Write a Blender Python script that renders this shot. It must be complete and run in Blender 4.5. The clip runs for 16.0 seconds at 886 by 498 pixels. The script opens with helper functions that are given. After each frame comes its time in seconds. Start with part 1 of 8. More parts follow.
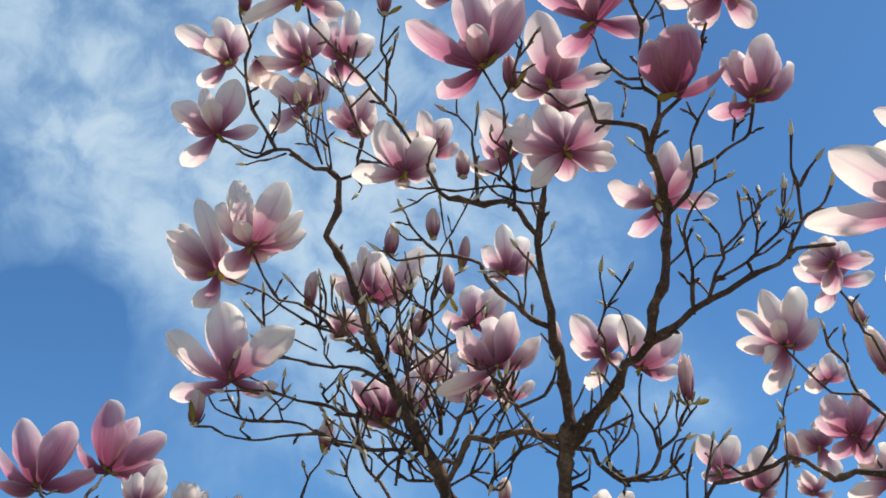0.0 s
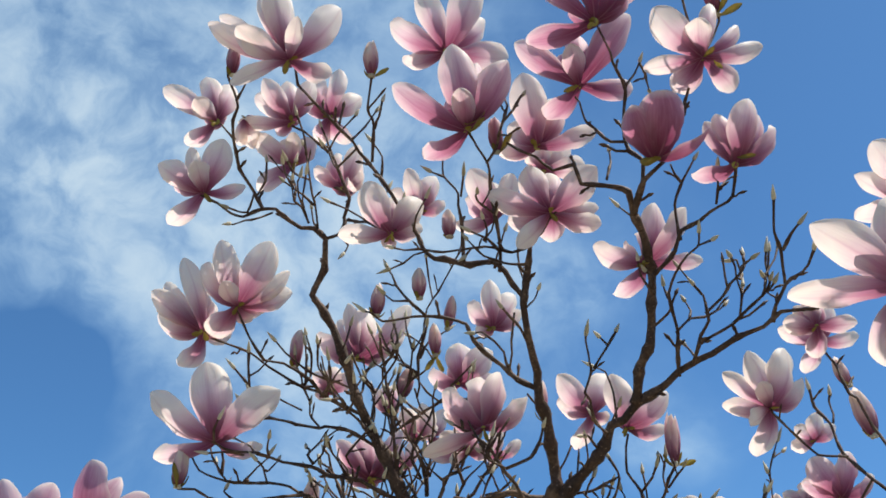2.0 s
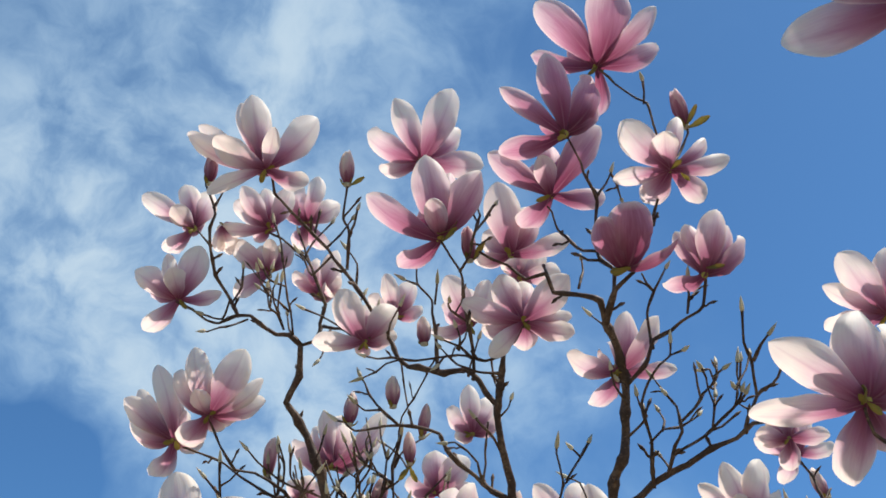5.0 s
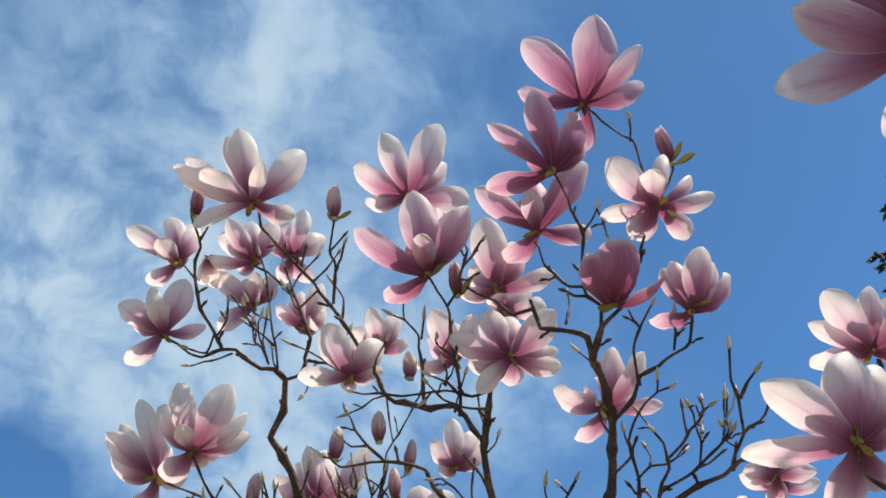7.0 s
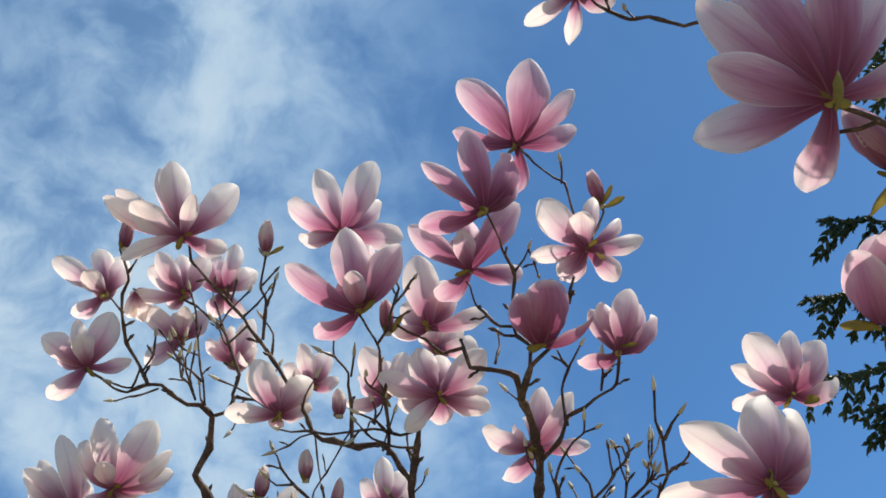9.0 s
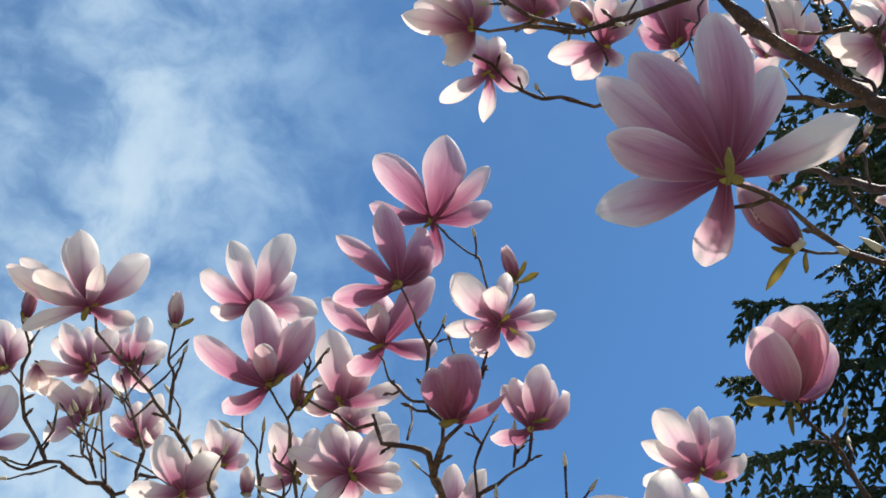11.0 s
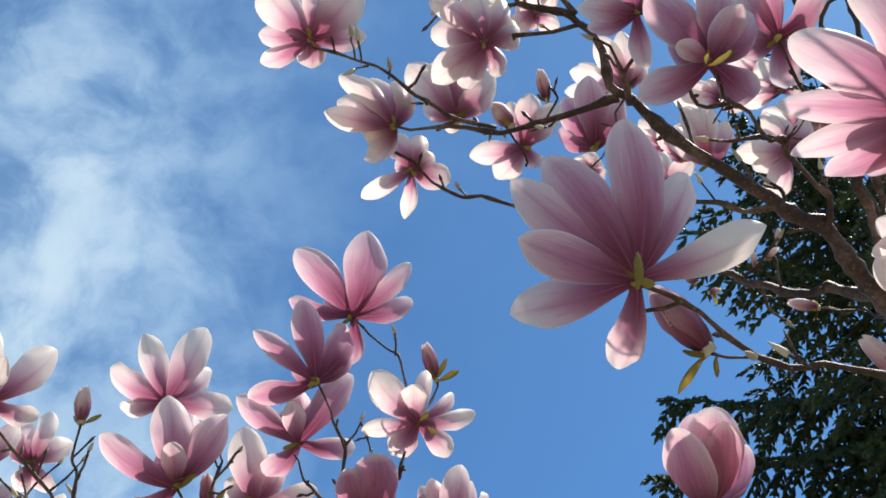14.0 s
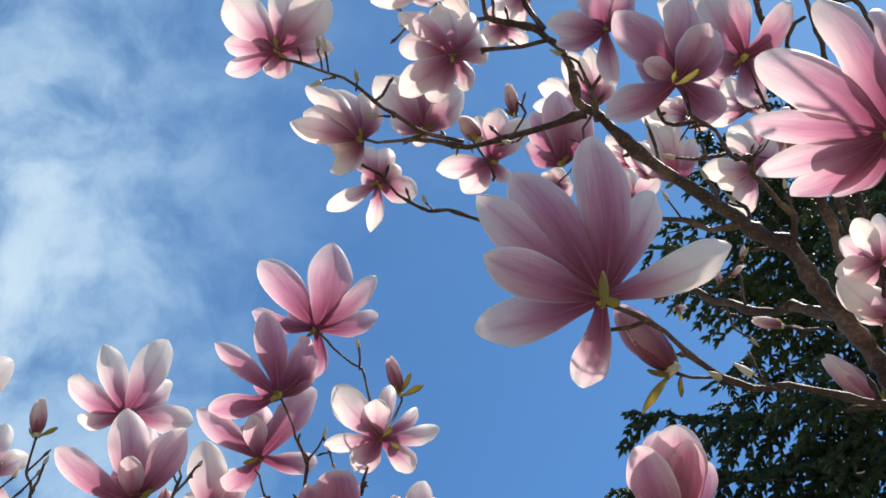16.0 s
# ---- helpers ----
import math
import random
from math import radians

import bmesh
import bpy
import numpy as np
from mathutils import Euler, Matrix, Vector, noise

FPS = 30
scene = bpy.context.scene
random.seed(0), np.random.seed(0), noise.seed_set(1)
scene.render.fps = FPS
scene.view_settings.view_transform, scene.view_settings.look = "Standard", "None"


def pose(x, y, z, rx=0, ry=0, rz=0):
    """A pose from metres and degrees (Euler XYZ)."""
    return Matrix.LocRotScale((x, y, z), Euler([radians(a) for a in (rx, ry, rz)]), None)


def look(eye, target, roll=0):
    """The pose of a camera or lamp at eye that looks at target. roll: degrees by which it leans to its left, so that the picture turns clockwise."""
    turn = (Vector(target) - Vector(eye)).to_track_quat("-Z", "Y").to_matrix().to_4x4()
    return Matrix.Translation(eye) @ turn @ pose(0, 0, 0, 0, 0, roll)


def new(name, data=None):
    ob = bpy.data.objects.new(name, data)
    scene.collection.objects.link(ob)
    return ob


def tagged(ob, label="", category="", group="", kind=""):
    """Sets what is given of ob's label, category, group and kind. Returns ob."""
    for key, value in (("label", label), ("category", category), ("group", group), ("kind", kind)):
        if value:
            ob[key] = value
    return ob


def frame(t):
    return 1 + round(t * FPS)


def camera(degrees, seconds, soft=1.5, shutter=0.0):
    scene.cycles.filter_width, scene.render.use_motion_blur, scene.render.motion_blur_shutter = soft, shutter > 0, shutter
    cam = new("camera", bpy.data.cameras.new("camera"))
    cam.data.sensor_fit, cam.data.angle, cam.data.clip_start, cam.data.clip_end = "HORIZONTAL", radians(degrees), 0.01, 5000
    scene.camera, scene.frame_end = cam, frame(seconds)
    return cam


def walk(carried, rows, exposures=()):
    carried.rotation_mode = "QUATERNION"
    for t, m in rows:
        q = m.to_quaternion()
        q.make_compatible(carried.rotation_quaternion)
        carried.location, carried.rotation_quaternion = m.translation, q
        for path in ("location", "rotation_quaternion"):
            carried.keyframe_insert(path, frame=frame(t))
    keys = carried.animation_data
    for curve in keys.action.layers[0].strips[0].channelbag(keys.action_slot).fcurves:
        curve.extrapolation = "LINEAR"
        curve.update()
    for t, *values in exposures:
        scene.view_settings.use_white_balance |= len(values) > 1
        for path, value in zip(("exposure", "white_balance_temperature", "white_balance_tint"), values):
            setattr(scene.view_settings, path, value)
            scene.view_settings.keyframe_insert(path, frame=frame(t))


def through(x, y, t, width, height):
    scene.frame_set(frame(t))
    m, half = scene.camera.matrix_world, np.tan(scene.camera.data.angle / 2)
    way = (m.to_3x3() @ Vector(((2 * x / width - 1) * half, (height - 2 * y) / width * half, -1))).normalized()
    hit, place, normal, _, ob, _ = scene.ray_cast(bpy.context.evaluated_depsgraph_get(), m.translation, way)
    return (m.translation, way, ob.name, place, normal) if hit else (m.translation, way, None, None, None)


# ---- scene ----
EXPOSURES = ((0.0, 0.57, 6600, 10), (5.0, 0.54, 6600, 10), (8.5, 0.51, 6600, 10), (11.0, 0.66, 6600, 10), (16.0, 0.72, 6600, 10))
cam = camera(48.27, 16.0, soft=1.7)
walk(cam, [
    (0, pose(-0.0000, 0.0000, 1.5500, 120.000, 0.000, -0.000)),
    (0.5, pose(-0.0150, -0.0078, 1.5595, 120.232, 0.867, -0.700)),
    (1, pose(-0.0095, -0.0080, 1.5653, 121.007, 0.365, -0.711)),
    (1.5, pose(-0.0041, -0.0108, 1.5645, 121.799, 0.275, -0.642)),
    (2, pose(0.0014, -0.0147, 1.5695, 122.453, 0.364, -0.649)),
    (2.5, pose(0.0109, -0.0143, 1.5773, 123.066, 0.400, -0.412)),
    (3, pose(0.0096, -0.0235, 1.5710, 124.419, 1.103, -0.666)),
    (3.5, pose(0.0209, -0.0254, 1.5777, 125.182, 0.363, -0.428)),
    (4, pose(0.0173, -0.0288, 1.5821, 125.386, 0.713, -0.995)),
    (4.5, pose(0.0165, -0.0291, 1.5808, 126.578, 1.331, -1.101)),
    (5, pose(0.0306, -0.0287, 1.5835, 127.861, 0.440, -0.909)),
    (7.5, pose(0.0137, -0.0403, 1.5915, 129.744, 1.352, -2.394)),
    (8, pose(0.0213, -0.0446, 1.5899, 130.430, 1.529, -2.694)),
    (8.5, pose(0.0279, -0.0409, 1.5903, 131.256, 1.743, -3.841)),
    (8.7, pose(0.0282, -0.0402, 1.5913, 131.256, 2.019, -4.544)),
    (11, pose(0.0439, -0.0345, 1.5874, 135.773, 4.848, -9.102)),
    (11.5, pose(0.0521, -0.0242, 1.5999, 136.363, 5.504, -10.264)),
    (12, pose(0.0523, -0.0362, 1.5939, 136.989, 5.522, -11.149)),
    (12.5, pose(0.0559, -0.0330, 1.6004, 137.886, 5.935, -11.613)),
    (13, pose(0.0579, -0.0371, 1.6000, 139.251, 6.451, -11.986)),
    (13.5, pose(0.0611, -0.0327, 1.6004, 140.075, 7.355, -11.863)),
    (14, pose(0.0562, -0.0342, 1.5952, 140.815, 7.302, -12.543)),
    (14.5, pose(0.0527, -0.0369, 1.5959, 141.639, 7.363, -13.793)),
    (15, pose(0.0596, -0.0474, 1.5966, 142.468, 8.110, -14.332)),
    (15.5, pose(0.0613, -0.0459, 1.5961, 141.809, 8.661, -13.984)),
    (16, pose(0.0601, -0.0322, 1.6036, 141.230, 8.305, -14.299)),
], EXPOSURES)

# ---- sky and sun ----
SUN_ELEVATION, SUN_AZIMUTH = 59.0, 90.0
# thin cloud: direction, angular radius, density
CLOUD_BANK = [
    (-0.370, 0.730, 0.574, 0.098, 0.46),
    (-0.382, 0.789, 0.481, 0.062, 0.36),
    (-0.382, 0.673, 0.633, 0.072, 0.34),
    (-0.302, 0.823, 0.482, 0.049, 0.37),
    (-0.273, 0.740, 0.615, 0.079, 0.40),
    (-0.235, 0.794, 0.561, 0.095, 0.71),
    (-0.154, 0.829, 0.538, 0.095, 0.59),
    (-0.149, 0.888, 0.435, 0.079, 0.65),
    (-0.266, 0.866, 0.424, 0.059, 0.22),
    (0.038, 0.844, 0.534, 0.095, 0.58),
    (0.145, 0.844, 0.517, 0.049, 0.28),
    (0.156, 0.861, 0.485, 0.030, 0.42),
    (0.213, 0.905, 0.367, 0.040, 0.55),
    (0.246, 0.908, 0.339, 0.029, 0.42),
    (-0.074, 0.956, 0.284, 0.098, 0.25),
    (-0.308, 0.784, 0.539, 0.072, 0.22),
    (-0.152, 0.676, 0.721, 0.051, 0.10),
    (-0.124, 0.621, 0.774, 0.072, 0.15),
]
CLOUD_WISPS = [
    (-0.030, 0.637, 0.771, 0.069, 0.09),
    (-0.203, 0.605, 0.770, 0.059, 0.15),
    (-0.325, 0.602, 0.729, 0.072, 0.20),
    (-0.259, 0.808, 0.529, 0.059, 0.22),
    (-0.295, 0.655, 0.695, 0.111, 0.15),
    (-0.123, 0.575, 0.809, 0.077, 0.07),
    (-0.153, 0.503, 0.851, 0.059, 0.11),
    (-0.163, 0.674, 0.721, 0.071, 0.10),
    (-0.190, 0.525, 0.829, 0.080, 0.08),
    (-0.042, 0.553, 0.832, 0.059, 0.10),
    (-0.139, 0.626, 0.767, 0.074, 0.04),
    (-0.190, 0.596, 0.780, 0.074, 0.07),
    (-0.049, 0.622, 0.782, 0.053, 0.10),
    (-0.098, 0.459, 0.883, 0.059, 0.10),
    (-0.116, 0.676, 0.728, 0.059, 0.08),
    (-0.190, 0.527, 0.828, 0.098, 0.12),
    (-0.470, 0.727, 0.501, 0.131, 0.37),
    (-0.245, 0.637, 0.731, 0.189, 0.13),
    (-0.085, 0.614, 0.784, 0.149, 0.09),
    (-0.142, 0.592, 0.793, 0.149, 0.07),
    (-0.054, 0.876, 0.480, 0.086, 0.50),
    (-0.092, 0.926, 0.366, 0.091, 0.34),
    (0.094, 0.894, 0.438, 0.051, 0.30),
    (-0.082, 0.860, 0.504, 0.086, 0.31),
    (-0.014, 0.800, 0.600, 0.080, 0.42),
    (-0.339, 0.706, 0.621, 0.086, 0.34),
    (-0.199, 0.725, 0.659, 0.074, 0.36),
    (-0.070, 0.532, 0.844, 0.171, 0.09),
    (-0.044, 0.495, 0.868, 0.200, 0.08),
    (-0.121, 0.583, 0.803, 0.026, 0.21),
    (-0.139, 0.626, 0.768, 0.026, 0.15),
    (-0.157, 0.662, 0.733, 0.034, 0.17),
    (-0.129, 0.599, 0.790, 0.040, 0.20),
    (-0.102, 0.626, 0.773, 0.029, 0.25),
    (-0.152, 0.674, 0.723, 0.020, 0.30),
    (-0.172, 0.476, 0.863, 0.023, 0.20),
    (-0.145, 0.457, 0.878, 0.017, 0.15),
]
CLOUD_STREAKS = [
    (-0.076, 0.720, 0.689, 0.160, 0.13),
    (-0.234, 0.718, 0.656, 0.140, 0.10),
    (-0.059, 0.781, 0.622, 0.120, 0.14),
    (-0.292, 0.849, 0.440, 0.050, 0.18),
    (-0.249, 0.901, 0.356, 0.090, 0.12),
    (-0.048, 0.453, 0.890, 0.140, 0.08),
    (-0.050, 0.687, 0.725, 0.120, 0.10),
    (-0.018, 0.514, 0.858, 0.120, 0.06),
    (-0.147, 0.655, 0.741, 0.045, 0.07),
    (-0.189, 0.634, 0.750, 0.090, 0.06),
    (-0.108, 0.638, 0.763, 0.080, 0.04),
    (-0.053, 0.665, 0.745, 0.080, 0.08),
    (-0.324, 0.747, 0.580, 0.060, 0.15),
    (-0.311, 0.833, 0.458, 0.060, 0.15),
    (-0.363, 0.641, 0.676, 0.060, 0.10),
    (-0.181, 0.816, 0.549, 0.050, 0.10),
    (-0.141, 0.463, 0.875, 0.090, 0.10),
    (-0.139, 0.573, 0.807, 0.050, 0.17),
    (-0.095, 0.486, 0.869, 0.080, 0.08),
    (-0.106, 0.644, 0.757, 0.070, 0.09),
    (-0.126, 0.574, 0.809, 0.045, 0.14),
    (-0.166, 0.661, 0.732, 0.055, 0.15),
    (-0.152, 0.504, 0.850, 0.040, 0.12),
    (-0.056, 0.628, 0.776, 0.050, 0.06),
    (-0.379, 0.731, 0.568, 0.050, 0.15),
    (-0.320, 0.761, 0.564, 0.050, 0.15),
    (-0.369, 0.794, 0.484, 0.045, 0.20),
    (-0.284, 0.827, 0.485, 0.035, 0.17),
    (0.224, 0.904, 0.364, 0.018, 0.17),
    (0.246, 0.908, 0.339, 0.018, 0.15),
    (-0.082, 0.879, 0.469, 0.060, 0.10),
    (0.156, 0.861, 0.485, 0.020, 0.15),
    (-0.265, 0.884, 0.385, 0.040, 0.10),
]
CLEAR_GAPS = [
    (-0.359, 0.835, 0.418, 0.075, -0.50),
    (-0.380, 0.848, 0.369, 0.060, -0.30),
    (-0.378, 0.783, 0.495, 0.045, -0.35),
    (-0.279, 0.806, 0.522, 0.030, -0.25),
    (-0.321, 0.783, 0.534, 0.030, -0.30),
    (-0.395, 0.759, 0.518, 0.030, -0.30),
    (-0.379, 0.836, 0.396, 0.060, -0.30),
    (-0.112, 0.592, 0.798, 0.075, -0.34),
    (-0.150, 0.640, 0.753, 0.040, -0.10),
]
world = bpy.data.worlds.new("sky")
scene.world = world
world.use_nodes = True
wt = world.node_tree
wt.nodes.clear()


def wmath(op, a, b=None, clamp=False):
    n = wt.nodes.new("ShaderNodeMath")
    n.operation, n.use_clamp = op, clamp
    for i, v in enumerate((a, b)):
        if v is None:
            continue
        if isinstance(v, (int, float)):
            n.inputs[i].default_value = v
        else:
            wt.links.new(v, n.inputs[i])
    return n.outputs[0]


sky = wt.nodes.new("ShaderNodeTexSky")
sky.sky_type, sky.sun_disc = "NISHITA", False
sky.sun_elevation, sky.sun_rotation = radians(SUN_ELEVATION), radians(SUN_AZIMUTH)
sky.altitude, sky.air_density, sky.dust_density, sky.ozone_density = 200, 1.0, 0.35, 1.0
way = wt.nodes.new("ShaderNodeTexCoord").outputs["Generated"]
# warped direction, so that the edges of the cloud fray
warp = wt.nodes.new("ShaderNodeTexNoise")
warp.inputs["Scale"].default_value, warp.inputs["Detail"].default_value = 8.0, 3.5
wt.links.new(way, warp.inputs["Vector"])
off = wt.nodes.new("ShaderNodeVectorMath")
off.operation = "MULTIPLY_ADD"
wt.links.new(warp.outputs["Color"], off.inputs[0])
off.inputs[1].default_value = (0.11, 0.11, 0.11)
shift = wt.nodes.new("ShaderNodeVectorMath")
shift.operation = "ADD"
wt.links.new(way, shift.inputs[0])
shift.inputs[1].default_value = (-0.055, -0.055, -0.055)
wt.links.new(shift.outputs[0], off.inputs[2])
bent = off.outputs[0]
total = None
for x, y, z, r, a in CLOUD_BANK + CLOUD_WISPS + CLOUD_STREAKS + CLEAR_GAPS:
    d = wt.nodes.new("ShaderNodeVectorMath")
    d.operation = "DISTANCE"
    wt.links.new(bent, d.inputs[0])
    d.inputs[1].default_value = (x, y, z)
    q = wmath("DIVIDE", d.outputs["Value"], r * 1.05)
    g = wmath("MULTIPLY", wmath("EXPONENT", wmath("MULTIPLY", wmath("MULTIPLY", q, q), -1.0)), a)
    total = g if total is None else wmath("ADD", total, g)
grain = wt.nodes.new("ShaderNodeTexNoise")
grain.inputs["Scale"].default_value, grain.inputs["Detail"].default_value, grain.inputs["Roughness"].default_value = 13.0, 7.0, 0.56
wt.links.new(bent, grain.inputs["Vector"])
broad = wt.nodes.new("ShaderNodeTexNoise")
broad.inputs["Scale"].default_value, broad.inputs["Detail"].default_value = 2.6, 4.0
wt.links.new(way, broad.inputs["Vector"])
lump = wt.nodes.new("ShaderNodeMapRange")
lump.interpolation_type = "SMOOTHSTEP"
lump.inputs["From Min"].default_value, lump.inputs["From Max"].default_value = 0.28, 0.78
wt.links.new(grain.outputs["Fac"], lump.inputs["Value"])
fray = wmath("ADD", wmath("MULTIPLY", lump.outputs[0], 1.4), 0.24)
veil = wmath("MULTIPLY", wmath("SUBTRACT", broad.outputs["Fac"], 0.5, True), 0.5)
thick = wmath("MULTIPLY", wmath("MAXIMUM", wmath("ADD", total, veil), 0.0), fray)
cover = wmath("MULTIPLY", wmath("SUBTRACT", 1.0, wmath("EXPONENT", wmath("MULTIPLY", thick, -1.25))), 0.88)
# thin veils let the blue through, thick wisps are white
cloud_lit = wt.nodes.new("ShaderNodeMix")
cloud_lit.data_type = "RGBA"
wt.links.new(wmath("POWER", cover, 2.0), cloud_lit.inputs["Factor"])
cloud_lit.inputs[6].default_value = (3.05, 5.0, 7.1, 1)
cloud_lit.inputs[7].default_value = (6.0, 6.9, 7.2, 1)
blend = wt.nodes.new("ShaderNodeMix")
blend.data_type = "RGBA"
wt.links.new(cover, blend.inputs["Factor"])
deep = wt.nodes.new("ShaderNodeMix")   # clear, dry spring air
deep.data_type, deep.blend_type = "RGBA", "MULTIPLY"
deep.inputs["Factor"].default_value = 1.0
wt.links.new(sky.outputs[0], deep.inputs[6])
height = wt.nodes.new("ShaderNodeSeparateXYZ")
wt.links.new(way, height.inputs[0])
rise = wmath("DIVIDE", wmath("SUBTRACT", height.outputs[2], 0.3), 0.5, True)
air = wt.nodes.new("ShaderNodeMix")
air.data_type = "RGBA"
wt.links.new(rise, air.inputs["Factor"])
air.inputs[6].default_value = (0.42, 0.77, 1.06, 1)
air.inputs[7].default_value = (0.49, 0.83, 1.06, 1)
wt.links.new(air.outputs[2], deep.inputs[7])
wt.links.new(deep.outputs[2], blend.inputs[6])
wt.links.new(cloud_lit.outputs[2], blend.inputs[7])
back = wt.nodes.new("ShaderNodeBackground")
back.inputs["Strength"].default_value = 0.088
wt.links.new(blend.outputs[2], back.inputs["Color"])
wt.links.new(back.outputs[0], wt.nodes.new("ShaderNodeOutputWorld").inputs["Surface"])

sun = new("sun", bpy.data.lights.new("sun", "SUN"))
sun.data.energy, sun.data.angle, sun.data.color = 4.3, radians(0.8), (1.0, 0.95, 0.87)
sun_way = Vector((math.sin(radians(SUN_AZIMUTH)) * math.cos(radians(SUN_ELEVATION)), math.cos(radians(SUN_AZIMUTH)) * math.cos(radians(SUN_ELEVATION)), math.sin(radians(SUN_ELEVATION))))
sun.matrix_world = look(tuple(sun_way * 60), (0, 0, 0))


# ---- materials ----
def material(name):
    m = bpy.data.materials.new(name)
    m.use_nodes = True
    t = m.node_tree
    b = t.nodes["Principled BSDF"]
    return m, t, b


def ramp(t, source, stops):
    r = t.nodes.new("ShaderNodeValToRGB")
    while len(r.color_ramp.elements) < len(stops):
        r.color_ramp.elements.new(0.5)
    for e, (p, col) in zip(r.color_ramp.elements, stops):
        e.position, e.color = p, (*col, 1)
    t.links.new(source, r.inputs["Fac"])
    return r.outputs["Color"]


def noise_node(t, scale, detail=4.0, vector=None, rough=0.55):
    n = t.nodes.new("ShaderNodeTexNoise")
    n.inputs["Scale"].default_value, n.inputs["Detail"].default_value, n.inputs["Roughness"].default_value = scale, detail, rough
    if vector is not None:
        t.links.new(vector, n.inputs["Vector"])
    return n.outputs["Fac"]


def calc(t, op, a, b, clamp=False):
    n = t.nodes.new("ShaderNodeMath")
    n.operation, n.use_clamp = op, clamp
    for i, v in enumerate((a, b)):
        if isinstance(v, (int, float)):
            n.inputs[i].default_value = v
        else:
            t.links.new(v, n.inputs[i])
    return n.outputs[0]


def mixed(t, fac, a, b, how="MIX"):
    n = t.nodes.new("ShaderNodeMix")
    n.data_type, n.blend_type = "RGBA", how
    for i, v in ((0, fac), (6, a), (7, b)):
        if isinstance(v, (int, float)):
            n.inputs[i].default_value = v
        elif isinstance(v, tuple):
            n.inputs[i].default_value = (*v, 1)
        else:
            t.links.new(v, n.inputs[i])
    return n.outputs[2]


def relief(t, b, height, strength, distance):
    n = t.nodes.new("ShaderNodeBump")
    n.inputs["Strength"].default_value, n.inputs["Distance"].default_value = strength, distance
    t.links.new(height, n.inputs["Height"])
    t.links.new(n.outputs[0], b.inputs["Normal"])
    return n.outputs[0]


def petal_material():
    m, t, b = material("petal")
    uv = t.nodes.new("ShaderNodeUVMap").outputs[0]
    split = t.nodes.new("ShaderNodeSeparateXYZ")
    t.links.new(uv, split.inputs[0])
    along, across = split.outputs[0], split.outputs[1]
    info = t.nodes.new("ShaderNodeObjectInfo")
    tone = t.nodes.new("ShaderNodeSeparateColor")
    t.links.new(info.outputs["Color"], tone.inputs[0])
    tone = tone.outputs[0]
    stretch = t.nodes.new("ShaderNodeMapping")
    stretch.inputs["Scale"].default_value = (1.2, 6.0, 1.0)
    t.links.new(uv, stretch.inputs["Vector"])
    seed = t.nodes.new("ShaderNodeVectorMath")
    seed.operation = "ADD"
    t.links.new(stretch.outputs[0], seed.inputs[0])
    t.links.new(info.outputs["Random"], seed.inputs[1])
    scatter = t.nodes.new("ShaderNodeVectorMath")
    scatter.operation = "SCALE"
    scatter.inputs["Scale"].default_value = 3.0
    t.links.new(seed.outputs[0], scatter.inputs[0])
    streak = noise_node(t, 1.0, 5.0, scatter.outputs[0])
    # the flush runs from the base towards the tip, further where the flower is darker; high tones also paint in shade
    reach = calc(t, "ADD", calc(t, "MULTIPLY", calc(t, "POWER", tone, 1.6), 0.55), 0.30)
    s = calc(t, "SUBTRACT", calc(t, "DIVIDE", along, reach), calc(t, "MULTIPLY", calc(t, "SUBTRACT", streak, 0.5), 0.45))
    s = calc(t, "ADD", s, calc(t, "MULTIPLY", calc(t, "ABSOLUTE", calc(t, "SUBTRACT", across, 0.5), 0.0), 0.85))
    flush = ramp(t, calc(t, "DIVIDE", s, 2.2), [(0.0, (0.14, 0.024, 0.05)), (0.13, (0.29, 0.065, 0.138)), (0.32, (0.55, 0.262, 0.37)), (0.53, (0.83, 0.665, 0.68)), (0.74, (0.93, 0.885, 0.78))])
    # the foot of each petal is deep mauve
    foot = calc(t, "SUBTRACT", 1.0, calc(t, "DIVIDE", calc(t, "ADD", along, calc(t, "MULTIPLY", calc(t, "SUBTRACT", streak, 0.5), 0.25)), 0.5), True)
    foot = calc(t, "MULTIPLY", calc(t, "POWER", foot, 1.2), calc(t, "ADD", calc(t, "MULTIPLY", tone, 0.5), 0.43), True)
    flush = mixed(t, foot, flush, (0.19, 0.04, 0.09))
    # midrib and veins
    rib = calc(t, "SUBTRACT", 1.0, calc(t, "MULTIPLY", calc(t, "ABSOLUTE", calc(t, "SUBTRACT", across, 0.5), 0.0), 15.0), True)
    rib = calc(t, "MULTIPLY", rib, calc(t, "SUBTRACT", 0.8, calc(t, "MULTIPLY", along, 0.6), True))
    veins = t.nodes.new("ShaderNodeTexWave")
    veins.bands_direction = "Y"
    veins.inputs["Scale"].default_value, veins.inputs["Distortion"].default_value, veins.inputs["Detail"].default_value = 5.0, 5.0, 3.0
    t.links.new(uv, veins.inputs["Vector"])
    col = mixed(t, calc(t, "MULTIPLY", rib, 0.55), flush, (0.50, 0.24, 0.33))
    col = mixed(t, calc(t, "MULTIPLY", calc(t, "SUBTRACT", 1.0, veins.outputs["Fac"]), 0.05), col, (0.55, 0.28, 0.38))
    spots = calc(t, "GREATER_THAN", noise_node(t, 7.0, 2.0, scatter.outputs[0]), 0.77)
    col = mixed(t, calc(t, "MULTIPLY", spots, 0.35), col, (0.45, 0.32, 0.22))
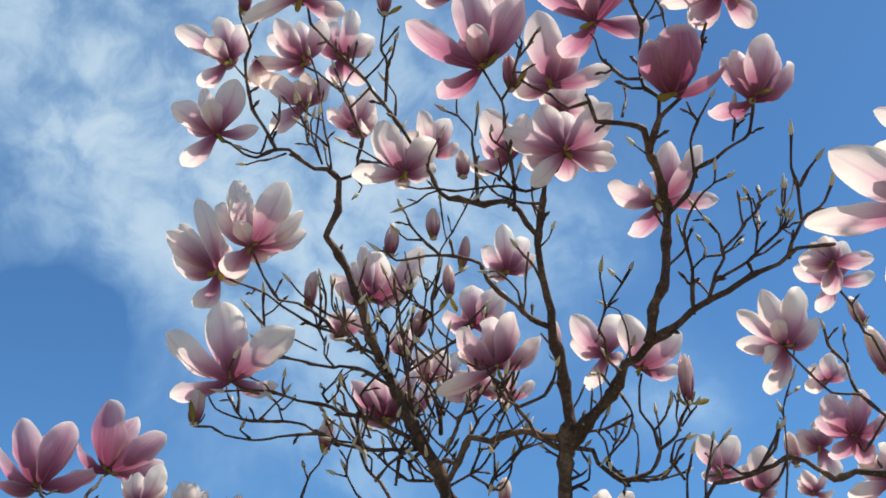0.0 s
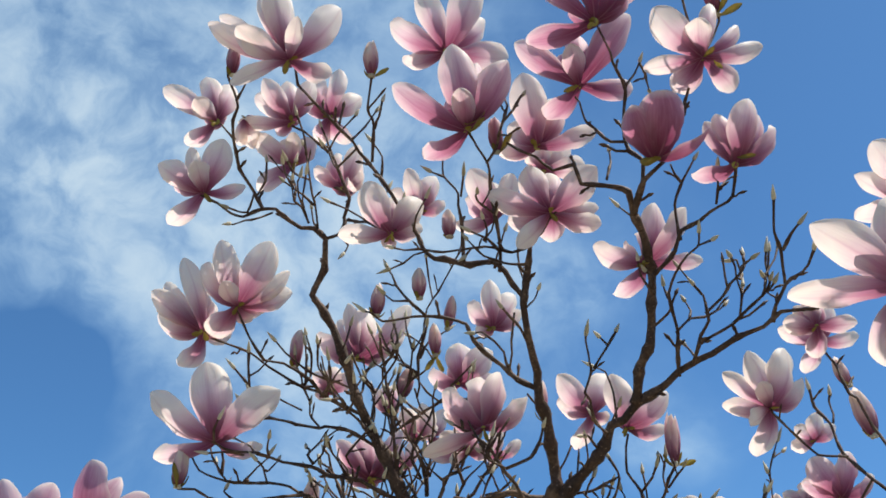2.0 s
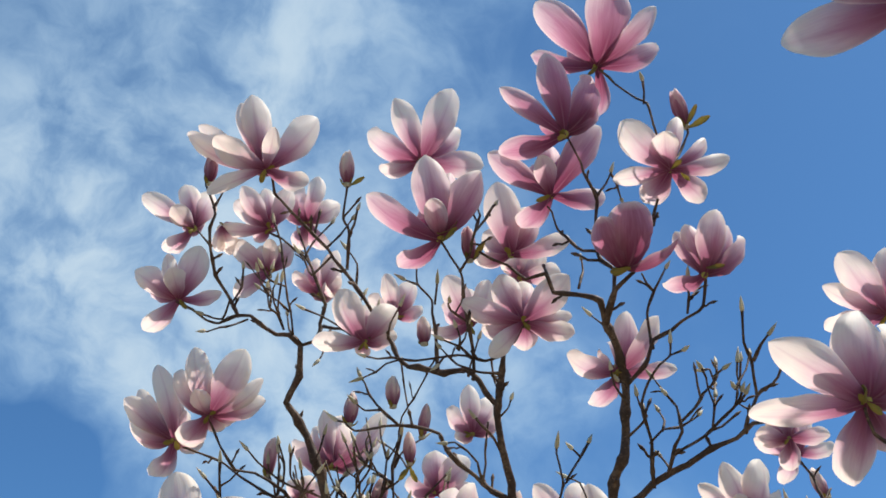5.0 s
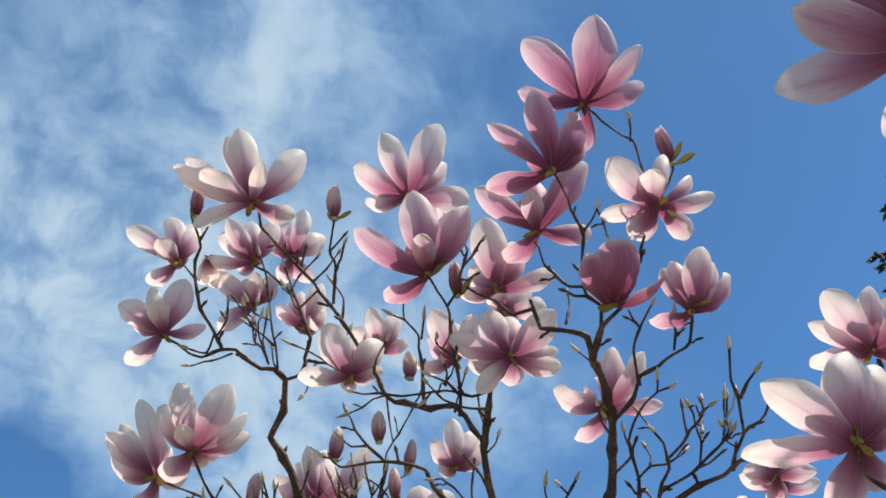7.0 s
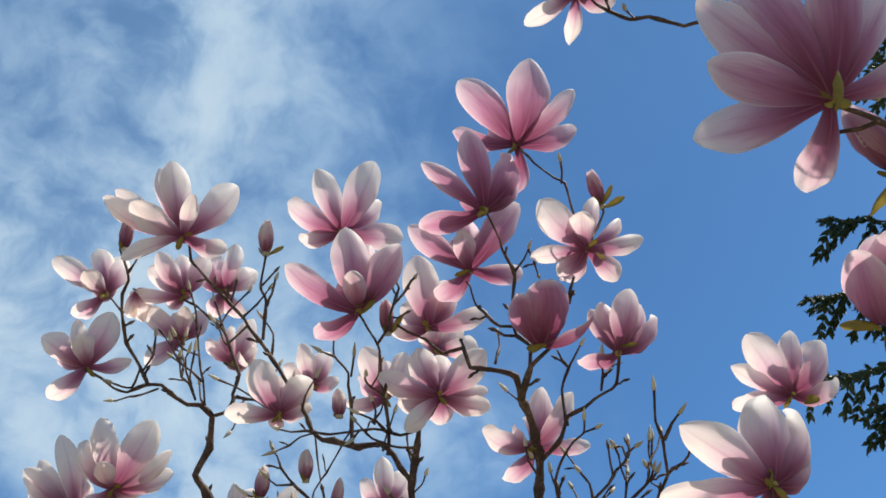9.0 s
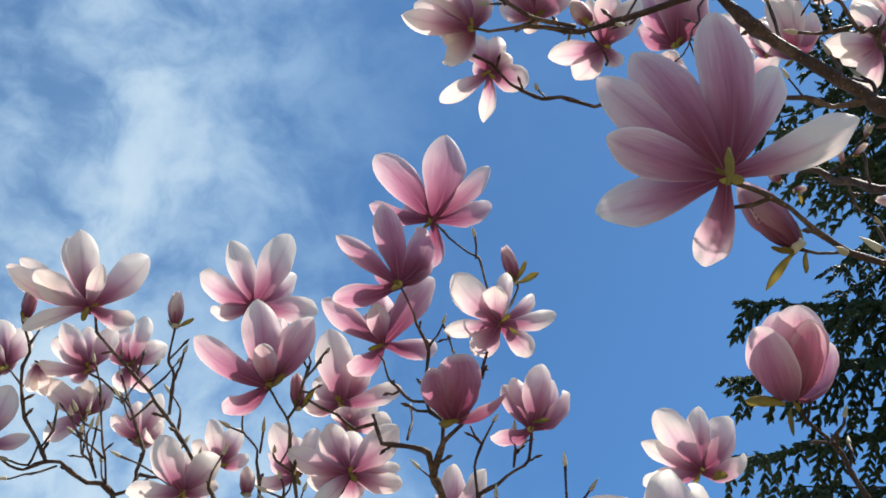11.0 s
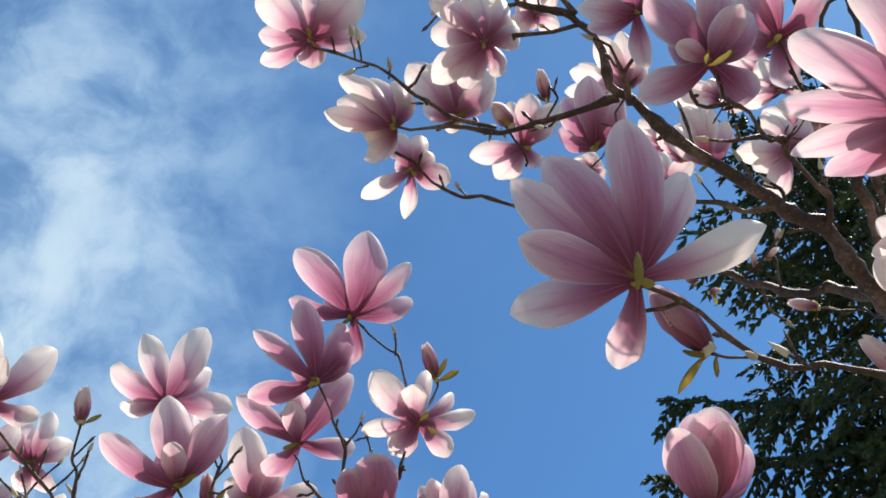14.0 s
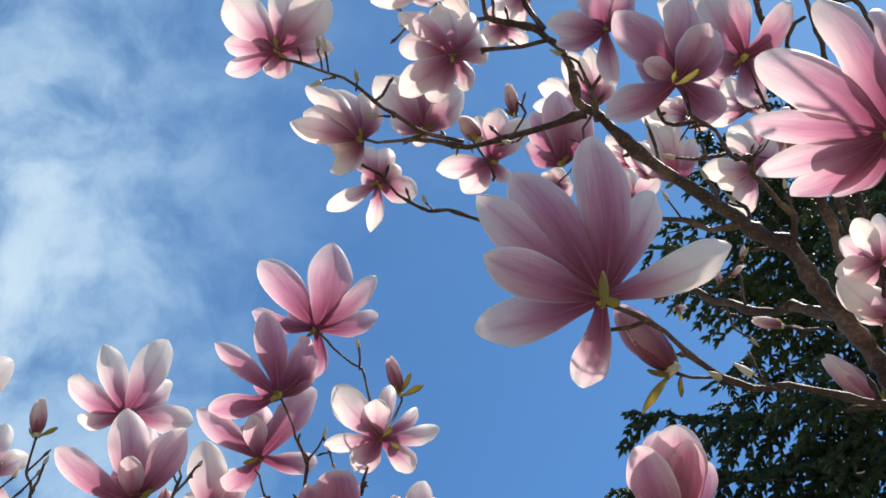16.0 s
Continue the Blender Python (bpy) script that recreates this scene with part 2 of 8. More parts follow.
    # pale margin, which also paints in the bright rim of light on the edge
    side = calc(t, "MULTIPLY", calc(t, "ABSOLUTE", calc(t, "SUBTRACT", across, 0.5), 0.0), 2.0)
    rim = calc(t, "MULTIPLY", calc(t, "SUBTRACT", calc(t, "MAXIMUM", side, calc(t, "ADD", along, -0.03)), 0.86), 8.0, True)
    rim = calc(t, "MULTIPLY", rim, calc(t, "MULTIPLY", along, 0.8, True))
    col = mixed(t, rim, col, (0.93, 0.91, 0.80))
    t.links.new(col, b.inputs["Base Color"])
    b.inputs["Roughness"].default_value, b.inputs["Specular IOR Level"].default_value = 0.52, 0.25
    bump = relief(t, b, calc(t, "ADD", calc(t, "MULTIPLY", veins.outputs["Fac"], 0.08), streak), 0.22, 0.0014)
    glow = t.nodes.new("ShaderNodeBsdfTranslucent")
    t.links.new(mixed(t, 0.75, col, mixed(t, 1.0, col, (0.98, 0.83, 0.88), "MULTIPLY"), "MIX"), glow.inputs["Color"])
    t.links.new(bump, glow.inputs["Normal"])
    both = t.nodes.new("ShaderNodeMixShader")
    both.inputs[0].default_value = 0.52
    t.links.new(b.outputs[0], both.inputs[1])
    t.links.new(glow.outputs[0], both.inputs[2])
    t.links.new(both.outputs[0], t.nodes["Material Output"].inputs["Surface"])
    return m


def leaf_material(name, low, high, through):
    m, t, b = material(name)
    coord = t.nodes.new("ShaderNodeTexCoord").outputs["Object"]
    rnd = t.nodes.new("ShaderNodeObjectInfo").outputs["Random"]
    n = calc(t, "ADD", calc(t, "MULTIPLY", noise_node(t, 60.0, 5.0, coord), 0.7), calc(t, "MULTIPLY", rnd, 0.35))
    col = ramp(t, n, [(0.25, low), (0.75, high)])
    t.links.new(col, b.inputs["Base Color"])
    b.inputs["Roughness"].default_value, b.inputs["Specular IOR Level"].default_value = 0.55, 0.3
    relief(t, b, noise_node(t, 400.0, 3.0, coord), 0.3, 0.001)
    glow = t.nodes.new("ShaderNodeBsdfTranslucent")
    t.links.new(col, glow.inputs["Color"])
    both = t.nodes.new("ShaderNodeMixShader")
    both.inputs[0].default_value = through
    t.links.new(b.outputs[0], both.inputs[1])
    t.links.new(glow.outputs[0], both.inputs[2])
    t.links.new(both.outputs[0], t.nodes["Material Output"].inputs["Surface"])
    return m


def bark_material(name, low, mid, high, grain_size):
    m, t, b = material(name)
    coord = t.nodes.new("ShaderNodeTexCoord").outputs["Object"]
    big = noise_node(t, grain_size * 0.12, 4.0, coord)
    fine = noise_node(t, grain_size, 6.0, coord, 0.65)
    col = ramp(t, calc(t, "ADD", calc(t, "MULTIPLY", big, 0.6), calc(t, "MULTIPLY", fine, 0.4)), [(0.34, low), (0.5, mid), (0.66, high)])
    pale = t.nodes.new("ShaderNodeTexVoronoi")
    pale.inputs["Scale"].default_value = grain_size * 0.9
    t.links.new(coord, pale.inputs["Vector"])
    dots = calc(t, "LESS_THAN", pale.outputs["Distance"], 0.16)
    col = mixed(t, calc(t, "MULTIPLY", dots, 0.5), col, tuple(min(1, c * 1.5) for c in high))
    t.links.new(col, b.inputs["Base Color"])
    b.inputs["Roughness"].default_value, b.inputs["Specular IOR Level"].default_value = 0.6, 0.2
    relief(t, b, calc(t, "ADD", fine, calc(t, "MULTIPLY", dots, 0.4)), 0.55, 0.0025)
    return m


PETAL = petal_material()
BARK = bark_material("magnolia_bark", (0.030, 0.018, 0.013), (0.072, 0.044, 0.031), (0.21, 0.138, 0.09), 170.0)
BUD_SCALE = leaf_material("bud_scale", (0.36, 0.32, 0.20), (0.72, 0.66, 0.50), 0.25)
BRACT = leaf_material("bract", (0.13, 0.095, 0.02), (0.40, 0.30, 0.06), 0.35)
CORE = leaf_material("receptacle", (0.22, 0.20, 0.05), (0.40, 0.36, 0.10), 0.1)
SPRUCE_BARK = bark_material("spruce_bark", (0.05, 0.035, 0.028), (0.10, 0.07, 0.055), (0.17, 0.13, 0.10), 30.0)
NEEDLES = leaf_material("needles", (0.020, 0.040, 0.016), (0.075, 0.108, 0.042), 0.2)


# unseen ground, its pale warm colour chosen to bounce light onto the petals
def bounce_material():
    m, t, b = material("pale_bounce_ground")
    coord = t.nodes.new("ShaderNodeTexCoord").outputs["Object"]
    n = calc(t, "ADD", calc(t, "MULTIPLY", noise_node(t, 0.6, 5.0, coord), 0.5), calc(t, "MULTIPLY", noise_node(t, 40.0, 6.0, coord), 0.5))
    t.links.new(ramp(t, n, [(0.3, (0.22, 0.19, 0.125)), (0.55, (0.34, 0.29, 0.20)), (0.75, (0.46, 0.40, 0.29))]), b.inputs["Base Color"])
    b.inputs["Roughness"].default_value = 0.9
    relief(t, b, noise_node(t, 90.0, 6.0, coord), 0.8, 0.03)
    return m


# ---- builders ----
def link_mesh(name, verts, faces, mat, parent=None, label="", uvs=None, smooth=True):
    me = bpy.data.meshes.new(name)
    me.from_pydata(verts, [], faces)
    me.materials.append(mat)
    if smooth:
        me.polygons.foreach_set("use_smooth", [True] * len(me.polygons))
    if uvs is not None:
        layer = me.uv_layers.new(name="UVMap")
        loops = np.empty(len(me.loops), dtype=np.int32)
        me.loops.foreach_get("vertex_index", loops)
        layer.data.foreach_set("uv", np.asarray(uvs, dtype=np.float32)[loops].ravel())
    me.update()
    ob = new(name, me)
    ob.parent = parent
    if label:
        tagged(ob, label=label)
    return ob


def frame_of(axis):
    """A turn whose z lies along axis."""
    z = Vector(axis).normalized()
    x = (Vector((0, 0, 1)) if abs(z.z) < 0.95 else Vector((0, 1, 0))).cross(z).normalized()
    y = z.cross(x)
    return Matrix((x, y, z)).transposed().to_4x4()


def tree_root(place, tags):
    root = new(tags[0])
    root.location = place
    return tagged(root, *tags[1:])


def spline(points, step):
    pts = [Vector(p[:3]) for p in points]
    rad = [p[3] for p in points]
    ends = [2 * pts[0] - pts[1]] + pts + [2 * pts[-1] - pts[-2]]
    out = []
    for i in range(1, len(ends) - 2):
        a, b, c, d = ends[i - 1:i + 3]
        n = max(2, int((c - b).length / step))
        for k in range(n):
            s = k / n
            p = 0.5 * (2 * b + (c - a) * s + (2 * a - 5 * b + 4 * c - d) * s * s + (3 * b - a - 3 * c + d) * s ** 3)
            p = p.lerp(b.lerp(c, s), 0.45)
            out.append((p, rad[i - 1] + (rad[i] - rad[i - 1]) * s))
    out.append((pts[-1], rad[-1]))
    return out


def tube(path, sides):
    verts, faces = [], []
    side = None
    for i, (p, r) in enumerate(path):
        ahead = (path[min(i + 1, len(path) - 1)][0] - path[max(i - 1, 0)][0]).normalized()
        if side is None:
            side = ahead.orthogonal().normalized()
        side = (side - ahead * side.dot(ahead)).normalized()
        up = ahead.cross(side)
        for k in range(sides):
            a = 2 * math.pi * k / sides
            bump = 1 + 0.16 * noise.noise(p * 70 + Vector((k * 1.7, 0, 0)))
            verts.append(p + (side * math.cos(a) + up * math.sin(a)) * r * bump)
        if i:
            o = (i - 1) * sides
            for k in range(sides):
                j = (k + 1) % sides
                faces.append((o + k, o + j, o + sides + j, o + sides + k))
    verts += [path[0][0], path[-1][0] + (path[-1][0] - path[-2][0]).normalized() * path[-1][1] * 0.6]
    n = len(path) * sides
    for k in range(sides):
        j = (k + 1) % sides
        faces.append((n, j, k))
        faces.append((n + 1, n - sides + k, n - sides + j))
    return verts, faces


def spindle(length, width, sides=7, rings=7, blunt=0.55):
    """A tapered bud along z, from its foot to its point."""
    verts, faces = [], []
    for i in range(rings):
        s = i / (rings - 1)
        r = width / 2 * max(0.06, math.sin(math.pi * (0.12 + 0.88 * s) ** blunt) ** 0.8)
        for k in range(sides):
            a = 2 * math.pi * k / sides
            verts.append((r * math.cos(a), r * math.sin(a), s * length))
        if i:
            o = (i - 1) * sides
            for k in range(sides):
                j = (k + 1) % sides
                faces.append((o + k, o + j, o + sides + j, o + sides + k))
    faces.append(tuple(range(sides - 1, -1, -1)))
    faces.append(tuple(range((rings - 1) * sides, rings * sides)))
    return verts, faces


def branch(name, tree, points, budded=False):
    """A limb or twig through points (x, y, z, radius), with swollen nodes, and a closed bud at its end."""
    points = [(*p[:3], p[3] * (0.86 if p[3] < 0.0035 else 1.0)) for p in points]
    path = spline(points, 0.008 if points[0][3] < 0.02 else 0.03)
    thin = points[0][3] < 0.006
    nodes = [random.randrange(len(path)) for _ in range(len(path) // 4)] if points[0][3] < 0.02 else []
    size = min(points[0][3], 0.0035) * (1.35 if thin else 0.8)
    kinks, k = {0: Vector()}, 0
    while k < len(path) - 1:
        k = min(k + random.randint(2, 6), len(path) - 1)
        kinks[k] = Vector((random.gauss(0, 1), random.gauss(0, 1), random.gauss(0, 1))) * size if k < len(path) - 1 else Vector()
    marks = sorted(kinks)
    out, seg = [], 0
    for i, (p, r) in enumerate(path):
        while i > marks[seg + 1]:
            seg += 1
        a, b = marks[seg], marks[seg + 1]
        near = min((abs(i - k) for k in nodes), default=9)
        swell = 1 + (0.45 if near == 0 else 0.15 if near == 1 else 0)
        out.append((p + kinks[a].lerp(kinks[b], (i - a) / (b - a)), r * swell))
    verts, faces = tube(out, 8 if thin else 10)
    # short spurs
    if points[0][3] < 0.012:
        for k in nodes[::2]:
            if 1 < k < len(out) - 2:
                p, r = out[k]
                ahead = (out[k + 1][0] - out[k - 1][0]).normalized()
                turn = Matrix.Rotation(random.uniform(0, 6.28), 3, ahead)
                way = (turn @ ahead.orthogonal().normalized() + ahead * random.uniform(0.3, 0.9)).normalized()
                ln = random.uniform(0.005, 0.014) if random.random() < 0.8 else random.uniform(0.016, 0.034)
                rise = Vector((0, 0, ln * 0.25))
                mid = p + way * ln * 0.55 + Vector((random.gauss(0, 1), random.gauss(0, 1), random.gauss(0, 1))) * ln * 0.06
                fine = min(r * 0.62, 0.0019)
                v, f = tube([(p, fine * 1.15), (mid, fine), (p + way * ln + rise, fine * 0.95), (p + way * (ln + 0.005) + rise * 1.3, fine * 1.5), (p + way * (ln + 0.011) + rise * 1.5, fine * 0.4)], 5)
                o = len(verts)
                verts += v
                faces += [tuple(o + a for a in q) for q in f]
    ob = link_mesh(name, verts, faces, BARK, tree)
    if budded:
        p, r = out[-1]
        way = (p - out[-3][0]).normalized()
        ln = random.uniform(0.012, 0.022)
        v, f = spindle(ln, max(r * 2.6, 0.0056))
        bud = link_mesh("leaf_bud", v, f, BUD_SCALE, ob)
        bud.matrix_local = Matrix.Translation(p - way * 0.002) @ frame_of(way + Vector((random.uniform(-.2, .2), random.uniform(-.2, .2), 0.15)))
    return ob


def petal_mesh(az, opening, length, width, curl, cup=0.42, rows=18, cols=11):
    """One petal in the flower's own frame: narrow at the base, broad past the middle, cupped round the axis."""
    a, o = radians(az), radians(opening)
    out = Vector((math.cos(a), math.sin(a), 0))
    side = Vector((-math.sin(a), math.cos(a), 0))
    chord = Vector((0, 0, math.cos(o))) + out * math.sin(o)
    face = out * math.cos(o) - Vector((0, 0, math.sin(o)))
    rnd = random.Random(round(az * 31 + opening * 977 + length * 1e5 + width * 1e6))
    twist = rnd.uniform(-0.16, 0.16)
    lean = rnd.uniform(-0.04, 0.04)
    tip = rnd.uniform(-0.06, 0.03)
    pointed = rnd.uniform(1.9, 2.5)
    apex = rnd.uniform(0.54, 0.78)
    wave = rnd.uniform(0, 40)
    cup *= rnd.uniform(0.8, 1.3) * (1.0 if opening < 45 else 0.85)
    verts, faces, uvs = [], [], []
    for i in range(rows):
        s = 1 - (1 - i / (rows - 1)) ** 1.55
        mid = chord * length * s + face * length * (curl * 4 * s ** 0.8 * (1 - s) + tip * s ** 4) + side * length * lean * math.sin(math.pi * s)
        if s < 0.58:
            q = s / 0.58
            w = 0.27 + 0.73 * (q * q * (3 - 2 * q)) ** 0.78
        else:
            w = max(0.0, 1 - ((s - 0.58) / 0.42) ** pointed) ** apex
        w = max(w, 0.02) * width / 2
        turn = Matrix.Rotation(twist * (s - 0.3), 3, chord)
        across, inward = turn @ side, turn @ face
        for k in range(cols):
            v = 2 * k / (cols - 1) - 1
            edge = noise.noise(Vector((s * 4 + wave, v * 1.5, wave))) * 0.42 * abs(v) ** 1.5
            bow = cup * (1.15 - 0.75 * s) * v * v + 0.8 * max(0.0, abs(v) - 0.72)
            spine = 0.05 * (1 - abs(v)) ** 3
            verts.append(mid + across * w * v * (1 - 0.16 * bow) - inward * w * (bow + edge - spine))
            uvs.append((s, (v + 1) / 2))
        if i:
            r0 = (i - 1) * cols
            for k in range(cols - 1):
                faces.append((r0 + k, r0 + k + 1, r0 + cols + k + 1, r0 + cols + k))
    return verts, faces, uvs


def add_petal(holder, tone, spec, **extra):
    v, f, uv = petal_mesh(*spec, **extra)
    p = link_mesh("petal", v, f, PETAL, holder, uvs=uv)
    shade = max(0, (tone + random.uniform(-0.15, 0.15)))
    p.color = (shade, shade, shade, 1)
    return p


def add_bract(holder, az, opening, length, width, curl=0.1):
    v, f, uv = petal_mesh(az, opening, length, width, curl, cup=0.5, rows=8, cols=5)
    return link_mesh("bract", v, f, BRACT, holder, uvs=uv)


def flower(tree, place, axis, tone, petals):
    """An open flower: (azimuth, opening, length, width, curl) of each petal about the axis, in degrees and metres, and
    a flush of its own where a petal is painted as better lit.
    """
    size = max(p[2] for p in petals)
    v, f = spindle(size * 0.24, size * 0.13, sides=9, rings=8, blunt=0.7)
    body = link_mesh("flower", v, f, CORE, tree)
    body.matrix_local = Matrix.Translation(Vector(place) - Vector(axis).normalized() * size * 0.06) @ frame_of(axis)
    for p in petals:
        add_petal(body, p[5] if len(p) > 5 else tone, (*p[:3], p[3] * 1.1, p[4]))
    for k in range(random.choice((1, 2, 2, 3))):
        add_bract(body, random.uniform(0, 360), random.uniform(60, 150), size * random.uniform(0.12, 0.2), size * random.uniform(0.06, 0.085))
    return body


def flower_bud(tree, place, axis, length, width, tone):
    """A closed flower with its petals wrapped together and bud scales at its foot."""
    v, f = spindle(length * 0.22, width * 0.4, sides=8, rings=6)
    body = link_mesh("flower_bud", v, f, BUD_SCALE, tree)
    body.matrix_local = Matrix.Translation(place) @ frame_of(axis)
    start = random.uniform(0, 360)
    for k in range(6):
        add_petal(body, tone + 0.22, (start + k * 60 + random.uniform(-8, 8), 3 + 2 * (k % 2), length * random.uniform(0.9, 1.03), width * 0.72, 0.27 * width / length), cup=0.75)
    for k in range(2):
        add_bract(body, start + 30 + k * 170, random.uniform(18, 55), random.uniform(0.25, 0.4) * length, width * 0.3, 0.15)
    return body


def young_leaf(tree, place, reach, width):
    """A small unfolding leaf or bud scale from its foot, along reach."""
    way = Vector(reach)
    v, f, uv = petal_mesh(0, 8, way.length, width, 0.1, cup=0.6, rows=9, cols=5)
    ob = link_mesh("leaf", v, f, BRACT, tree, "small yellow-green unfolding leaf", uvs=uv)
    ob.matrix_local = Matrix.Translation(place) @ frame_of(way)
    return ob


MAGNOLIA_A = ("magnolia_tree", "saucer magnolia in full bloom, pink and white flowers on bare twigs", "tree", "magnolias")
MAGNOLIA_B = ("magnolia_tree", "blooming saucer magnolia with boughs reaching before a dark spruce", "tree", "magnolias")

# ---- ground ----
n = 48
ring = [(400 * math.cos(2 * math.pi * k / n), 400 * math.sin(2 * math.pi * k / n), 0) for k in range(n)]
tagged(link_mesh("ground", ring, [tuple(range(n))], bounce_material(), smooth=False), "unseen flat ground, made pale to bounce light up", "ground", kind="structure")


# ---- spruce ----
def bough_mesh(length, seed):
    rnd = random.Random(seed)
    verts, faces = [], []
    wood_v, wood_f = [], []

    def finger(p, way, ln):
        # a blunt shoot, ragged with needles
        o = way.orthogonal().normalized()
        u = way.cross(o)
        k = len(verts)
        for s, r in ((0.08, 0.011), (0.62, 0.0165)):
            for j in range(4):
                a = j * 1.5708 + s
                verts.append(p + way * ln * s + (o * math.cos(a) + u * math.sin(a)) * r * rnd.uniform(0.7, 1.4))
        verts.append(p + way * ln)
        for j in range(4):
            n = (j + 1) % 4
            faces.append((k + j, k + n, k + 4 + n, k + 4 + j))
            faces.append((k + 4 + j, k + 4 + n, k + 8))
        for i in range(int(ln * 130)):
            a = rnd.uniform(0, 6.283)
            out = o * math.cos(a) + u * math.sin(a)
            q = p + way * ln * rnd.uniform(0.05, 0.98)
            w = way.cross(out) * 0.005
            k = len(verts)
            verts.extend((q - w, q + w, q + out * rnd.uniform(0.019, 0.028) + way * rnd.uniform(0.006, 0.016)))
            faces.append((k, k + 1, k + 2))

    def droop(s):
        return -0.22 * length * s + 0.16 * length * s * s

    axis = [(Vector((length * s, 0.03 * length * math.sin(3 * s + seed), droop(s))), 0.022 * (1.05 - s) * length / 3 + 0.004) for s in np.linspace(0, 1, 14)]
    wood_v, wood_f = tube(axis, 6)
    steps = int(length * 6)
    for i in range(steps):
        s = 0.16 + 0.84 * i / steps
        p = Vector((length * s, 0.03 * length * math.sin(3 * s + seed), droop(s)))
        for sgn in (-1, 1):
            ln = min(0.32 * length * (1.15 - s), 0.85) * rnd.uniform(0.55, 1.1) + 0.1
            way = Vector((rnd.uniform(0.5, 0.9), sgn * rnd.uniform(0.7, 1.0), rnd.uniform(-0.5, 0.0))).normalized()
            m = max(3, int(ln / 0.052))
            twig_v, twig_f = tube([(p + way * ln * u + Vector((0, 0, -0.35 * ln * u * u)), 0.006 - 0.004 * u) for u in (0.0, 0.35, 0.7, 1.0)], 3)
            base = len(wood_v)
            wood_v.extend(twig_v)
            wood_f.extend(tuple(base + j for j in q) for q in twig_f)
            for j in range(m):
                u = (j + 0.6) / m
                q = p + way * ln * u + Vector((0, 0, -0.35 * ln * u * u))
                finger(q, (way + Vector((0, 0, -0.7 * u))).normalized(), 0.07)
                for sg2 in (-1, 1):
                    w2 = (way * rnd.uniform(0.5, 0.9) + way.cross(Vector((0, 0, 1))) * sg2 * rnd.uniform(0.2, 1.1) + Vector((0, 0, rnd.uniform(-1.3, 0.1)))).normalized()
                    finger(q, w2, rnd.uniform(0.07, 0.125) * (1.15 - 0.3 * u))
            finger(p + way * ln * 0.9 + Vector((0, 0, -0.3 * ln)), (way + Vector((0, 0, -0.5))).normalized(), 0.12)
    return verts, faces, wood_v, wood_f


def spruce(place, height, reach, low):
    root = tree_root(place, ("spruce_tree", "tall dark green spruce with drooping needle sprays", "tree"))
    trunk = [(0, 0, 0, 0.24), (0.02, 0, height * 0.3, 0.19), (0, 0.02, height * 0.6, 0.11), (0, 0, height, 0.015)]
    v, f = tube(spline(trunk, 0.3), 12)
    link_mesh("trunk", v, f, SPRUCE_BARK, root)
    rnd = random.Random(8)
    stock = []
    for k, ln in enumerate((0.9, 1.5, 2.1, 2.7, 3.3, 3.9)):
        v, f, wv, wf = bough_mesh(ln, k + 1)
        stock.append((ln, v, f, wv, wf))
    meshes = []
    for ln, v, f, wv, wf in stock:
        pair = []
        for nm, vv, ff, mat in (("bough", wv, wf, SPRUCE_BARK), ("needles", v, f, NEEDLES)):
            me = bpy.data.meshes.new(nm)
            me.from_pydata([tuple(q) for q in vv], [], ff)
            me.materials.append(mat)
            pair.append(me)
        meshes.append((ln, pair))
    z, turn = low, 0.0
    while z < height - 0.3:
        ln = reach * (1 - (z - low) / (height - low)) ** 0.5 + 0.25
        for k in range(4):
            a = turn + k * 90 + rnd.uniform(-14, 14)
            want = ln * rnd.uniform(0.8, 1.12)
            size, pair = min(meshes, key=lambda q: abs(q[0] - want))
            b = new("bough", pair[0])
            b.parent = root
            b.matrix_local = pose(0, 0, z + rnd.uniform(-0.1, 0.1), rnd.uniform(-10, 10), rnd.uniform(-14, 8) - 10 * (z - low) / (height - low), a) @ Matrix.Scale(want / size, 4)
            s = new("needles", pair[1])
            s.parent = b
            tagged(s, kind="stuff")
        z += 0.34
        turn += 41


spruce((6.36, 4.5, 0), 10.3, 3.6, 2.2)


magnolia = tree_root((0.087, 1.457, 0), MAGNOLIA_A)
branch('trunk', magnolia, [(0, 0, -0.05, 0.085), (0.01, 0, 0.3, 0.07), (0, 0, 0.62, 0.066), (0, 0, 0.95, 0.06)])
branch('stem', magnolia, [(0, 0, 0.83, 0.05), (-0.046, -0.044, 1.437, 0.03), (-0.074, -0.087, 1.925, 0.01)])
branch('stem', magnolia, [(0, 0, 0.83, 0.05), (0.046, -0.076, 1.425, 0.03), (0.074, -0.153, 1.899, 0.01)])
branch('limb', magnolia, [(-0.0742, -0.0874, 1.9248, 0.0095), (-0.0939, -0.1031, 1.9761, 0.0089), (-0.1258, -0.1218, 2.0273, 0.0082), (-0.1543, -0.139, 2.0799, 0.0075), (-0.1902, -0.1585, 2.1502, 0.0066), (-0.2159, -0.182, 2.2206, 0.0058), (-0.2368, -0.1998, 2.2578, 0.0053), (-0.2524, -0.219, 2.2895, 0.0049), (-0.2449, -0.2381, 2.3213, 0.0045), (-0.238, -0.2618, 2.3568, 0.004)], False)
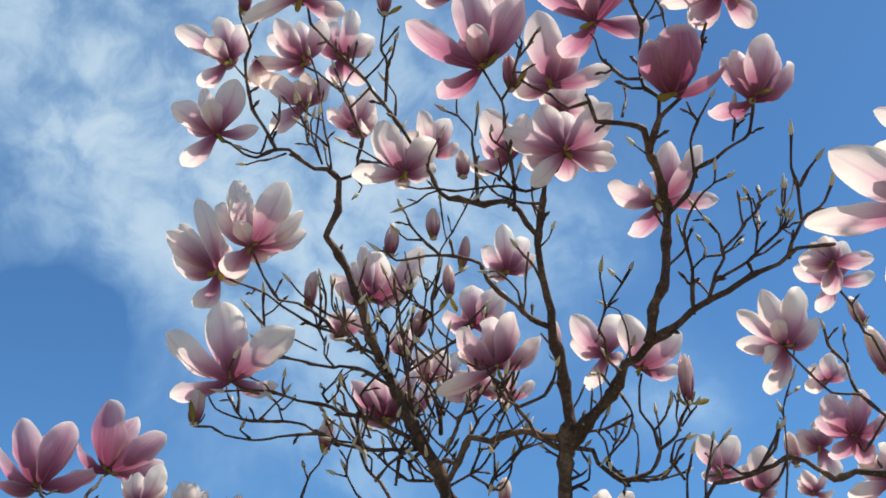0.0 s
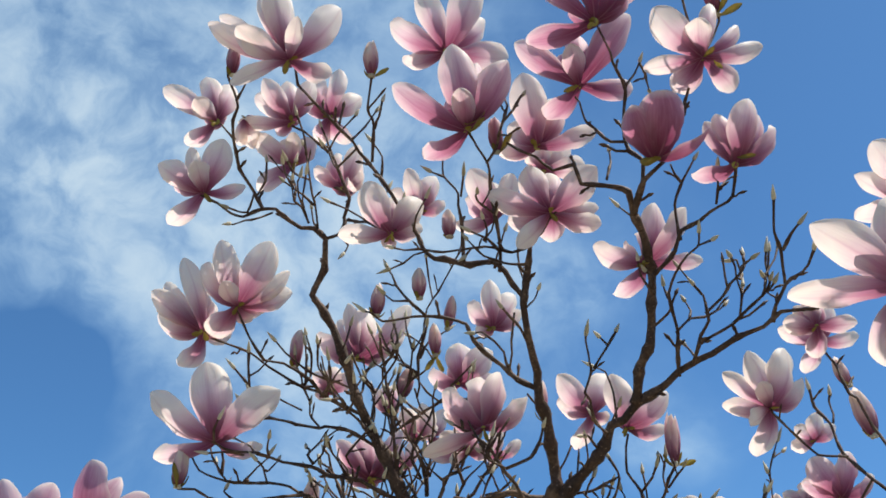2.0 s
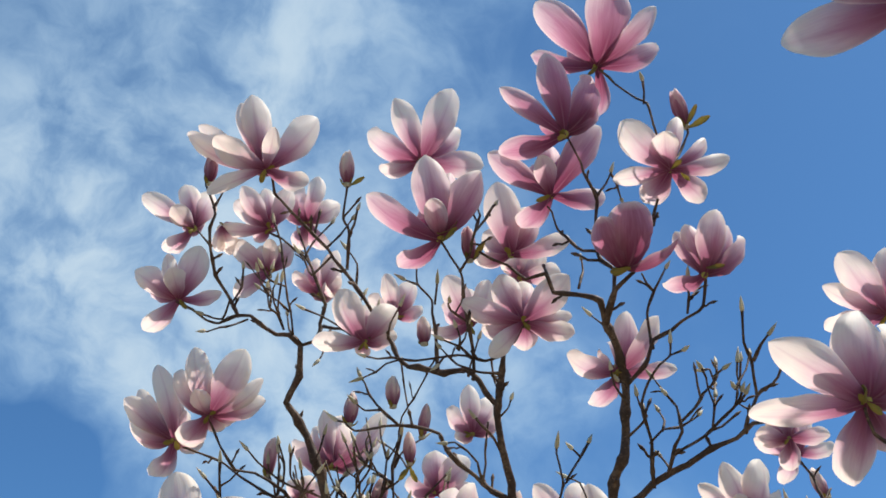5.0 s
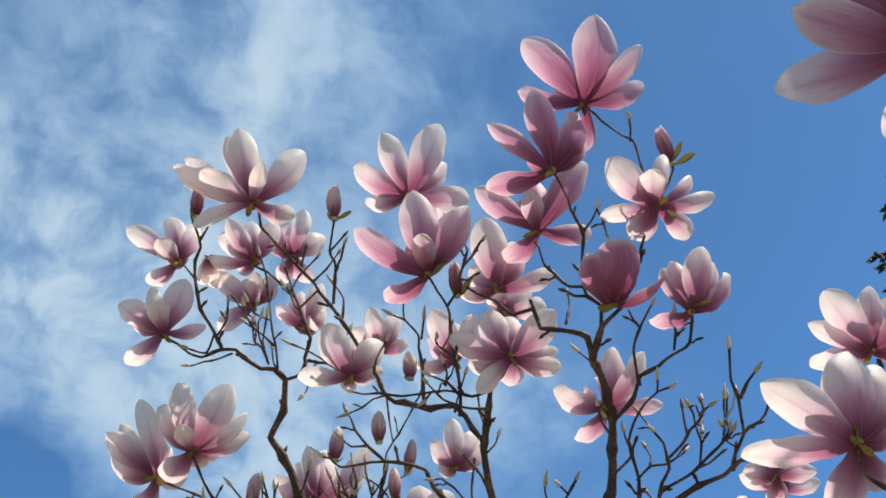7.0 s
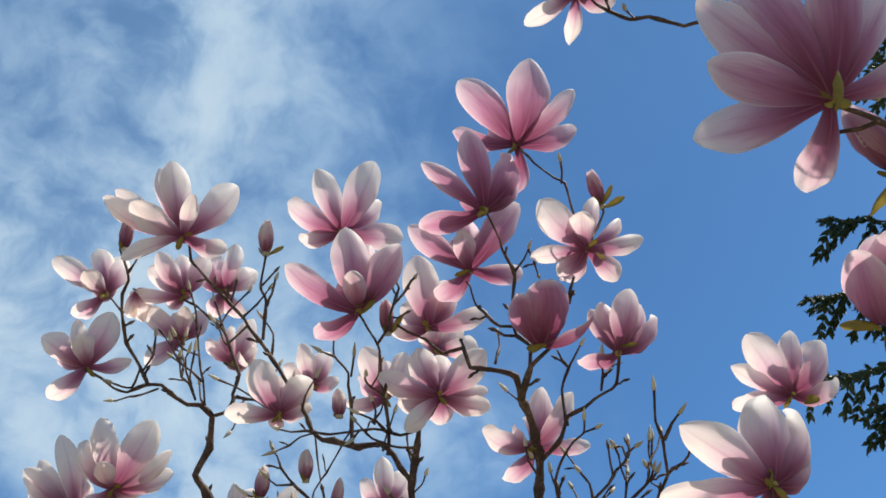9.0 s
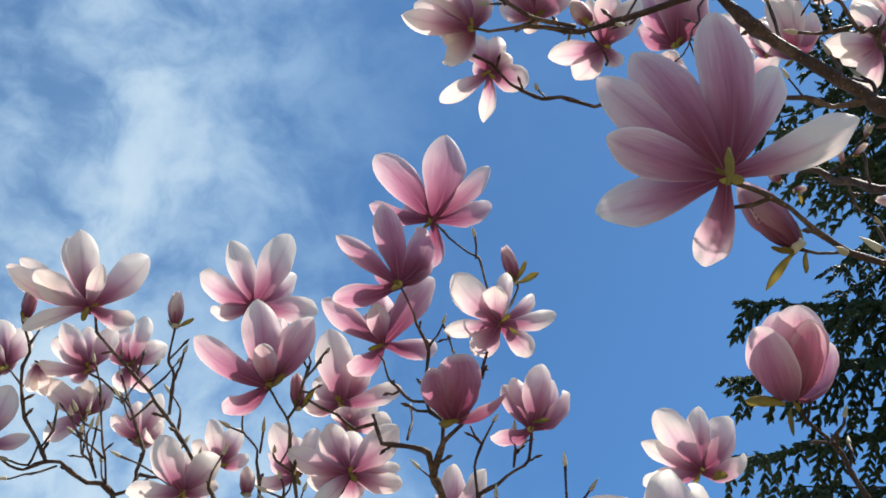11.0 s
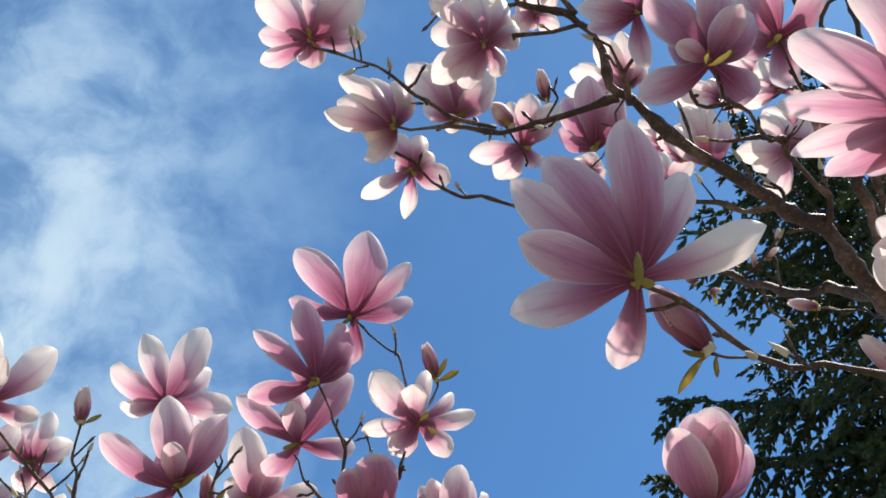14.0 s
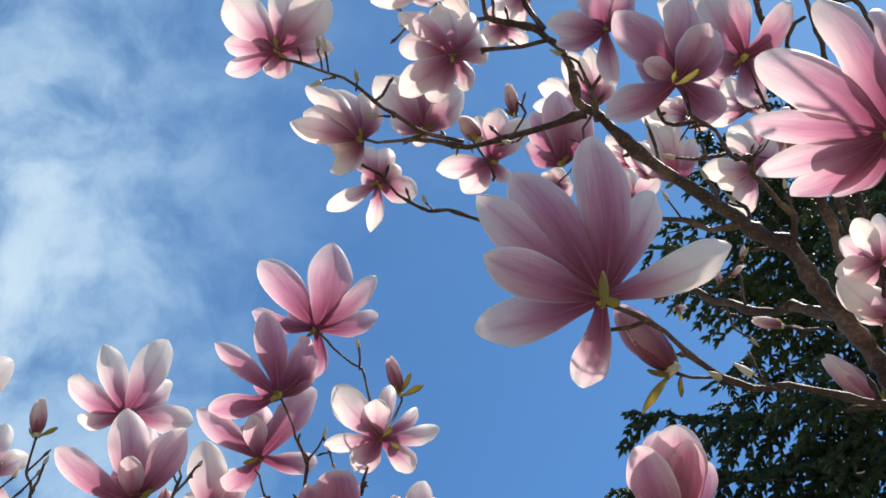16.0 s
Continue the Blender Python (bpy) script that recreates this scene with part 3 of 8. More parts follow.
branch('limb', magnolia, [(0.0742, -0.1526, 1.8995, 0.0097), (0.0782, -0.1798, 1.975, 0.0084), (0.0749, -0.1989, 2.0155, 0.0077), (0.0762, -0.2235, 2.054, 0.0071), (0.065, -0.2508, 2.0911, 0.0064), (0.0524, -0.2747, 2.1212, 0.0058), (0.0426, -0.3116, 2.1692, 0.0049), (0.0386, -0.3371, 2.206, 0.0043), (0.0434, -0.3623, 2.2427, 0.0036), (0.0466, -0.3852, 2.2735, 0.0031)], False)
branch('limb', magnolia, [(0.0782, -0.1798, 1.975, 0.008), (0.104, -0.2124, 2.0027, 0.0073), (0.1317, -0.243, 2.0302, 0.0067), (0.1521, -0.2698, 2.0586, 0.0061), (0.1789, -0.2974, 2.0821, 0.0054), (0.2173, -0.3293, 2.0948, 0.0047), (0.2465, -0.3648, 2.1086, 0.0041), (0.2735, -0.3986, 2.1144, 0.0036), (0.3038, -0.4372, 2.1165, 0.0029), (0.3279, -0.467, 2.1171, 0.0024), (0.3556, -0.4939, 2.1127, 0.0019)], False)
branch('limb', magnolia, [(0.1789, -0.2974, 2.0821, 0.0062), (0.1874, -0.3343, 2.1242, 0.0058), (0.1986, -0.3615, 2.175, 0.0054), (0.2007, -0.3843, 2.2202, 0.0051), (0.189, -0.4121, 2.2536, 0.0048), (0.1727, -0.4376, 2.2793, 0.0045)], False)
branch('twig', magnolia, [(0.1727, -0.4376, 2.2793, 0.004), (0.1515, -0.4605, 2.3063, 0.0035), (0.1245, -0.4619, 2.3248, 0.0031), (0.0976, -0.4575, 2.34, 0.0027), (0.0695, -0.4553, 2.3481, 0.0023), (0.0329, -0.4666, 2.3574, 0.0018), (0.0124, -0.4751, 2.3651, 0.0015)], False)
branch('twig', magnolia, [(0.1727, -0.4376, 2.2793, 0.004), (0.1802, -0.4743, 2.3002, 0.0034), (0.2032, -0.4968, 2.3266, 0.0028), (0.2245, -0.5423, 2.3548, 0.002), (0.2282, -0.5598, 2.3614, 0.0017)], False)
branch('twig', magnolia, [(0.1802, -0.4743, 2.3002, 0.0033), (0.1728, -0.4801, 2.34, 0.0029), (0.1677, -0.4759, 2.3662, 0.0027), (0.1681, -0.4754, 2.4136, 0.0023), (0.1712, -0.4904, 2.4484, 0.0019), (0.1668, -0.4932, 2.4606, 0.0017)], False)
branch('twig', magnolia, [(0.1677, -0.4759, 2.3662, 0.0025), (0.1418, -0.4733, 2.3777, 0.0022), (0.1169, -0.4627, 2.4103, 0.0018), (0.105, -0.4833, 2.4354, 0.0014)], False)
branch('twig', magnolia, [(0.2007, -0.3843, 2.2202, 0.0033), (0.2207, -0.41, 2.2336, 0.003), (0.2369, -0.4313, 2.2577, 0.0027), (0.2602, -0.4595, 2.2705, 0.0023), (0.2704, -0.4748, 2.2713, 0.0021), (0.2823, -0.4959, 2.2727, 0.0019), (0.2815, -0.532, 2.3021, 0.0016)], False)
branch('twig', magnolia, [(0.2687, -0.4721, 2.2713, 0.0019), (0.2705, -0.4915, 2.2871, 0.0016), (0.2665, -0.5087, 2.3038, 0.0014)], True)
branch('twig', magnolia, [(0.2705, -0.4884, 2.2844, 0.0016), (0.2993, -0.4723, 2.3283, 0.0014)], False)
branch('twig', magnolia, [(0.2311, -0.4239, 2.2501, 0.0025), (0.2277, -0.4327, 2.3005, 0.0021), (0.2414, -0.433, 2.3345, 0.0018), (0.2589, -0.4506, 2.3593, 0.0014)], True)
branch('twig', magnolia, [(0.2414, -0.433, 2.3345, 0.0023), (0.2204, -0.4698, 2.3348, 0.0014)], False)
branch('twig', magnolia, [(0.2245, -0.5423, 2.3548, 0.0022), (0.241, -0.5523, 2.4103, 0.002), (0.2427, -0.5762, 2.4621, 0.0019), (0.2329, -0.5881, 2.4859, 0.0018), (0.2236, -0.5982, 2.512, 0.0017), (0.2109, -0.5958, 2.5247, 0.0017), (0.1889, -0.5944, 2.5581, 0.0016), (0.1743, -0.5954, 2.5789, 0.0015)], False)
branch('twig', magnolia, [(0.241, -0.5523, 2.4103, 0.0019), (0.2797, -0.5291, 2.4913, 0.0017), (0.2981, -0.5311, 2.5341, 0.0015)], False)
branch('twig', magnolia, [(0.2236, -0.5982, 2.512, 0.0017), (0.2148, -0.6396, 2.5136, 0.0014)], True)
branch('twig', magnolia, [(0.2423, -0.5556, 2.4195, 0.0017), (0.2396, -0.6012, 2.405, 0.0013)], False)
branch('twig', magnolia, [(0.1711, -0.4884, 2.4441, 0.002), (0.1508, -0.5216, 2.4605, 0.0018), (0.1316, -0.5522, 2.4829, 0.0016), (0.1202, -0.5747, 2.4868, 0.0014)], False)
branch('twig', magnolia, [(0.1712, -0.4904, 2.4484, 0.0023), (0.1882, -0.4826, 2.4776, 0.0017), (0.1951, -0.4932, 2.4905, 0.0012)], True)
branch('twig', magnolia, [(0.1941, -0.4912, 2.4885, 0.0024), (0.2039, -0.4793, 2.4786, 0.0019), (0.2161, -0.4421, 2.4831, 0.0012)], True)
branch('twig', magnolia, [(0.1384, -0.4629, 2.3163, 0.0022), (0.1497, -0.4459, 2.3538, 0.0016), (0.149, -0.4488, 2.3747, 0.0011)], True)
branch('twig', magnolia, [(0.1755, -0.4334, 2.2751, 0.0016), (0.154, -0.4378, 2.2923, 0.0011)], True)
branch('twig', magnolia, [(0.0389, -0.3413, 2.2122, 0.0041), (0.022, -0.345, 2.2316, 0.004), (0.0039, -0.3477, 2.2519, 0.0039), (-0.0219, -0.3434, 2.2636, 0.0038), (-0.0593, -0.3338, 2.2742, 0.0036), (-0.0899, -0.331, 2.2898, 0.0034), (-0.1053, -0.337, 2.3135, 0.0033), (-0.1248, -0.3474, 2.3439, 0.0031), (-0.1404, -0.3586, 2.3691, 0.003), (-0.1661, -0.3795, 2.4065, 0.0027), (-0.1871, -0.3899, 2.4228, 0.0026), (-0.214, -0.4095, 2.4513, 0.0024), (-0.2448, -0.4286, 2.4801, 0.0021), (-0.2664, -0.4426, 2.5032, 0.002), (-0.2798, -0.4687, 2.5512, 0.0017)], False)
branch('twig', magnolia, [(-0.1661, -0.3795, 2.4065, 0.0027), (-0.1629, -0.404, 2.446, 0.0022), (-0.1686, -0.4233, 2.4595, 0.002), (-0.1672, -0.4415, 2.506, 0.0015)], False)
branch('twig', magnolia, [(-0.1629, -0.404, 2.446, 0.0021), (-0.1534, -0.4284, 2.45, 0.0019), (-0.1512, -0.438, 2.4686, 0.0018)], True)
branch('twig', magnolia, [(-0.1871, -0.3899, 2.4228, 0.0021), (-0.2166, -0.3719, 2.4077, 0.0016), (-0.2283, -0.3696, 2.4344, 0.0013), (-0.2359, -0.3763, 2.439, 0.0012)], True)
branch('twig', magnolia, [(0.0074, -0.3477, 2.249, 0.0028), (0.0101, -0.3767, 2.2685, 0.0026), (0.0021, -0.4029, 2.2952, 0.0024), (-0.0076, -0.4229, 2.3257, 0.0022), (-0.0127, -0.4506, 2.3501, 0.0019), (-0.0281, -0.4796, 2.3631, 0.0017), (-0.0433, -0.4982, 2.3749, 0.0016)], False)
branch('twig', magnolia, [(-0.0127, -0.4506, 2.3501, 0.0025), (0.0006, -0.4714, 2.37, 0.002), (0.006, -0.5027, 2.3757, 0.0016)], False)
branch('twig', magnolia, [(0.006, -0.5027, 2.3757, 0.0019), (0.0112, -0.4871, 2.43, 0.0017)], True)
branch('twig', magnolia, [(0.006, -0.5027, 2.3757, 0.0019), (0.0205, -0.5077, 2.3926, 0.0019), (0.0343, -0.5039, 2.4215, 0.0019)], True)
branch('twig', magnolia, [(-0.0403, -0.3385, 2.2687, 0.0026), (-0.0404, -0.3623, 2.3146, 0.0022), (-0.044, -0.3771, 2.3506, 0.0019), (-0.0671, -0.3993, 2.3669, 0.0017), (-0.0687, -0.4186, 2.3898, 0.0014)], True)
branch('twig', magnolia, [(-0.044, -0.3771, 2.3506, 0.002), (-0.041, -0.4095, 2.3637, 0.0014)], True)
branch('twig', magnolia, [(-0.0671, -0.3993, 2.3669, 0.0017), (-0.086, -0.4142, 2.3648, 0.0011)], True)
branch('twig', magnolia, [(0.0461, -0.3814, 2.2684, 0.0022), (0.0209, -0.3762, 2.26, 0.0021), (-0.0156, -0.3746, 2.2699, 0.0019), (-0.075, -0.3825, 2.2603, 0.0017), (-0.1348, -0.3951, 2.2563, 0.0014)], True)
branch('twig', magnolia, [(0.044, -0.3662, 2.2482, 0.0022), (0.0131, -0.3752, 2.2467, 0.0019), (-0.0155, -0.3673, 2.2615, 0.0015), (-0.0379, -0.3822, 2.2782, 0.0011)], True)
branch('twig', magnolia, [(0.0466, -0.3852, 2.2735, 0.0022), (0.0634, -0.4036, 2.2768, 0.0018), (0.0764, -0.4266, 2.2916, 0.0014)], False)
branch('twig', magnolia, [(0.0048, -0.3746, 2.2651, 0.0022), (-0.0159, -0.3833, 2.2748, 0.0018), (-0.0353, -0.4091, 2.2731, 0.0014)], True)
branch('twig', magnolia, [(0.0387, -0.333, 2.2, 0.0017), (0.0488, -0.3599, 2.2011, 0.0013), (0.052, -0.3866, 2.2002, 0.0011)], True)
branch('twig', magnolia, [(-0.1117, -0.3401, 2.3233, 0.0017), (-0.1286, -0.3409, 2.3295, 0.0015), (-0.1516, -0.3417, 2.3177, 0.0012)], True)
branch('twig', magnolia, [(-0.238, -0.2618, 2.3568, 0.0037), (-0.2523, -0.2753, 2.3704, 0.0035), (-0.2852, -0.2877, 2.3716, 0.0031), (-0.3259, -0.2949, 2.3834, 0.0027), (-0.3554, -0.2862, 2.3797, 0.0023), (-0.3796, -0.2904, 2.3846, 0.0021), (-0.4147, -0.3141, 2.3973, 0.0017)], False)
branch('twig', magnolia, [(-0.3129, -0.2938, 2.3803, 0.0019), (-0.341, -0.3107, 2.3535, 0.0015), (-0.3633, -0.3322, 2.3356, 0.0012)], True)
branch('twig', magnolia, [(-0.3259, -0.2949, 2.3834, 0.0028), (-0.3424, -0.309, 2.4111, 0.0027), (-0.3615, -0.3304, 2.4353, 0.0025), (-0.3656, -0.3603, 2.4624, 0.0024), (-0.3611, -0.3964, 2.5039, 0.0022), (-0.3689, -0.4171, 2.5377, 0.002), (-0.3661, -0.4404, 2.5744, 0.0019)], False)
branch('twig', magnolia, [(-0.3367, -0.3038, 2.4022, 0.0019), (-0.3286, -0.3033, 2.4307, 0.0018), (-0.3269, -0.3061, 2.4649, 0.0016)], True)
branch('twig', magnolia, [(-0.3656, -0.3603, 2.4624, 0.0022), (-0.3782, -0.3539, 2.4803, 0.0017), (-0.3874, -0.3652, 2.4873, 0.0013)], False)
branch('twig', magnolia, [(-0.3611, -0.3964, 2.5039, 0.0022), (-0.3433, -0.4298, 2.4996, 0.0016), (-0.3374, -0.4374, 2.508, 0.0012)], True)
branch('twig', magnolia, [(-0.238, -0.2618, 2.3568, 0.0031), (-0.218, -0.2607, 2.3655, 0.003), (-0.2063, -0.2638, 2.3884, 0.0028), (-0.2139, -0.2698, 2.4198, 0.0026), (-0.2243, -0.2914, 2.466, 0.0022), (-0.2429, -0.3126, 2.4892, 0.002), (-0.2905, -0.3263, 2.5143, 0.0016)], False)
branch('twig', magnolia, [(-0.2063, -0.2638, 2.3884, 0.0025), (-0.1792, -0.2913, 2.3691, 0.0021), (-0.1519, -0.3357, 2.3218, 0.0017), (-0.1318, -0.3547, 2.3106, 0.0014)], False)
branch('twig', magnolia, [(-0.2488, -0.2731, 2.3688, 0.0019), (-0.2581, -0.2969, 2.4101, 0.0016), (-0.2625, -0.3156, 2.447, 0.0014), (-0.272, -0.3244, 2.4817, 0.0013)], True)
branch('twig', magnolia, [(-0.2616, -0.2797, 2.3713, 0.0019), (-0.2796, -0.3116, 2.3892, 0.0015), (-0.2784, -0.3577, 2.3942, 0.0012)], True)
branch('twig', magnolia, [(-0.2616, -0.2797, 2.3713, 0.0019), (-0.2687, -0.3015, 2.3916, 0.0016), (-0.2603, -0.3515, 2.4088, 0.0012)], True)
branch('twig', magnolia, [(-0.2796, -0.3116, 2.3892, 0.0018), (-0.2919, -0.2861, 2.4648, 0.0013)], False)
branch('twig', magnolia, [(-0.218, -0.2607, 2.3655, 0.0019), (-0.2055, -0.2529, 2.3509, 0.0015), (-0.211, -0.2573, 2.3333, 0.0012)], True)
branch('twig', magnolia, [(-0.3395, -0.3063, 2.4067, 0.0019), (-0.3519, -0.287, 2.3871, 0.0016), (-0.3757, -0.3093, 2.379, 0.0012)], True)
branch('twig', magnolia, [(0.2277, -0.341, 2.0996, 0.003), (0.22, -0.3819, 2.1392, 0.0025), (0.2114, -0.4157, 2.168, 0.0022), (0.2126, -0.4362, 2.1959, 0.0019), (0.2267, -0.4483, 2.2086, 0.0017), (0.2414, -0.4644, 2.2184, 0.0015), (0.2396, -0.4772, 2.2277, 0.0013)], True)
branch('twig', magnolia, [(0.2399, -0.4618, 2.2168, 0.0016), (0.2494, -0.4928, 2.2057, 0.0013)], True)
branch('twig', magnolia, [(0.2418, -0.359, 2.1068, 0.0027), (0.255, -0.3915, 2.126, 0.0024), (0.2523, -0.4091, 2.1518, 0.002), (0.2505, -0.4144, 2.1728, 0.0018), (0.2378, -0.4252, 2.1849, 0.0016)], True)
branch('twig', magnolia, [(0.2523, -0.4091, 2.1518, 0.0022), (0.2778, -0.4174, 2.1751, 0.002), (0.2977, -0.4224, 2.2005, 0.0018), (0.3087, -0.4205, 2.2309, 0.0017)], True)
branch('twig', magnolia, [(0.295, -0.422, 2.1959, 0.0016), (0.3044, -0.4066, 2.2021, 0.0017), (0.3112, -0.3949, 2.2153, 0.0017)], True)
branch('twig', magnolia, [(0.255, -0.3915, 2.126, 0.0022), (0.2761, -0.4228, 2.1283, 0.002), (0.2874, -0.4464, 2.1342, 0.0018), (0.3097, -0.4641, 2.1508, 0.0017), (0.3128, -0.4804, 2.1586, 0.0016)], True)
branch('twig', magnolia, [(0.2832, -0.4393, 2.1313, 0.0018), (0.2862, -0.4475, 2.1491, 0.0017), (0.2943, -0.4378, 2.1747, 0.0016)], True)
branch('twig', magnolia, [(0.307, -0.4613, 2.1484, 0.0016), (0.3069, -0.476, 2.1552, 0.0013), (0.2971, -0.4989, 2.1524, 0.001)], True)
branch('twig', magnolia, [(0.2465, -0.3648, 2.1086, 0.0019), (0.2432, -0.3577, 2.1242, 0.0017), (0.241, -0.3408, 2.1436, 0.0014)], True)
branch('twig', magnolia, [(0.22, -0.3819, 2.1392, 0.0019), (0.2355, -0.3916, 2.1514, 0.0018), (0.2574, -0.3857, 2.1628, 0.0016), (0.288, -0.381, 2.1803, 0.0014)], True)
branch('twig', magnolia, [(0.2136, -0.4057, 2.1589, 0.0016), (0.2111, -0.394, 2.185, 0.0013), (0.2078, -0.3999, 2.1979, 0.0011)], True)
branch('twig', magnolia, [(0.316, -0.4528, 2.1172, 0.0026), (0.3149, -0.4755, 2.1325, 0.0024), (0.3257, -0.4907, 2.1461, 0.0023), (0.3207, -0.5143, 2.1771, 0.002), (0.3073, -0.5386, 2.1914, 0.0018), (0.2993, -0.5716, 2.2103, 0.0015)], True)
branch('twig', magnolia, [(0.3257, -0.4907, 2.1461, 0.0021), (0.3323, -0.5273, 2.142, 0.0018), (0.3405, -0.5518, 2.1558, 0.0015)], True)
branch('twig', magnolia, [(0.3207, -0.5143, 2.1771, 0.0021), (0.3262, -0.5333, 2.1874, 0.0018), (0.3358, -0.5409, 2.1976, 0.0015)], True)
branch('twig', magnolia, [(0.1955, -0.3532, 2.1582, 0.0022), (0.2158, -0.3512, 2.1809, 0.002), (0.2248, -0.3562, 2.2033, 0.0017)], True)
branch('twig', magnolia, [(0.2011, -0.3729, 2.1987, 0.0022), (0.1858, -0.3805, 2.2226, 0.0016), (0.1794, -0.4025, 2.2342, 0.0011)], True)
branch('twig', magnolia, [(0.0544, -0.27, 2.1152, 0.0036), (0.023, -0.2748, 2.1336, 0.0034), (-0.0149, -0.2923, 2.1541, 0.003), (-0.0452, -0.3202, 2.1815, 0.0026), (-0.0675, -0.3282, 2.1897, 0.0024), (-0.1046, -0.3285, 2.1921, 0.0021), (-0.1492, -0.3226, 2.1861, 0.0018), (-0.1728, -0.3329, 2.1973, 0.0015)], True)
branch('twig', magnolia, [(-0.0911, -0.3292, 2.1922, 0.0022), (-0.1156, -0.3427, 2.207, 0.0019), (-0.1271, -0.3402, 2.2301, 0.0017), (-0.1438, -0.3475, 2.2565, 0.0014)], True)
branch('twig', magnolia, [(-0.1156, -0.3427, 2.207, 0.0017), (-0.1329, -0.3717, 2.1899, 0.0014), (-0.1446, -0.3863, 2.1937, 0.0011)], True)
branch('twig', magnolia, [(-0.1047, -0.1613, 2.149, 0.0018), (-0.0942, -0.1949, 2.2511, 0.0016), (-0.0818, -0.2143, 2.2827, 0.0014), (-0.0532, -0.2449, 2.317, 0.0013), (-0.0409, -0.2565, 2.3387, 0.0012)], False)
branch('twig', magnolia, [(-0.0818, -0.2143, 2.2827, 0.0015), (-0.0859, -0.2113, 2.3087, 0.0014), (-0.0918, -0.2351, 2.3428, 0.0012)], True)
branch('twig', magnolia, [(0.023, -0.2748, 2.1336, 0.0023), (-0.0007, -0.313, 2.1643, 0.0016), (-0.0167, -0.3362, 2.1642, 0.0013), (-0.03, -0.3389, 2.1611, 0.0011)], True)
branch('twig', magnolia, [(0.0439, -0.306, 2.1616, 0.0022), (0.023, -0.348, 2.1743, 0.0017), (0.0053, -0.3693, 2.183, 0.0014)], True)
branch('twig', magnolia, [(0.1451, -0.261, 2.0494, 0.0023), (0.1078, -0.3407, 2.066, 0.0019), (0.1078, -0.4141, 2.076, 0.0015), (0.0905, -0.4789, 2.0874, 0.0012)], True)
branch('twig', magnolia, [(0.1078, -0.4141, 2.076, 0.0018), (0.1283, -0.4054, 2.1108, 0.0016), (0.1405, -0.408, 2.1288, 0.0016)], True)
branch('twig', magnolia, [(0.1283, -0.4054, 2.1108, 0.0016), (0.1171, -0.4155, 2.1169, 0.0013)], True)
branch('twig', magnolia, [(0.1561, -0.2743, 2.0629, 0.002), (0.1544, -0.2807, 2.1019, 0.0016), (0.1423, -0.3007, 2.1249, 0.0013), (0.1277, -0.3026, 2.1305, 0.0011)], True)
branch('twig', magnolia, [(0.0775, -0.1866, 1.9912, 0.0048), (0.0395, -0.1811, 2.0021, 0.0046), (0.0014, -0.1812, 2.0021, 0.0044), (-0.0363, -0.169, 1.9984, 0.0042), (-0.059, -0.1502, 1.9849, 0.004), (-0.0783, -0.1312, 1.9514, 0.0038)], False)
branch('twig', magnolia, [(0.0782, -0.1798, 1.975, 0.0035), (0.0388, -0.1922, 2.006, 0.0029), (0.0147, -0.222, 2.0226, 0.0024), (0.0033, -0.2341, 2.0377, 0.0021), (-0.0113, -0.2427, 2.0621, 0.0017)], False)
branch('twig', magnolia, [(0.0147, -0.222, 2.0226, 0.0028), (0.0409, -0.2494, 2.0277, 0.0023), (0.0564, -0.2543, 2.0493, 0.0019), (0.0602, -0.2746, 2.0605, 0.0017)], True)
branch('twig', magnolia, [(-0.0363, -0.169, 1.9984, 0.0029), (-0.0122, -0.1671, 2.0354, 0.0026), (0.0072, -0.1778, 2.0518, 0.0024), (0.0232, -0.1971, 2.0981, 0.0019), (0.028, -0.1973, 2.1194, 0.0018)], True)
branch('twig', magnolia, [(0.0147, -0.222, 2.0226, 0.002), (-0.0088, -0.247, 2.0286, 0.0016), (-0.0049, -0.2586, 2.0554, 0.0011)], True)
branch('twig', magnolia, [(0.0078, -0.1818, 2.0024, 0.0023), (0.0207, -0.1688, 1.9866, 0.002), (-0.011, -0.1748, 1.9535, 0.0015), (-0.0221, -0.1603, 1.935, 0.0012)], True)
branch('twig', magnolia, [(-0.0179, -0.1688, 1.9433, 0.002), (0.0086, -0.1705, 1.9703, 0.0016), (0.0241, -0.1816, 1.998, 0.0013), (0.0286, -0.1788, 2.0109, 0.0012)], True)
branch('twig', magnolia, [(0.0178, -0.1689, 1.9819, 0.002), (0.0547, -0.1753, 1.9922, 0.0012)], True)
branch('twig', magnolia, [(-0.0833, -0.095, 1.9504, 0.0024), (-0.0346, -0.1041, 1.9757, 0.0019), (-0.0185, -0.1104, 1.9981, 0.0017), (-0.0069, -0.1244, 2.0098, 0.0015)], True)
branch('twig', magnolia, [(-0.0484, -0.1012, 1.9675, 0.0021), (-0.0388, -0.1247, 1.9934, 0.0015), (-0.0356, -0.1514, 2.0005, 0.0012)], True)
branch('twig', magnolia, [(-0.0484, -0.1012, 1.9675, 0.0024), (-0.0115, -0.1012, 1.9446, 0.002), (0.0051, -0.0988, 1.9693, 0.0016), (0.011, -0.1187, 1.9913, 0.0012)], True)
branch('twig', magnolia, [(0.0825, -0.1853, 1.9796, 0.0037), (0.1222, -0.1692, 1.9692, 0.0034), (0.1527, -0.1578, 1.9526, 0.0031), (0.1901, -0.1625, 1.9558, 0.0028), (0.2061, -0.1727, 1.9813, 0.0025), (0.2009, -0.1756, 2.008, 0.0023), (0.1852, -0.1707, 2.0341, 0.0021), (0.1904, -0.1732, 2.0897, 0.0017)], False)
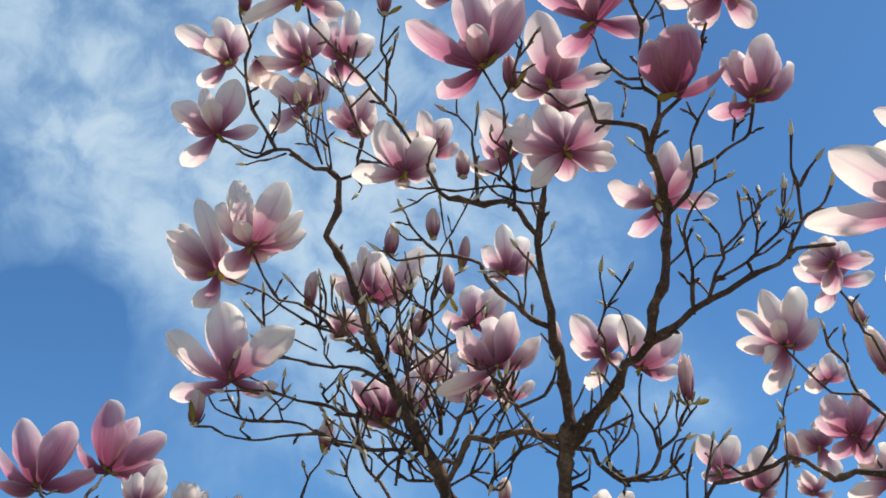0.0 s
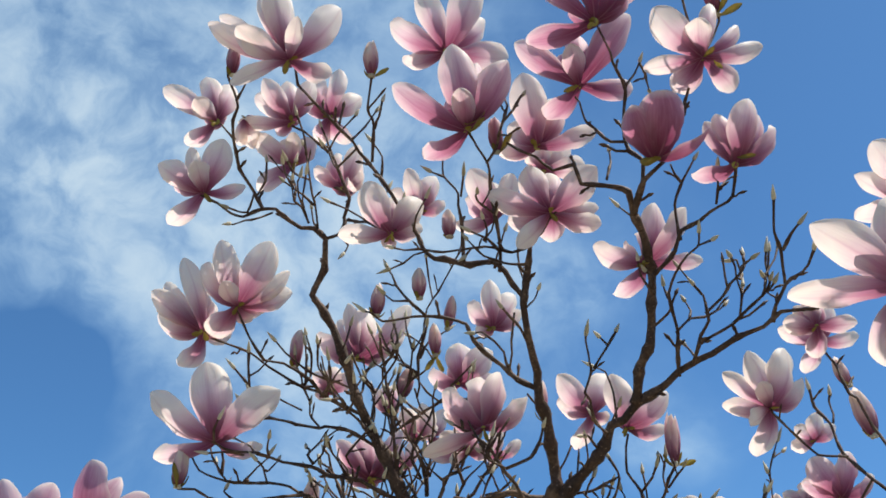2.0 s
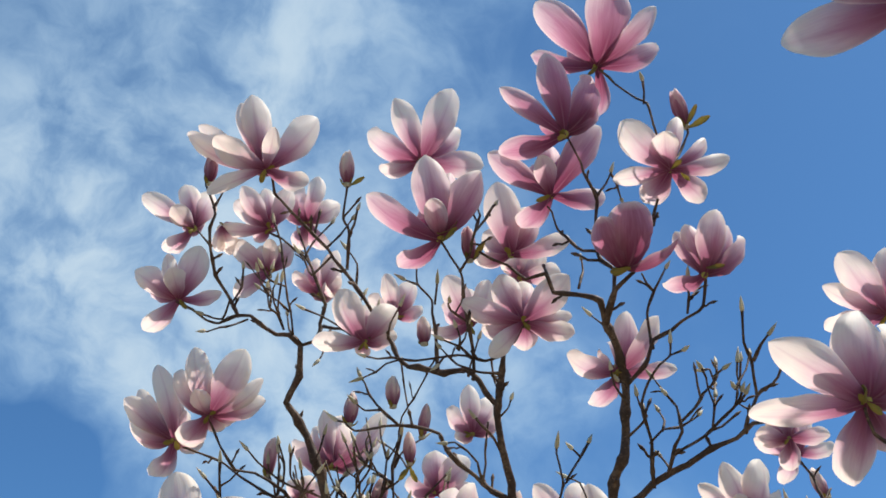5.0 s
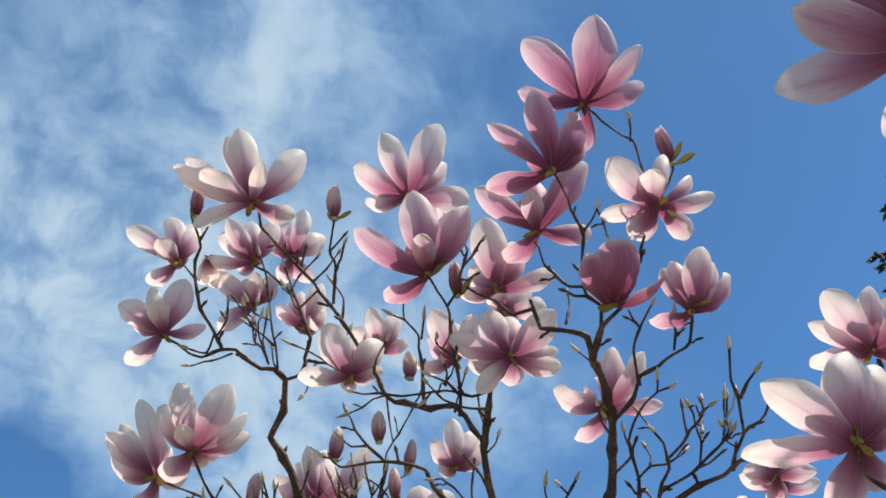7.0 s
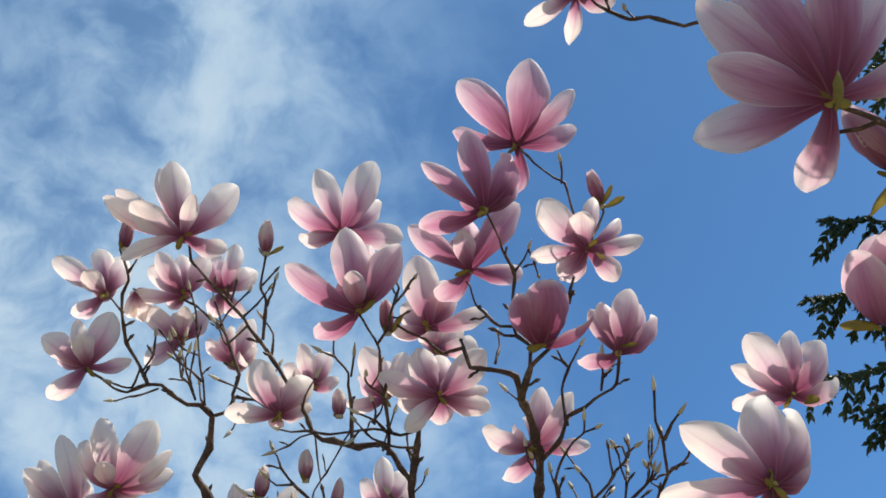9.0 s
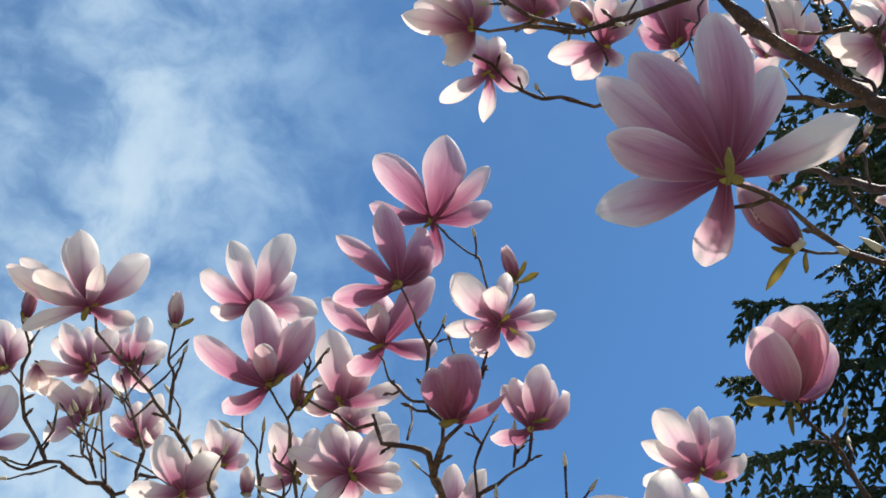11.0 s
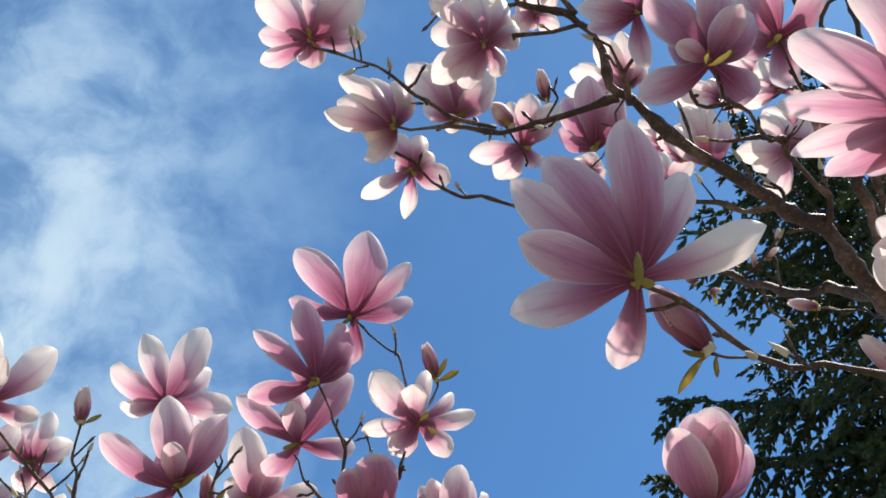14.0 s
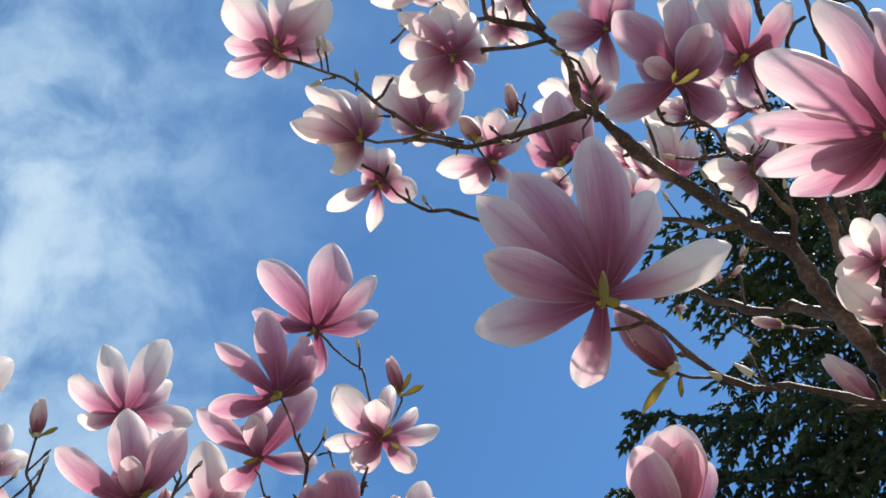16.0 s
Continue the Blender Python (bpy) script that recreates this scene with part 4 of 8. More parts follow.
branch('twig', magnolia, [(0.2061, -0.1727, 1.9813, 0.0027), (0.2296, -0.1793, 1.9988, 0.0023), (0.2463, -0.1876, 2.0374, 0.0018)], False)
branch('twig', magnolia, [(0.2009, -0.1756, 2.008, 0.0021), (0.207, -0.1944, 2.0132, 0.002), (0.2134, -0.2229, 2.0263, 0.0017)], True)
branch('twig', magnolia, [(0.1328, -0.1645, 1.9634, 0.0024), (0.1624, -0.1402, 1.9448, 0.0022), (0.2062, -0.1514, 1.9453, 0.002), (0.2429, -0.1469, 1.9583, 0.0018)], True)
branch('twig', magnolia, [(0.0953, -0.2017, 1.9935, 0.0023), (0.1334, -0.2127, 1.9986, 0.0021), (0.1615, -0.2288, 2.0083, 0.0019), (0.1495, -0.2271, 2.0365, 0.0017)], True)
branch('twig', magnolia, [(0.115, -0.2069, 1.9958, 0.002), (0.1236, -0.2176, 1.9776, 0.0017), (0.1307, -0.2043, 1.9517, 0.0011)], True)
branch('twig', magnolia, [(0.1328, -0.1645, 1.9634, 0.0018), (0.1458, -0.1511, 1.9926, 0.0014), (0.1522, -0.147, 2.0142, 0.0012)], True)
branch('twig', magnolia, [(0.2062, -0.1514, 1.9453, 0.0024), (0.2219, -0.1567, 1.9592, 0.0022), (0.2296, -0.1678, 1.979, 0.002), (0.2387, -0.1865, 1.9923, 0.0018)], True)
branch('twig', magnolia, [(0.1615, -0.2288, 2.0083, 0.002), (0.154, -0.2162, 1.9858, 0.0018), (0.1279, -0.203, 1.9597, 0.0014)], True)
branch('twig', magnolia, [(0.0767, -0.1667, 1.9394, 0.0023), (0.0999, -0.1554, 1.9518, 0.0018), (0.1114, -0.1331, 1.9666, 0.0015)], False)
branch('twig', magnolia, [(0.0758, -0.162, 1.926, 0.0023), (0.1079, -0.1489, 1.9461, 0.0018), (0.1113, -0.1533, 1.9681, 0.0015)], True)
branch('twig', magnolia, [(-0.115, -0.1156, 2.0101, 0.0036), (-0.1609, -0.1355, 2.0224, 0.0033), (-0.1997, -0.1538, 2.0363, 0.003), (-0.2386, -0.1639, 2.049, 0.0027), (-0.2853, -0.1694, 2.0551, 0.0024), (-0.323, -0.1794, 2.057, 0.0021), (-0.3517, -0.1923, 2.0552, 0.0019), (-0.3801, -0.211, 2.0656, 0.0018)], False)
branch('twig', magnolia, [(-0.3053, -0.174, 2.0566, 0.0018), (-0.3068, -0.1885, 2.0641, 0.0016), (-0.3004, -0.2199, 2.0677, 0.0015)], True)
branch('twig', magnolia, [(-0.246, -0.165, 2.0505, 0.0021), (-0.2553, -0.1617, 2.0624, 0.002), (-0.2605, -0.1403, 2.0837, 0.0018)], True)
branch('twig', magnolia, [(-0.1093, -0.1123, 2.0016, 0.003), (-0.1845, -0.1218, 1.9944, 0.0027), (-0.2318, -0.1249, 2.0014, 0.0025), (-0.2559, -0.1289, 2.0148, 0.0024), (-0.3177, -0.1373, 2.0135, 0.002), (-0.347, -0.1453, 2.005, 0.0019), (-0.3828, -0.1617, 2.0049, 0.0017), (-0.4238, -0.1787, 2.0109, 0.0015)], False)
branch('twig', magnolia, [(-0.3525, -0.1476, 2.0044, 0.0018), (-0.3736, -0.1188, 2.0283, 0.0014), (-0.3721, -0.1167, 2.0333, 0.0012)], True)
branch('twig', magnolia, [(-0.2318, -0.1249, 2.0014, 0.0024), (-0.2801, -0.134, 2.0312, 0.0022), (-0.3275, -0.1367, 2.0343, 0.002), (-0.3714, -0.155, 2.0317, 0.0018), (-0.3971, -0.1681, 2.0392, 0.0016), (-0.4084, -0.1768, 2.0647, 0.0015)], True)
branch('twig', magnolia, [(-0.3652, -0.1521, 2.0317, 0.0018), (-0.3817, -0.1322, 2.0528, 0.0015), (-0.3895, -0.1209, 2.0682, 0.0013)], True)
branch('twig', magnolia, [(-0.312, -0.1349, 2.0347, 0.0018), (-0.3117, -0.1691, 2.0429, 0.0015), (-0.3221, -0.1815, 2.0504, 0.0012)], True)
branch('twig', magnolia, [(-0.1543, -0.139, 2.0799, 0.003), (-0.194, -0.1592, 2.1016, 0.0027), (-0.2341, -0.16, 2.1056, 0.0024), (-0.2829, -0.1587, 2.1149, 0.0021), (-0.3219, -0.1664, 2.1141, 0.0018), (-0.3407, -0.1785, 2.1218, 0.0017), (-0.3519, -0.1907, 2.1353, 0.0015)], True)
branch('twig', magnolia, [(-0.3219, -0.1664, 2.1141, 0.0018), (-0.3297, -0.1701, 2.1361, 0.0015), (-0.3365, -0.1927, 2.1432, 0.0012)], True)
branch('twig', magnolia, [(-0.1787, -0.1516, 2.1261, 0.0028), (-0.2279, -0.1612, 2.1445, 0.0025), (-0.267, -0.1815, 2.1573, 0.0023), (-0.3019, -0.2025, 2.1755, 0.0021), (-0.3378, -0.2144, 2.1963, 0.0019), (-0.3778, -0.2216, 2.2088, 0.0016), (-0.3992, -0.2295, 2.2136, 0.0015)], False)
branch('twig', magnolia, [(-0.2351, -0.164, 2.1469, 0.0025), (-0.2731, -0.2049, 2.1681, 0.0022), (-0.3075, -0.2487, 2.1767, 0.0019), (-0.329, -0.2708, 2.1957, 0.0017), (-0.3476, -0.3034, 2.2213, 0.0015)], False)
branch('twig', magnolia, [(-0.3331, -0.1802, 2.1405, 0.0021), (-0.3474, -0.184, 2.1605, 0.002), (-0.3616, -0.2048, 2.177, 0.0018)], True)
branch('twig', magnolia, [(-0.267, -0.1659, 2.1292, 0.0018), (-0.3016, -0.1571, 2.1464, 0.0015), (-0.3297, -0.1435, 2.1662, 0.0013)], True)
branch('twig', magnolia, [(-0.3403, -0.181, 2.1507, 0.0018), (-0.339, -0.2077, 2.1711, 0.0018), (-0.3371, -0.2349, 2.1883, 0.0018)], True)
branch('twig', magnolia, [(-0.1951, -0.1622, 2.1623, 0.0018), (-0.2438, -0.1826, 2.1746, 0.0017), (-0.2903, -0.211, 2.1963, 0.0016), (-0.303, -0.2298, 2.2071, 0.0015)], True)
branch('twig', magnolia, [(-0.2277, -0.1752, 2.1698, 0.0018), (-0.2424, -0.1865, 2.1862, 0.0017), (-0.244, -0.2238, 2.2076, 0.0015)], True)
branch('twig', magnolia, [(-0.267, -0.1815, 2.1573, 0.0018), (-0.2566, -0.1772, 2.1773, 0.0016), (-0.2608, -0.1685, 2.1906, 0.0016)], True)
branch('twig', magnolia, [(-0.1307, -0.1247, 2.0357, 0.0027), (-0.1382, -0.1663, 2.129, 0.0023), (-0.1532, -0.1787, 2.172, 0.0021), (-0.1569, -0.2159, 2.2209, 0.0018)], True)
branch('twig', magnolia, [(-0.1532, -0.1787, 2.172, 0.0021), (-0.1365, -0.203, 2.1869, 0.0018), (-0.1307, -0.2428, 2.1904, 0.0015)], True)
branch('twig', magnolia, [(-0.1366, -0.1611, 2.1163, 0.0027), (-0.1144, -0.1715, 2.171, 0.0021), (-0.0982, -0.1767, 2.182, 0.0019), (-0.0779, -0.1943, 2.1995, 0.0015)], False)
branch('twig', magnolia, [(-0.1178, -0.1701, 2.1644, 0.0018), (-0.1129, -0.1806, 2.1937, 0.0017), (-0.1104, -0.1959, 2.2151, 0.0015)], True)
branch('twig', magnolia, [(-0.1037, -0.1743, 2.1795, 0.0018), (-0.0999, -0.1774, 2.2045, 0.0017), (-0.0984, -0.1667, 2.2287, 0.0016)], True)
branch('twig', magnolia, [(-0.1352, -0.1546, 2.1016, 0.0024), (-0.0819, -0.165, 2.1383, 0.0021), (-0.0498, -0.1871, 2.1635, 0.0018), (-0.0252, -0.1888, 2.1896, 0.0015)], True)
branch('twig', magnolia, [(-0.098, -0.1267, 2.0422, 0.0024), (-0.1101, -0.1402, 2.0794, 0.0022), (-0.0737, -0.1521, 2.1443, 0.0018), (-0.0244, -0.1475, 2.1553, 0.0015)], True)
branch('twig', magnolia, [(-0.09, -0.1187, 2.0201, 0.0024), (-0.082, -0.1572, 2.0642, 0.0021), (-0.0742, -0.1846, 2.1036, 0.0018), (-0.0781, -0.2074, 2.1449, 0.0015)], True)
branch('twig', magnolia, [(-0.0821, -0.1472, 1.9859, 0.0024), (-0.0505, -0.1519, 2.0495, 0.0019), (-0.0498, -0.1439, 2.0865, 0.0017), (-0.0257, -0.1389, 2.0799, 0.0015)], True)
branch('twig', magnolia, [(-0.0886, -0.1252, 2.0275, 0.0024), (-0.1058, -0.1548, 2.0651, 0.0021), (-0.1216, -0.1805, 2.1054, 0.0017), (-0.1256, -0.1918, 2.1305, 0.0015)], True)
branch('twig', magnolia, [(-0.0765, -0.1482, 1.9968, 0.0024), (-0.0664, -0.1538, 2.0322, 0.002), (-0.0422, -0.1368, 2.0468, 0.0018), (-0.0341, -0.1448, 2.0733, 0.0015)], True)
branch('twig', magnolia, [(-0.059, -0.1502, 1.9849, 0.0021), (-0.0356, -0.1656, 2.0278, 0.0016), (-0.0037, -0.1676, 2.06, 0.0012)], True)
branch('twig', magnolia, [(-0.1609, -0.1426, 2.0837, 0.0024), (-0.1866, -0.1573, 2.1155, 0.0022), (-0.221, -0.1476, 2.1463, 0.0019), (-0.2377, -0.1648, 2.1833, 0.0016)], True)
branch('twig', magnolia, [(-0.1398, -0.1303, 2.0524, 0.0024), (-0.1569, -0.0669, 2.0643, 0.0019), (-0.1745, -0.0532, 2.0712, 0.0016)], False)
branch('twig', magnolia, [(-0.1526, -0.0892, 1.9243, 0.003), (-0.1927, -0.1059, 1.9752, 0.0025), (-0.2058, -0.111, 2.0144, 0.0022), (-0.2196, -0.1088, 2.0488, 0.0019), (-0.2369, -0.1189, 2.088, 0.0016)], True)
branch('twig', magnolia, [(-0.2039, -0.1107, 2.0083, 0.0021), (-0.1977, -0.1284, 2.0416, 0.0019), (-0.2003, -0.1606, 2.0628, 0.0018), (-0.1689, -0.1786, 2.0977, 0.0015)], True)
branch('twig', magnolia, [(-0.1813, -0.1012, 1.9591, 0.0024), (-0.1599, -0.1308, 1.9753, 0.0019), (-0.1365, -0.1393, 1.9885, 0.0015)], True)
branch('twig', magnolia, [(-0.2842, -0.1048, 1.9278, 0.0018), (-0.2718, -0.1258, 1.9531, 0.0017), (-0.262, -0.1235, 1.9776, 0.0016), (-0.2502, -0.137, 1.9869, 0.0015)], True)
branch('twig', magnolia, [(-0.2718, -0.1258, 1.9531, 0.0018), (-0.2808, -0.1159, 1.976, 0.0012)], True)
branch('twig', magnolia, [(-0.1956, -0.0942, 1.9308, 0.0018), (-0.2144, -0.119, 1.9551, 0.0016), (-0.2236, -0.1291, 1.9718, 0.0015)], True)
branch('twig', magnolia, [(-0.2164, -0.1216, 1.9583, 0.0018), (-0.2371, -0.129, 1.9615, 0.0012)], True)
branch('twig', magnolia, [(-0.0803, -0.0925, 1.9419, 0.0024), (-0.1223, -0.0766, 1.9844, 0.002), (-0.1549, -0.0821, 2.0076, 0.0017), (-0.1635, -0.0854, 2.0318, 0.0016)], True)
branch('twig', magnolia, [(-0.1348, -0.077, 1.9935, 0.0025), (-0.1063, -0.0875, 2.031, 0.0021), (-0.1189, -0.0935, 2.0718, 0.0018), (-0.1393, -0.1068, 2.0841, 0.0016)], True)
branch('twig', magnolia, [(-0.1902, -0.1585, 2.1502, 0.0022), (-0.1821, -0.1394, 2.1958, 0.0017), (-0.1739, -0.1434, 2.2078, 0.0016)], True)
branch('twig', magnolia, [(-0.1732, -0.1514, 2.0997, 0.0021), (-0.1635, -0.1555, 2.1516, 0.0016), (-0.1796, -0.1748, 2.1784, 0.0012)], True)
branch('twig', magnolia, [(-0.204, -0.1703, 2.1875, 0.0022), (-0.2202, -0.1881, 2.199, 0.0018), (-0.2078, -0.2064, 2.2261, 0.0014), (-0.1999, -0.212, 2.2415, 0.0012)], True)
branch('twig', magnolia, [(-0.1997, -0.1538, 2.0363, 0.0021), (-0.2142, -0.179, 2.0555, 0.0015), (-0.2239, -0.2047, 2.0616, 0.0012)], True)
branch('twig', magnolia, [(-0.206, -0.156, 2.0386, 0.0024), (-0.1962, -0.1802, 1.9984, 0.0017), (-0.1911, -0.1845, 1.9735, 0.0012)], True)
branch('twig', magnolia, [(-0.153, -0.0979, 1.9535, 0.0024), (-0.1413, -0.1213, 2.0027, 0.0021), (-0.1057, -0.144, 2.0358, 0.0017), (-0.0938, -0.1738, 2.0659, 0.0015)], True)
branch('twig', magnolia, [(-0.1019, -0.0832, 1.9643, 0.0025), (-0.1547, -0.0707, 1.978, 0.002), (-0.1886, -0.0647, 2.0133, 0.0016)], True)
branch('stem', magnolia, [(0, 0, 0.9, 0.014), (-0.265, -0.145, 1.285, 0.009), (-0.53, -0.289, 1.83, 0.002)])
branch('twig', magnolia, [(-0.5302, -0.2893, 1.8299, 0.0022), (-0.5751, -0.1273, 1.9215, 0.0021), (-0.5896, -0.0061, 1.9996, 0.0021)], False)
branch('stem', magnolia, [(0, 0, 0.9, 0.014), (-0.275, -0.148, 1.284, 0.009), (-0.55, -0.297, 1.828, 0.002)])
branch('twig', magnolia, [(-0.5502, -0.2967, 1.8282, 0.0022), (-0.6337, -0.1184, 1.9201, 0.0021), (-0.6806, -0.0332, 1.9744, 0.0021)], False)
branch('stem', magnolia, [(0, 0, 0.9, 0.014), (-0.223, -0.122, 1.294, 0.009), (-0.446, -0.244, 1.848, 0.002)])
branch('twig', magnolia, [(-0.446, -0.2436, 1.8476, 0.0019), (-0.4553, -0.2563, 1.8855, 0.0017)], False)
branch('stem', magnolia, [(0, 0, 0.9, 0.014), (-0.203, -0.092, 1.301, 0.009), (-0.406, -0.183, 1.862, 0.002)])
branch('twig', magnolia, [(-0.4063, -0.1831, 1.8625, 0.002), (-0.4114, -0.1909, 1.8877, 0.0017)], False)
branch('stem', magnolia, [(0, 0, 0.9, 0.014), (-0.182, -0.062, 1.308, 0.009), (-0.365, -0.124, 1.877, 0.002)])
branch('twig', magnolia, [(-0.3646, -0.1244, 1.8769, 0.0021), (-0.368, -0.1304, 1.8978, 0.0018)], False)
branch('twig', magnolia, [(-0.2043, -0.1523, 2.1306, 0.0019), (-0.193, -0.181, 2.138, 0.0016), (-0.1906, -0.2136, 2.1512, 0.0014)], True)
branch('twig', magnolia, [(-0.1108, -0.1933, 2.2116, 0.0019), (-0.1199, -0.2001, 2.2406, 0.0015), (-0.1218, -0.2016, 2.2595, 0.0014)], True)
branch('twig', magnolia, [(-0.1431, -0.1717, 2.1468, 0.0019), (-0.1383, -0.1732, 2.1602, 0.0015), (-0.1306, -0.1784, 2.1811, 0.0014)], True)
branch('twig', magnolia, [(-0.1624, -0.0849, 2.0277, 0.0019), (-0.1561, -0.1072, 2.0275, 0.0016), (-0.1504, -0.1352, 2.0426, 0.0014)], True)
branch('twig', magnolia, [(-0.1382, -0.1663, 2.129, 0.0019), (-0.1389, -0.1828, 2.1339, 0.0015), (-0.1356, -0.2025, 2.1456, 0.0014)], True)
branch('twig', magnolia, [(-0.0379, -0.129, 1.9957, 0.0018), (-0.0139, -0.1075, 2.0104, 0.0015), (0.0233, -0.0906, 2.0342, 0.0014)], True)
branch('twig', magnolia, [(-0.0179, -0.1688, 1.9433, 0.0018), (-0.0211, -0.189, 1.9595, 0.0015), (-0.0234, -0.2065, 1.9666, 0.0013)], True)
branch('twig', magnolia, [(-0.1352, -0.1546, 2.1016, 0.0019), (-0.1358, -0.154, 2.1309, 0.0015), (-0.1511, -0.1566, 2.1644, 0.0014)], True)
branch('twig', magnolia, [(-0.003, -0.2396, 2.0251, 0.0017), (-0.0137, -0.2377, 2.0347, 0.0014), (-0.0207, -0.2349, 2.0414, 0.0013)], True)
branch('twig', magnolia, [(-0.0833, -0.095, 1.9504, 0.0019), (-0.1009, -0.1199, 1.9663, 0.0015), (-0.11, -0.1453, 1.9826, 0.0014)], True)
branch('twig', magnolia, [(-0.1549, -0.0821, 2.0076, 0.0019), (-0.1664, -0.0839, 2.0269, 0.0016), (-0.1885, -0.0844, 2.0393, 0.0014)], True)
branch('twig', magnolia, [(-0.0978, -0.1847, 2.2222, 0.0019), (-0.092, -0.2024, 2.2355, 0.0016), (-0.0905, -0.2156, 2.2402, 0.0014)], True)
branch('twig', magnolia, [(-0.2318, -0.1249, 2.0014, 0.0019), (-0.2406, -0.1442, 2.011, 0.0015), (-0.2484, -0.1661, 2.0273, 0.0014)], True)
branch('twig', magnolia, [(-0.0086, -0.2536, 2.0407, 0.0017), (-0.0325, -0.2462, 2.0612, 0.0014), (-0.0561, -0.238, 2.0783, 0.0013)], True)
branch('twig', magnolia, [(-0.1875, -0.1038, 1.9674, 0.0019), (-0.1888, -0.1303, 1.9824, 0.0015), (-0.1986, -0.1539, 1.9856, 0.0014)], True)
branch('twig', magnolia, [(-0.0117, -0.1783, 2.0015, 0.0018), (0.0064, -0.1916, 2.0043, 0.0015), (0.0221, -0.2066, 2.0115, 0.0013)], True)
branch('twig', magnolia, [(-0.2564, -0.1592, 2.0654, 0.0018), (-0.2409, -0.1365, 2.0909, 0.0015), (-0.22, -0.1156, 2.121, 0.0014)], True)
branch('twig', magnolia, [(-0.1636, -0.1271, 1.9727, 0.0018), (-0.169, -0.125, 1.985, 0.0015), (-0.1704, -0.1258, 2.006, 0.0014)], True)
branch('twig', magnolia, [(-0.0244, -0.1475, 2.1553, 0.0019), (-0.0312, -0.1359, 2.1811, 0.0016), (-0.026, -0.1257, 2.2083, 0.0014)], True)
branch('twig', magnolia, [(-0.2566, -0.1772, 2.1773, 0.0019), (-0.2562, -0.1952, 2.202, 0.0016), (-0.2629, -0.2143, 2.2252, 0.0014)], True)
branch('twig', magnolia, [(-0.0505, -0.1519, 2.0495, 0.0018), (-0.0361, -0.1829, 2.0549, 0.0015), (-0.0181, -0.218, 2.0685, 0.0014)], True)
branch('twig', magnolia, [(-0.0981, -0.1607, 2.127, 0.0019), (-0.126, -0.1837, 2.1401, 0.0015), (-0.128, -0.2136, 2.1676, 0.0014)], True)
branch('twig', magnolia, [(-0.107, -0.1424, 2.0892, 0.0019), (-0.1225, -0.1711, 2.0945, 0.0015), (-0.1352, -0.2035, 2.1076, 0.0014)], True)
branch('twig', magnolia, [(-0.0159, -0.1666, 2.0305, 0.0018), (0.0099, -0.1549, 2.0519, 0.0015), (0.0228, -0.1433, 2.0752, 0.0013)], True)
branch('twig', magnolia, [(-0.1553, -0.1893, 2.1879, 0.0019), (-0.14, -0.2186, 2.1866, 0.0015), (-0.1323, -0.2487, 2.1858, 0.0014)], True)
branch('twig', magnolia, [(-0.072, -0.1376, 1.9633, 0.0018), (-0.0699, -0.1318, 1.98, 0.0015), (-0.0811, -0.1255, 1.995, 0.0013)], True)
branch('twig', magnolia, [(-0.2199, -0.1228, 1.9589, 0.0018), (-0.2182, -0.1392, 1.9755, 0.0015), (-0.2093, -0.1561, 1.9946, 0.0014)], True)
branch('twig', magnolia, [(-0.1319, -0.132, 2.0519, 0.0019), (-0.1134, -0.137, 2.0758, 0.0015), (-0.1075, -0.1448, 2.1046, 0.0014)], True)
branch('twig', magnolia, [(-0.1037, -0.1743, 2.1795, 0.0019), (-0.1132, -0.1731, 2.1874, 0.0016), (-0.1394, -0.1785, 2.2071, 0.0014)], True)
branch('twig', magnolia, [(-0.0552, -0.1529, 1.9922, 0.0018), (-0.0526, -0.1442, 1.9959, 0.0015), (-0.0485, -0.1421, 2.0183, 0.0013)], True)
branch('twig', magnolia, [(-0.1109, -0.0811, 1.9664, 0.0019), (-0.1171, -0.1041, 1.9732, 0.0016), (-0.1295, -0.1288, 1.9841, 0.0014)], True)
branch('twig', magnolia, [(-0.0759, -0.1762, 2.0905, 0.0018), (-0.1006, -0.1776, 2.1124, 0.0015), (-0.1203, -0.1803, 2.1357, 0.0014)], True)
branch('twig', magnolia, [(-0.2039, -0.1107, 2.0083, 0.0019), (-0.2234, -0.1205, 2.0144, 0.0015), (-0.2443, -0.1271, 2.0101, 0.0014)], True)
branch('twig', magnolia, [(-0.103, -0.175, 2.1836, 0.0019), (-0.1213, -0.1824, 2.1905, 0.0016), (-0.1346, -0.1962, 2.2094, 0.0014)], True)
branch('twig', magnolia, [(-0.1111, -0.1906, 2.2083, 0.0019), (-0.1014, -0.194, 2.223, 0.0015), (-0.0941, -0.1972, 2.237, 0.0014)], True)
branch('twig', magnolia, [(-0.0813, -0.1912, 2.1965, 0.0019), (-0.0916, -0.174, 2.2206, 0.0015), (-0.1164, -0.1601, 2.25, 0.0014)], True)
branch('twig', magnolia, [(-0.1338, -0.2151, 2.1889, 0.0018), (-0.1384, -0.1969, 2.1995, 0.0015), (-0.1563, -0.185, 2.2212, 0.0014)], True)
branch('twig', magnolia, [(-0.1483, -0.1364, 1.9821, 0.0018), (-0.1286, -0.1177, 1.993, 0.0015), (-0.1158, -0.1071, 2.0259, 0.0014)], True)
branch('twig', magnolia, [(-0.2351, -0.164, 2.1469, 0.0019), (-0.2261, -0.1919, 2.1644, 0.0016), (-0.2273, -0.2219, 2.1826, 0.0014)], True)
branch('twig', magnolia, [(-0.1251, -0.0974, 2.078, 0.0019), (-0.1287, -0.0734, 2.0935, 0.0016), (-0.1403, -0.0536, 2.1188, 0.0014)], True)
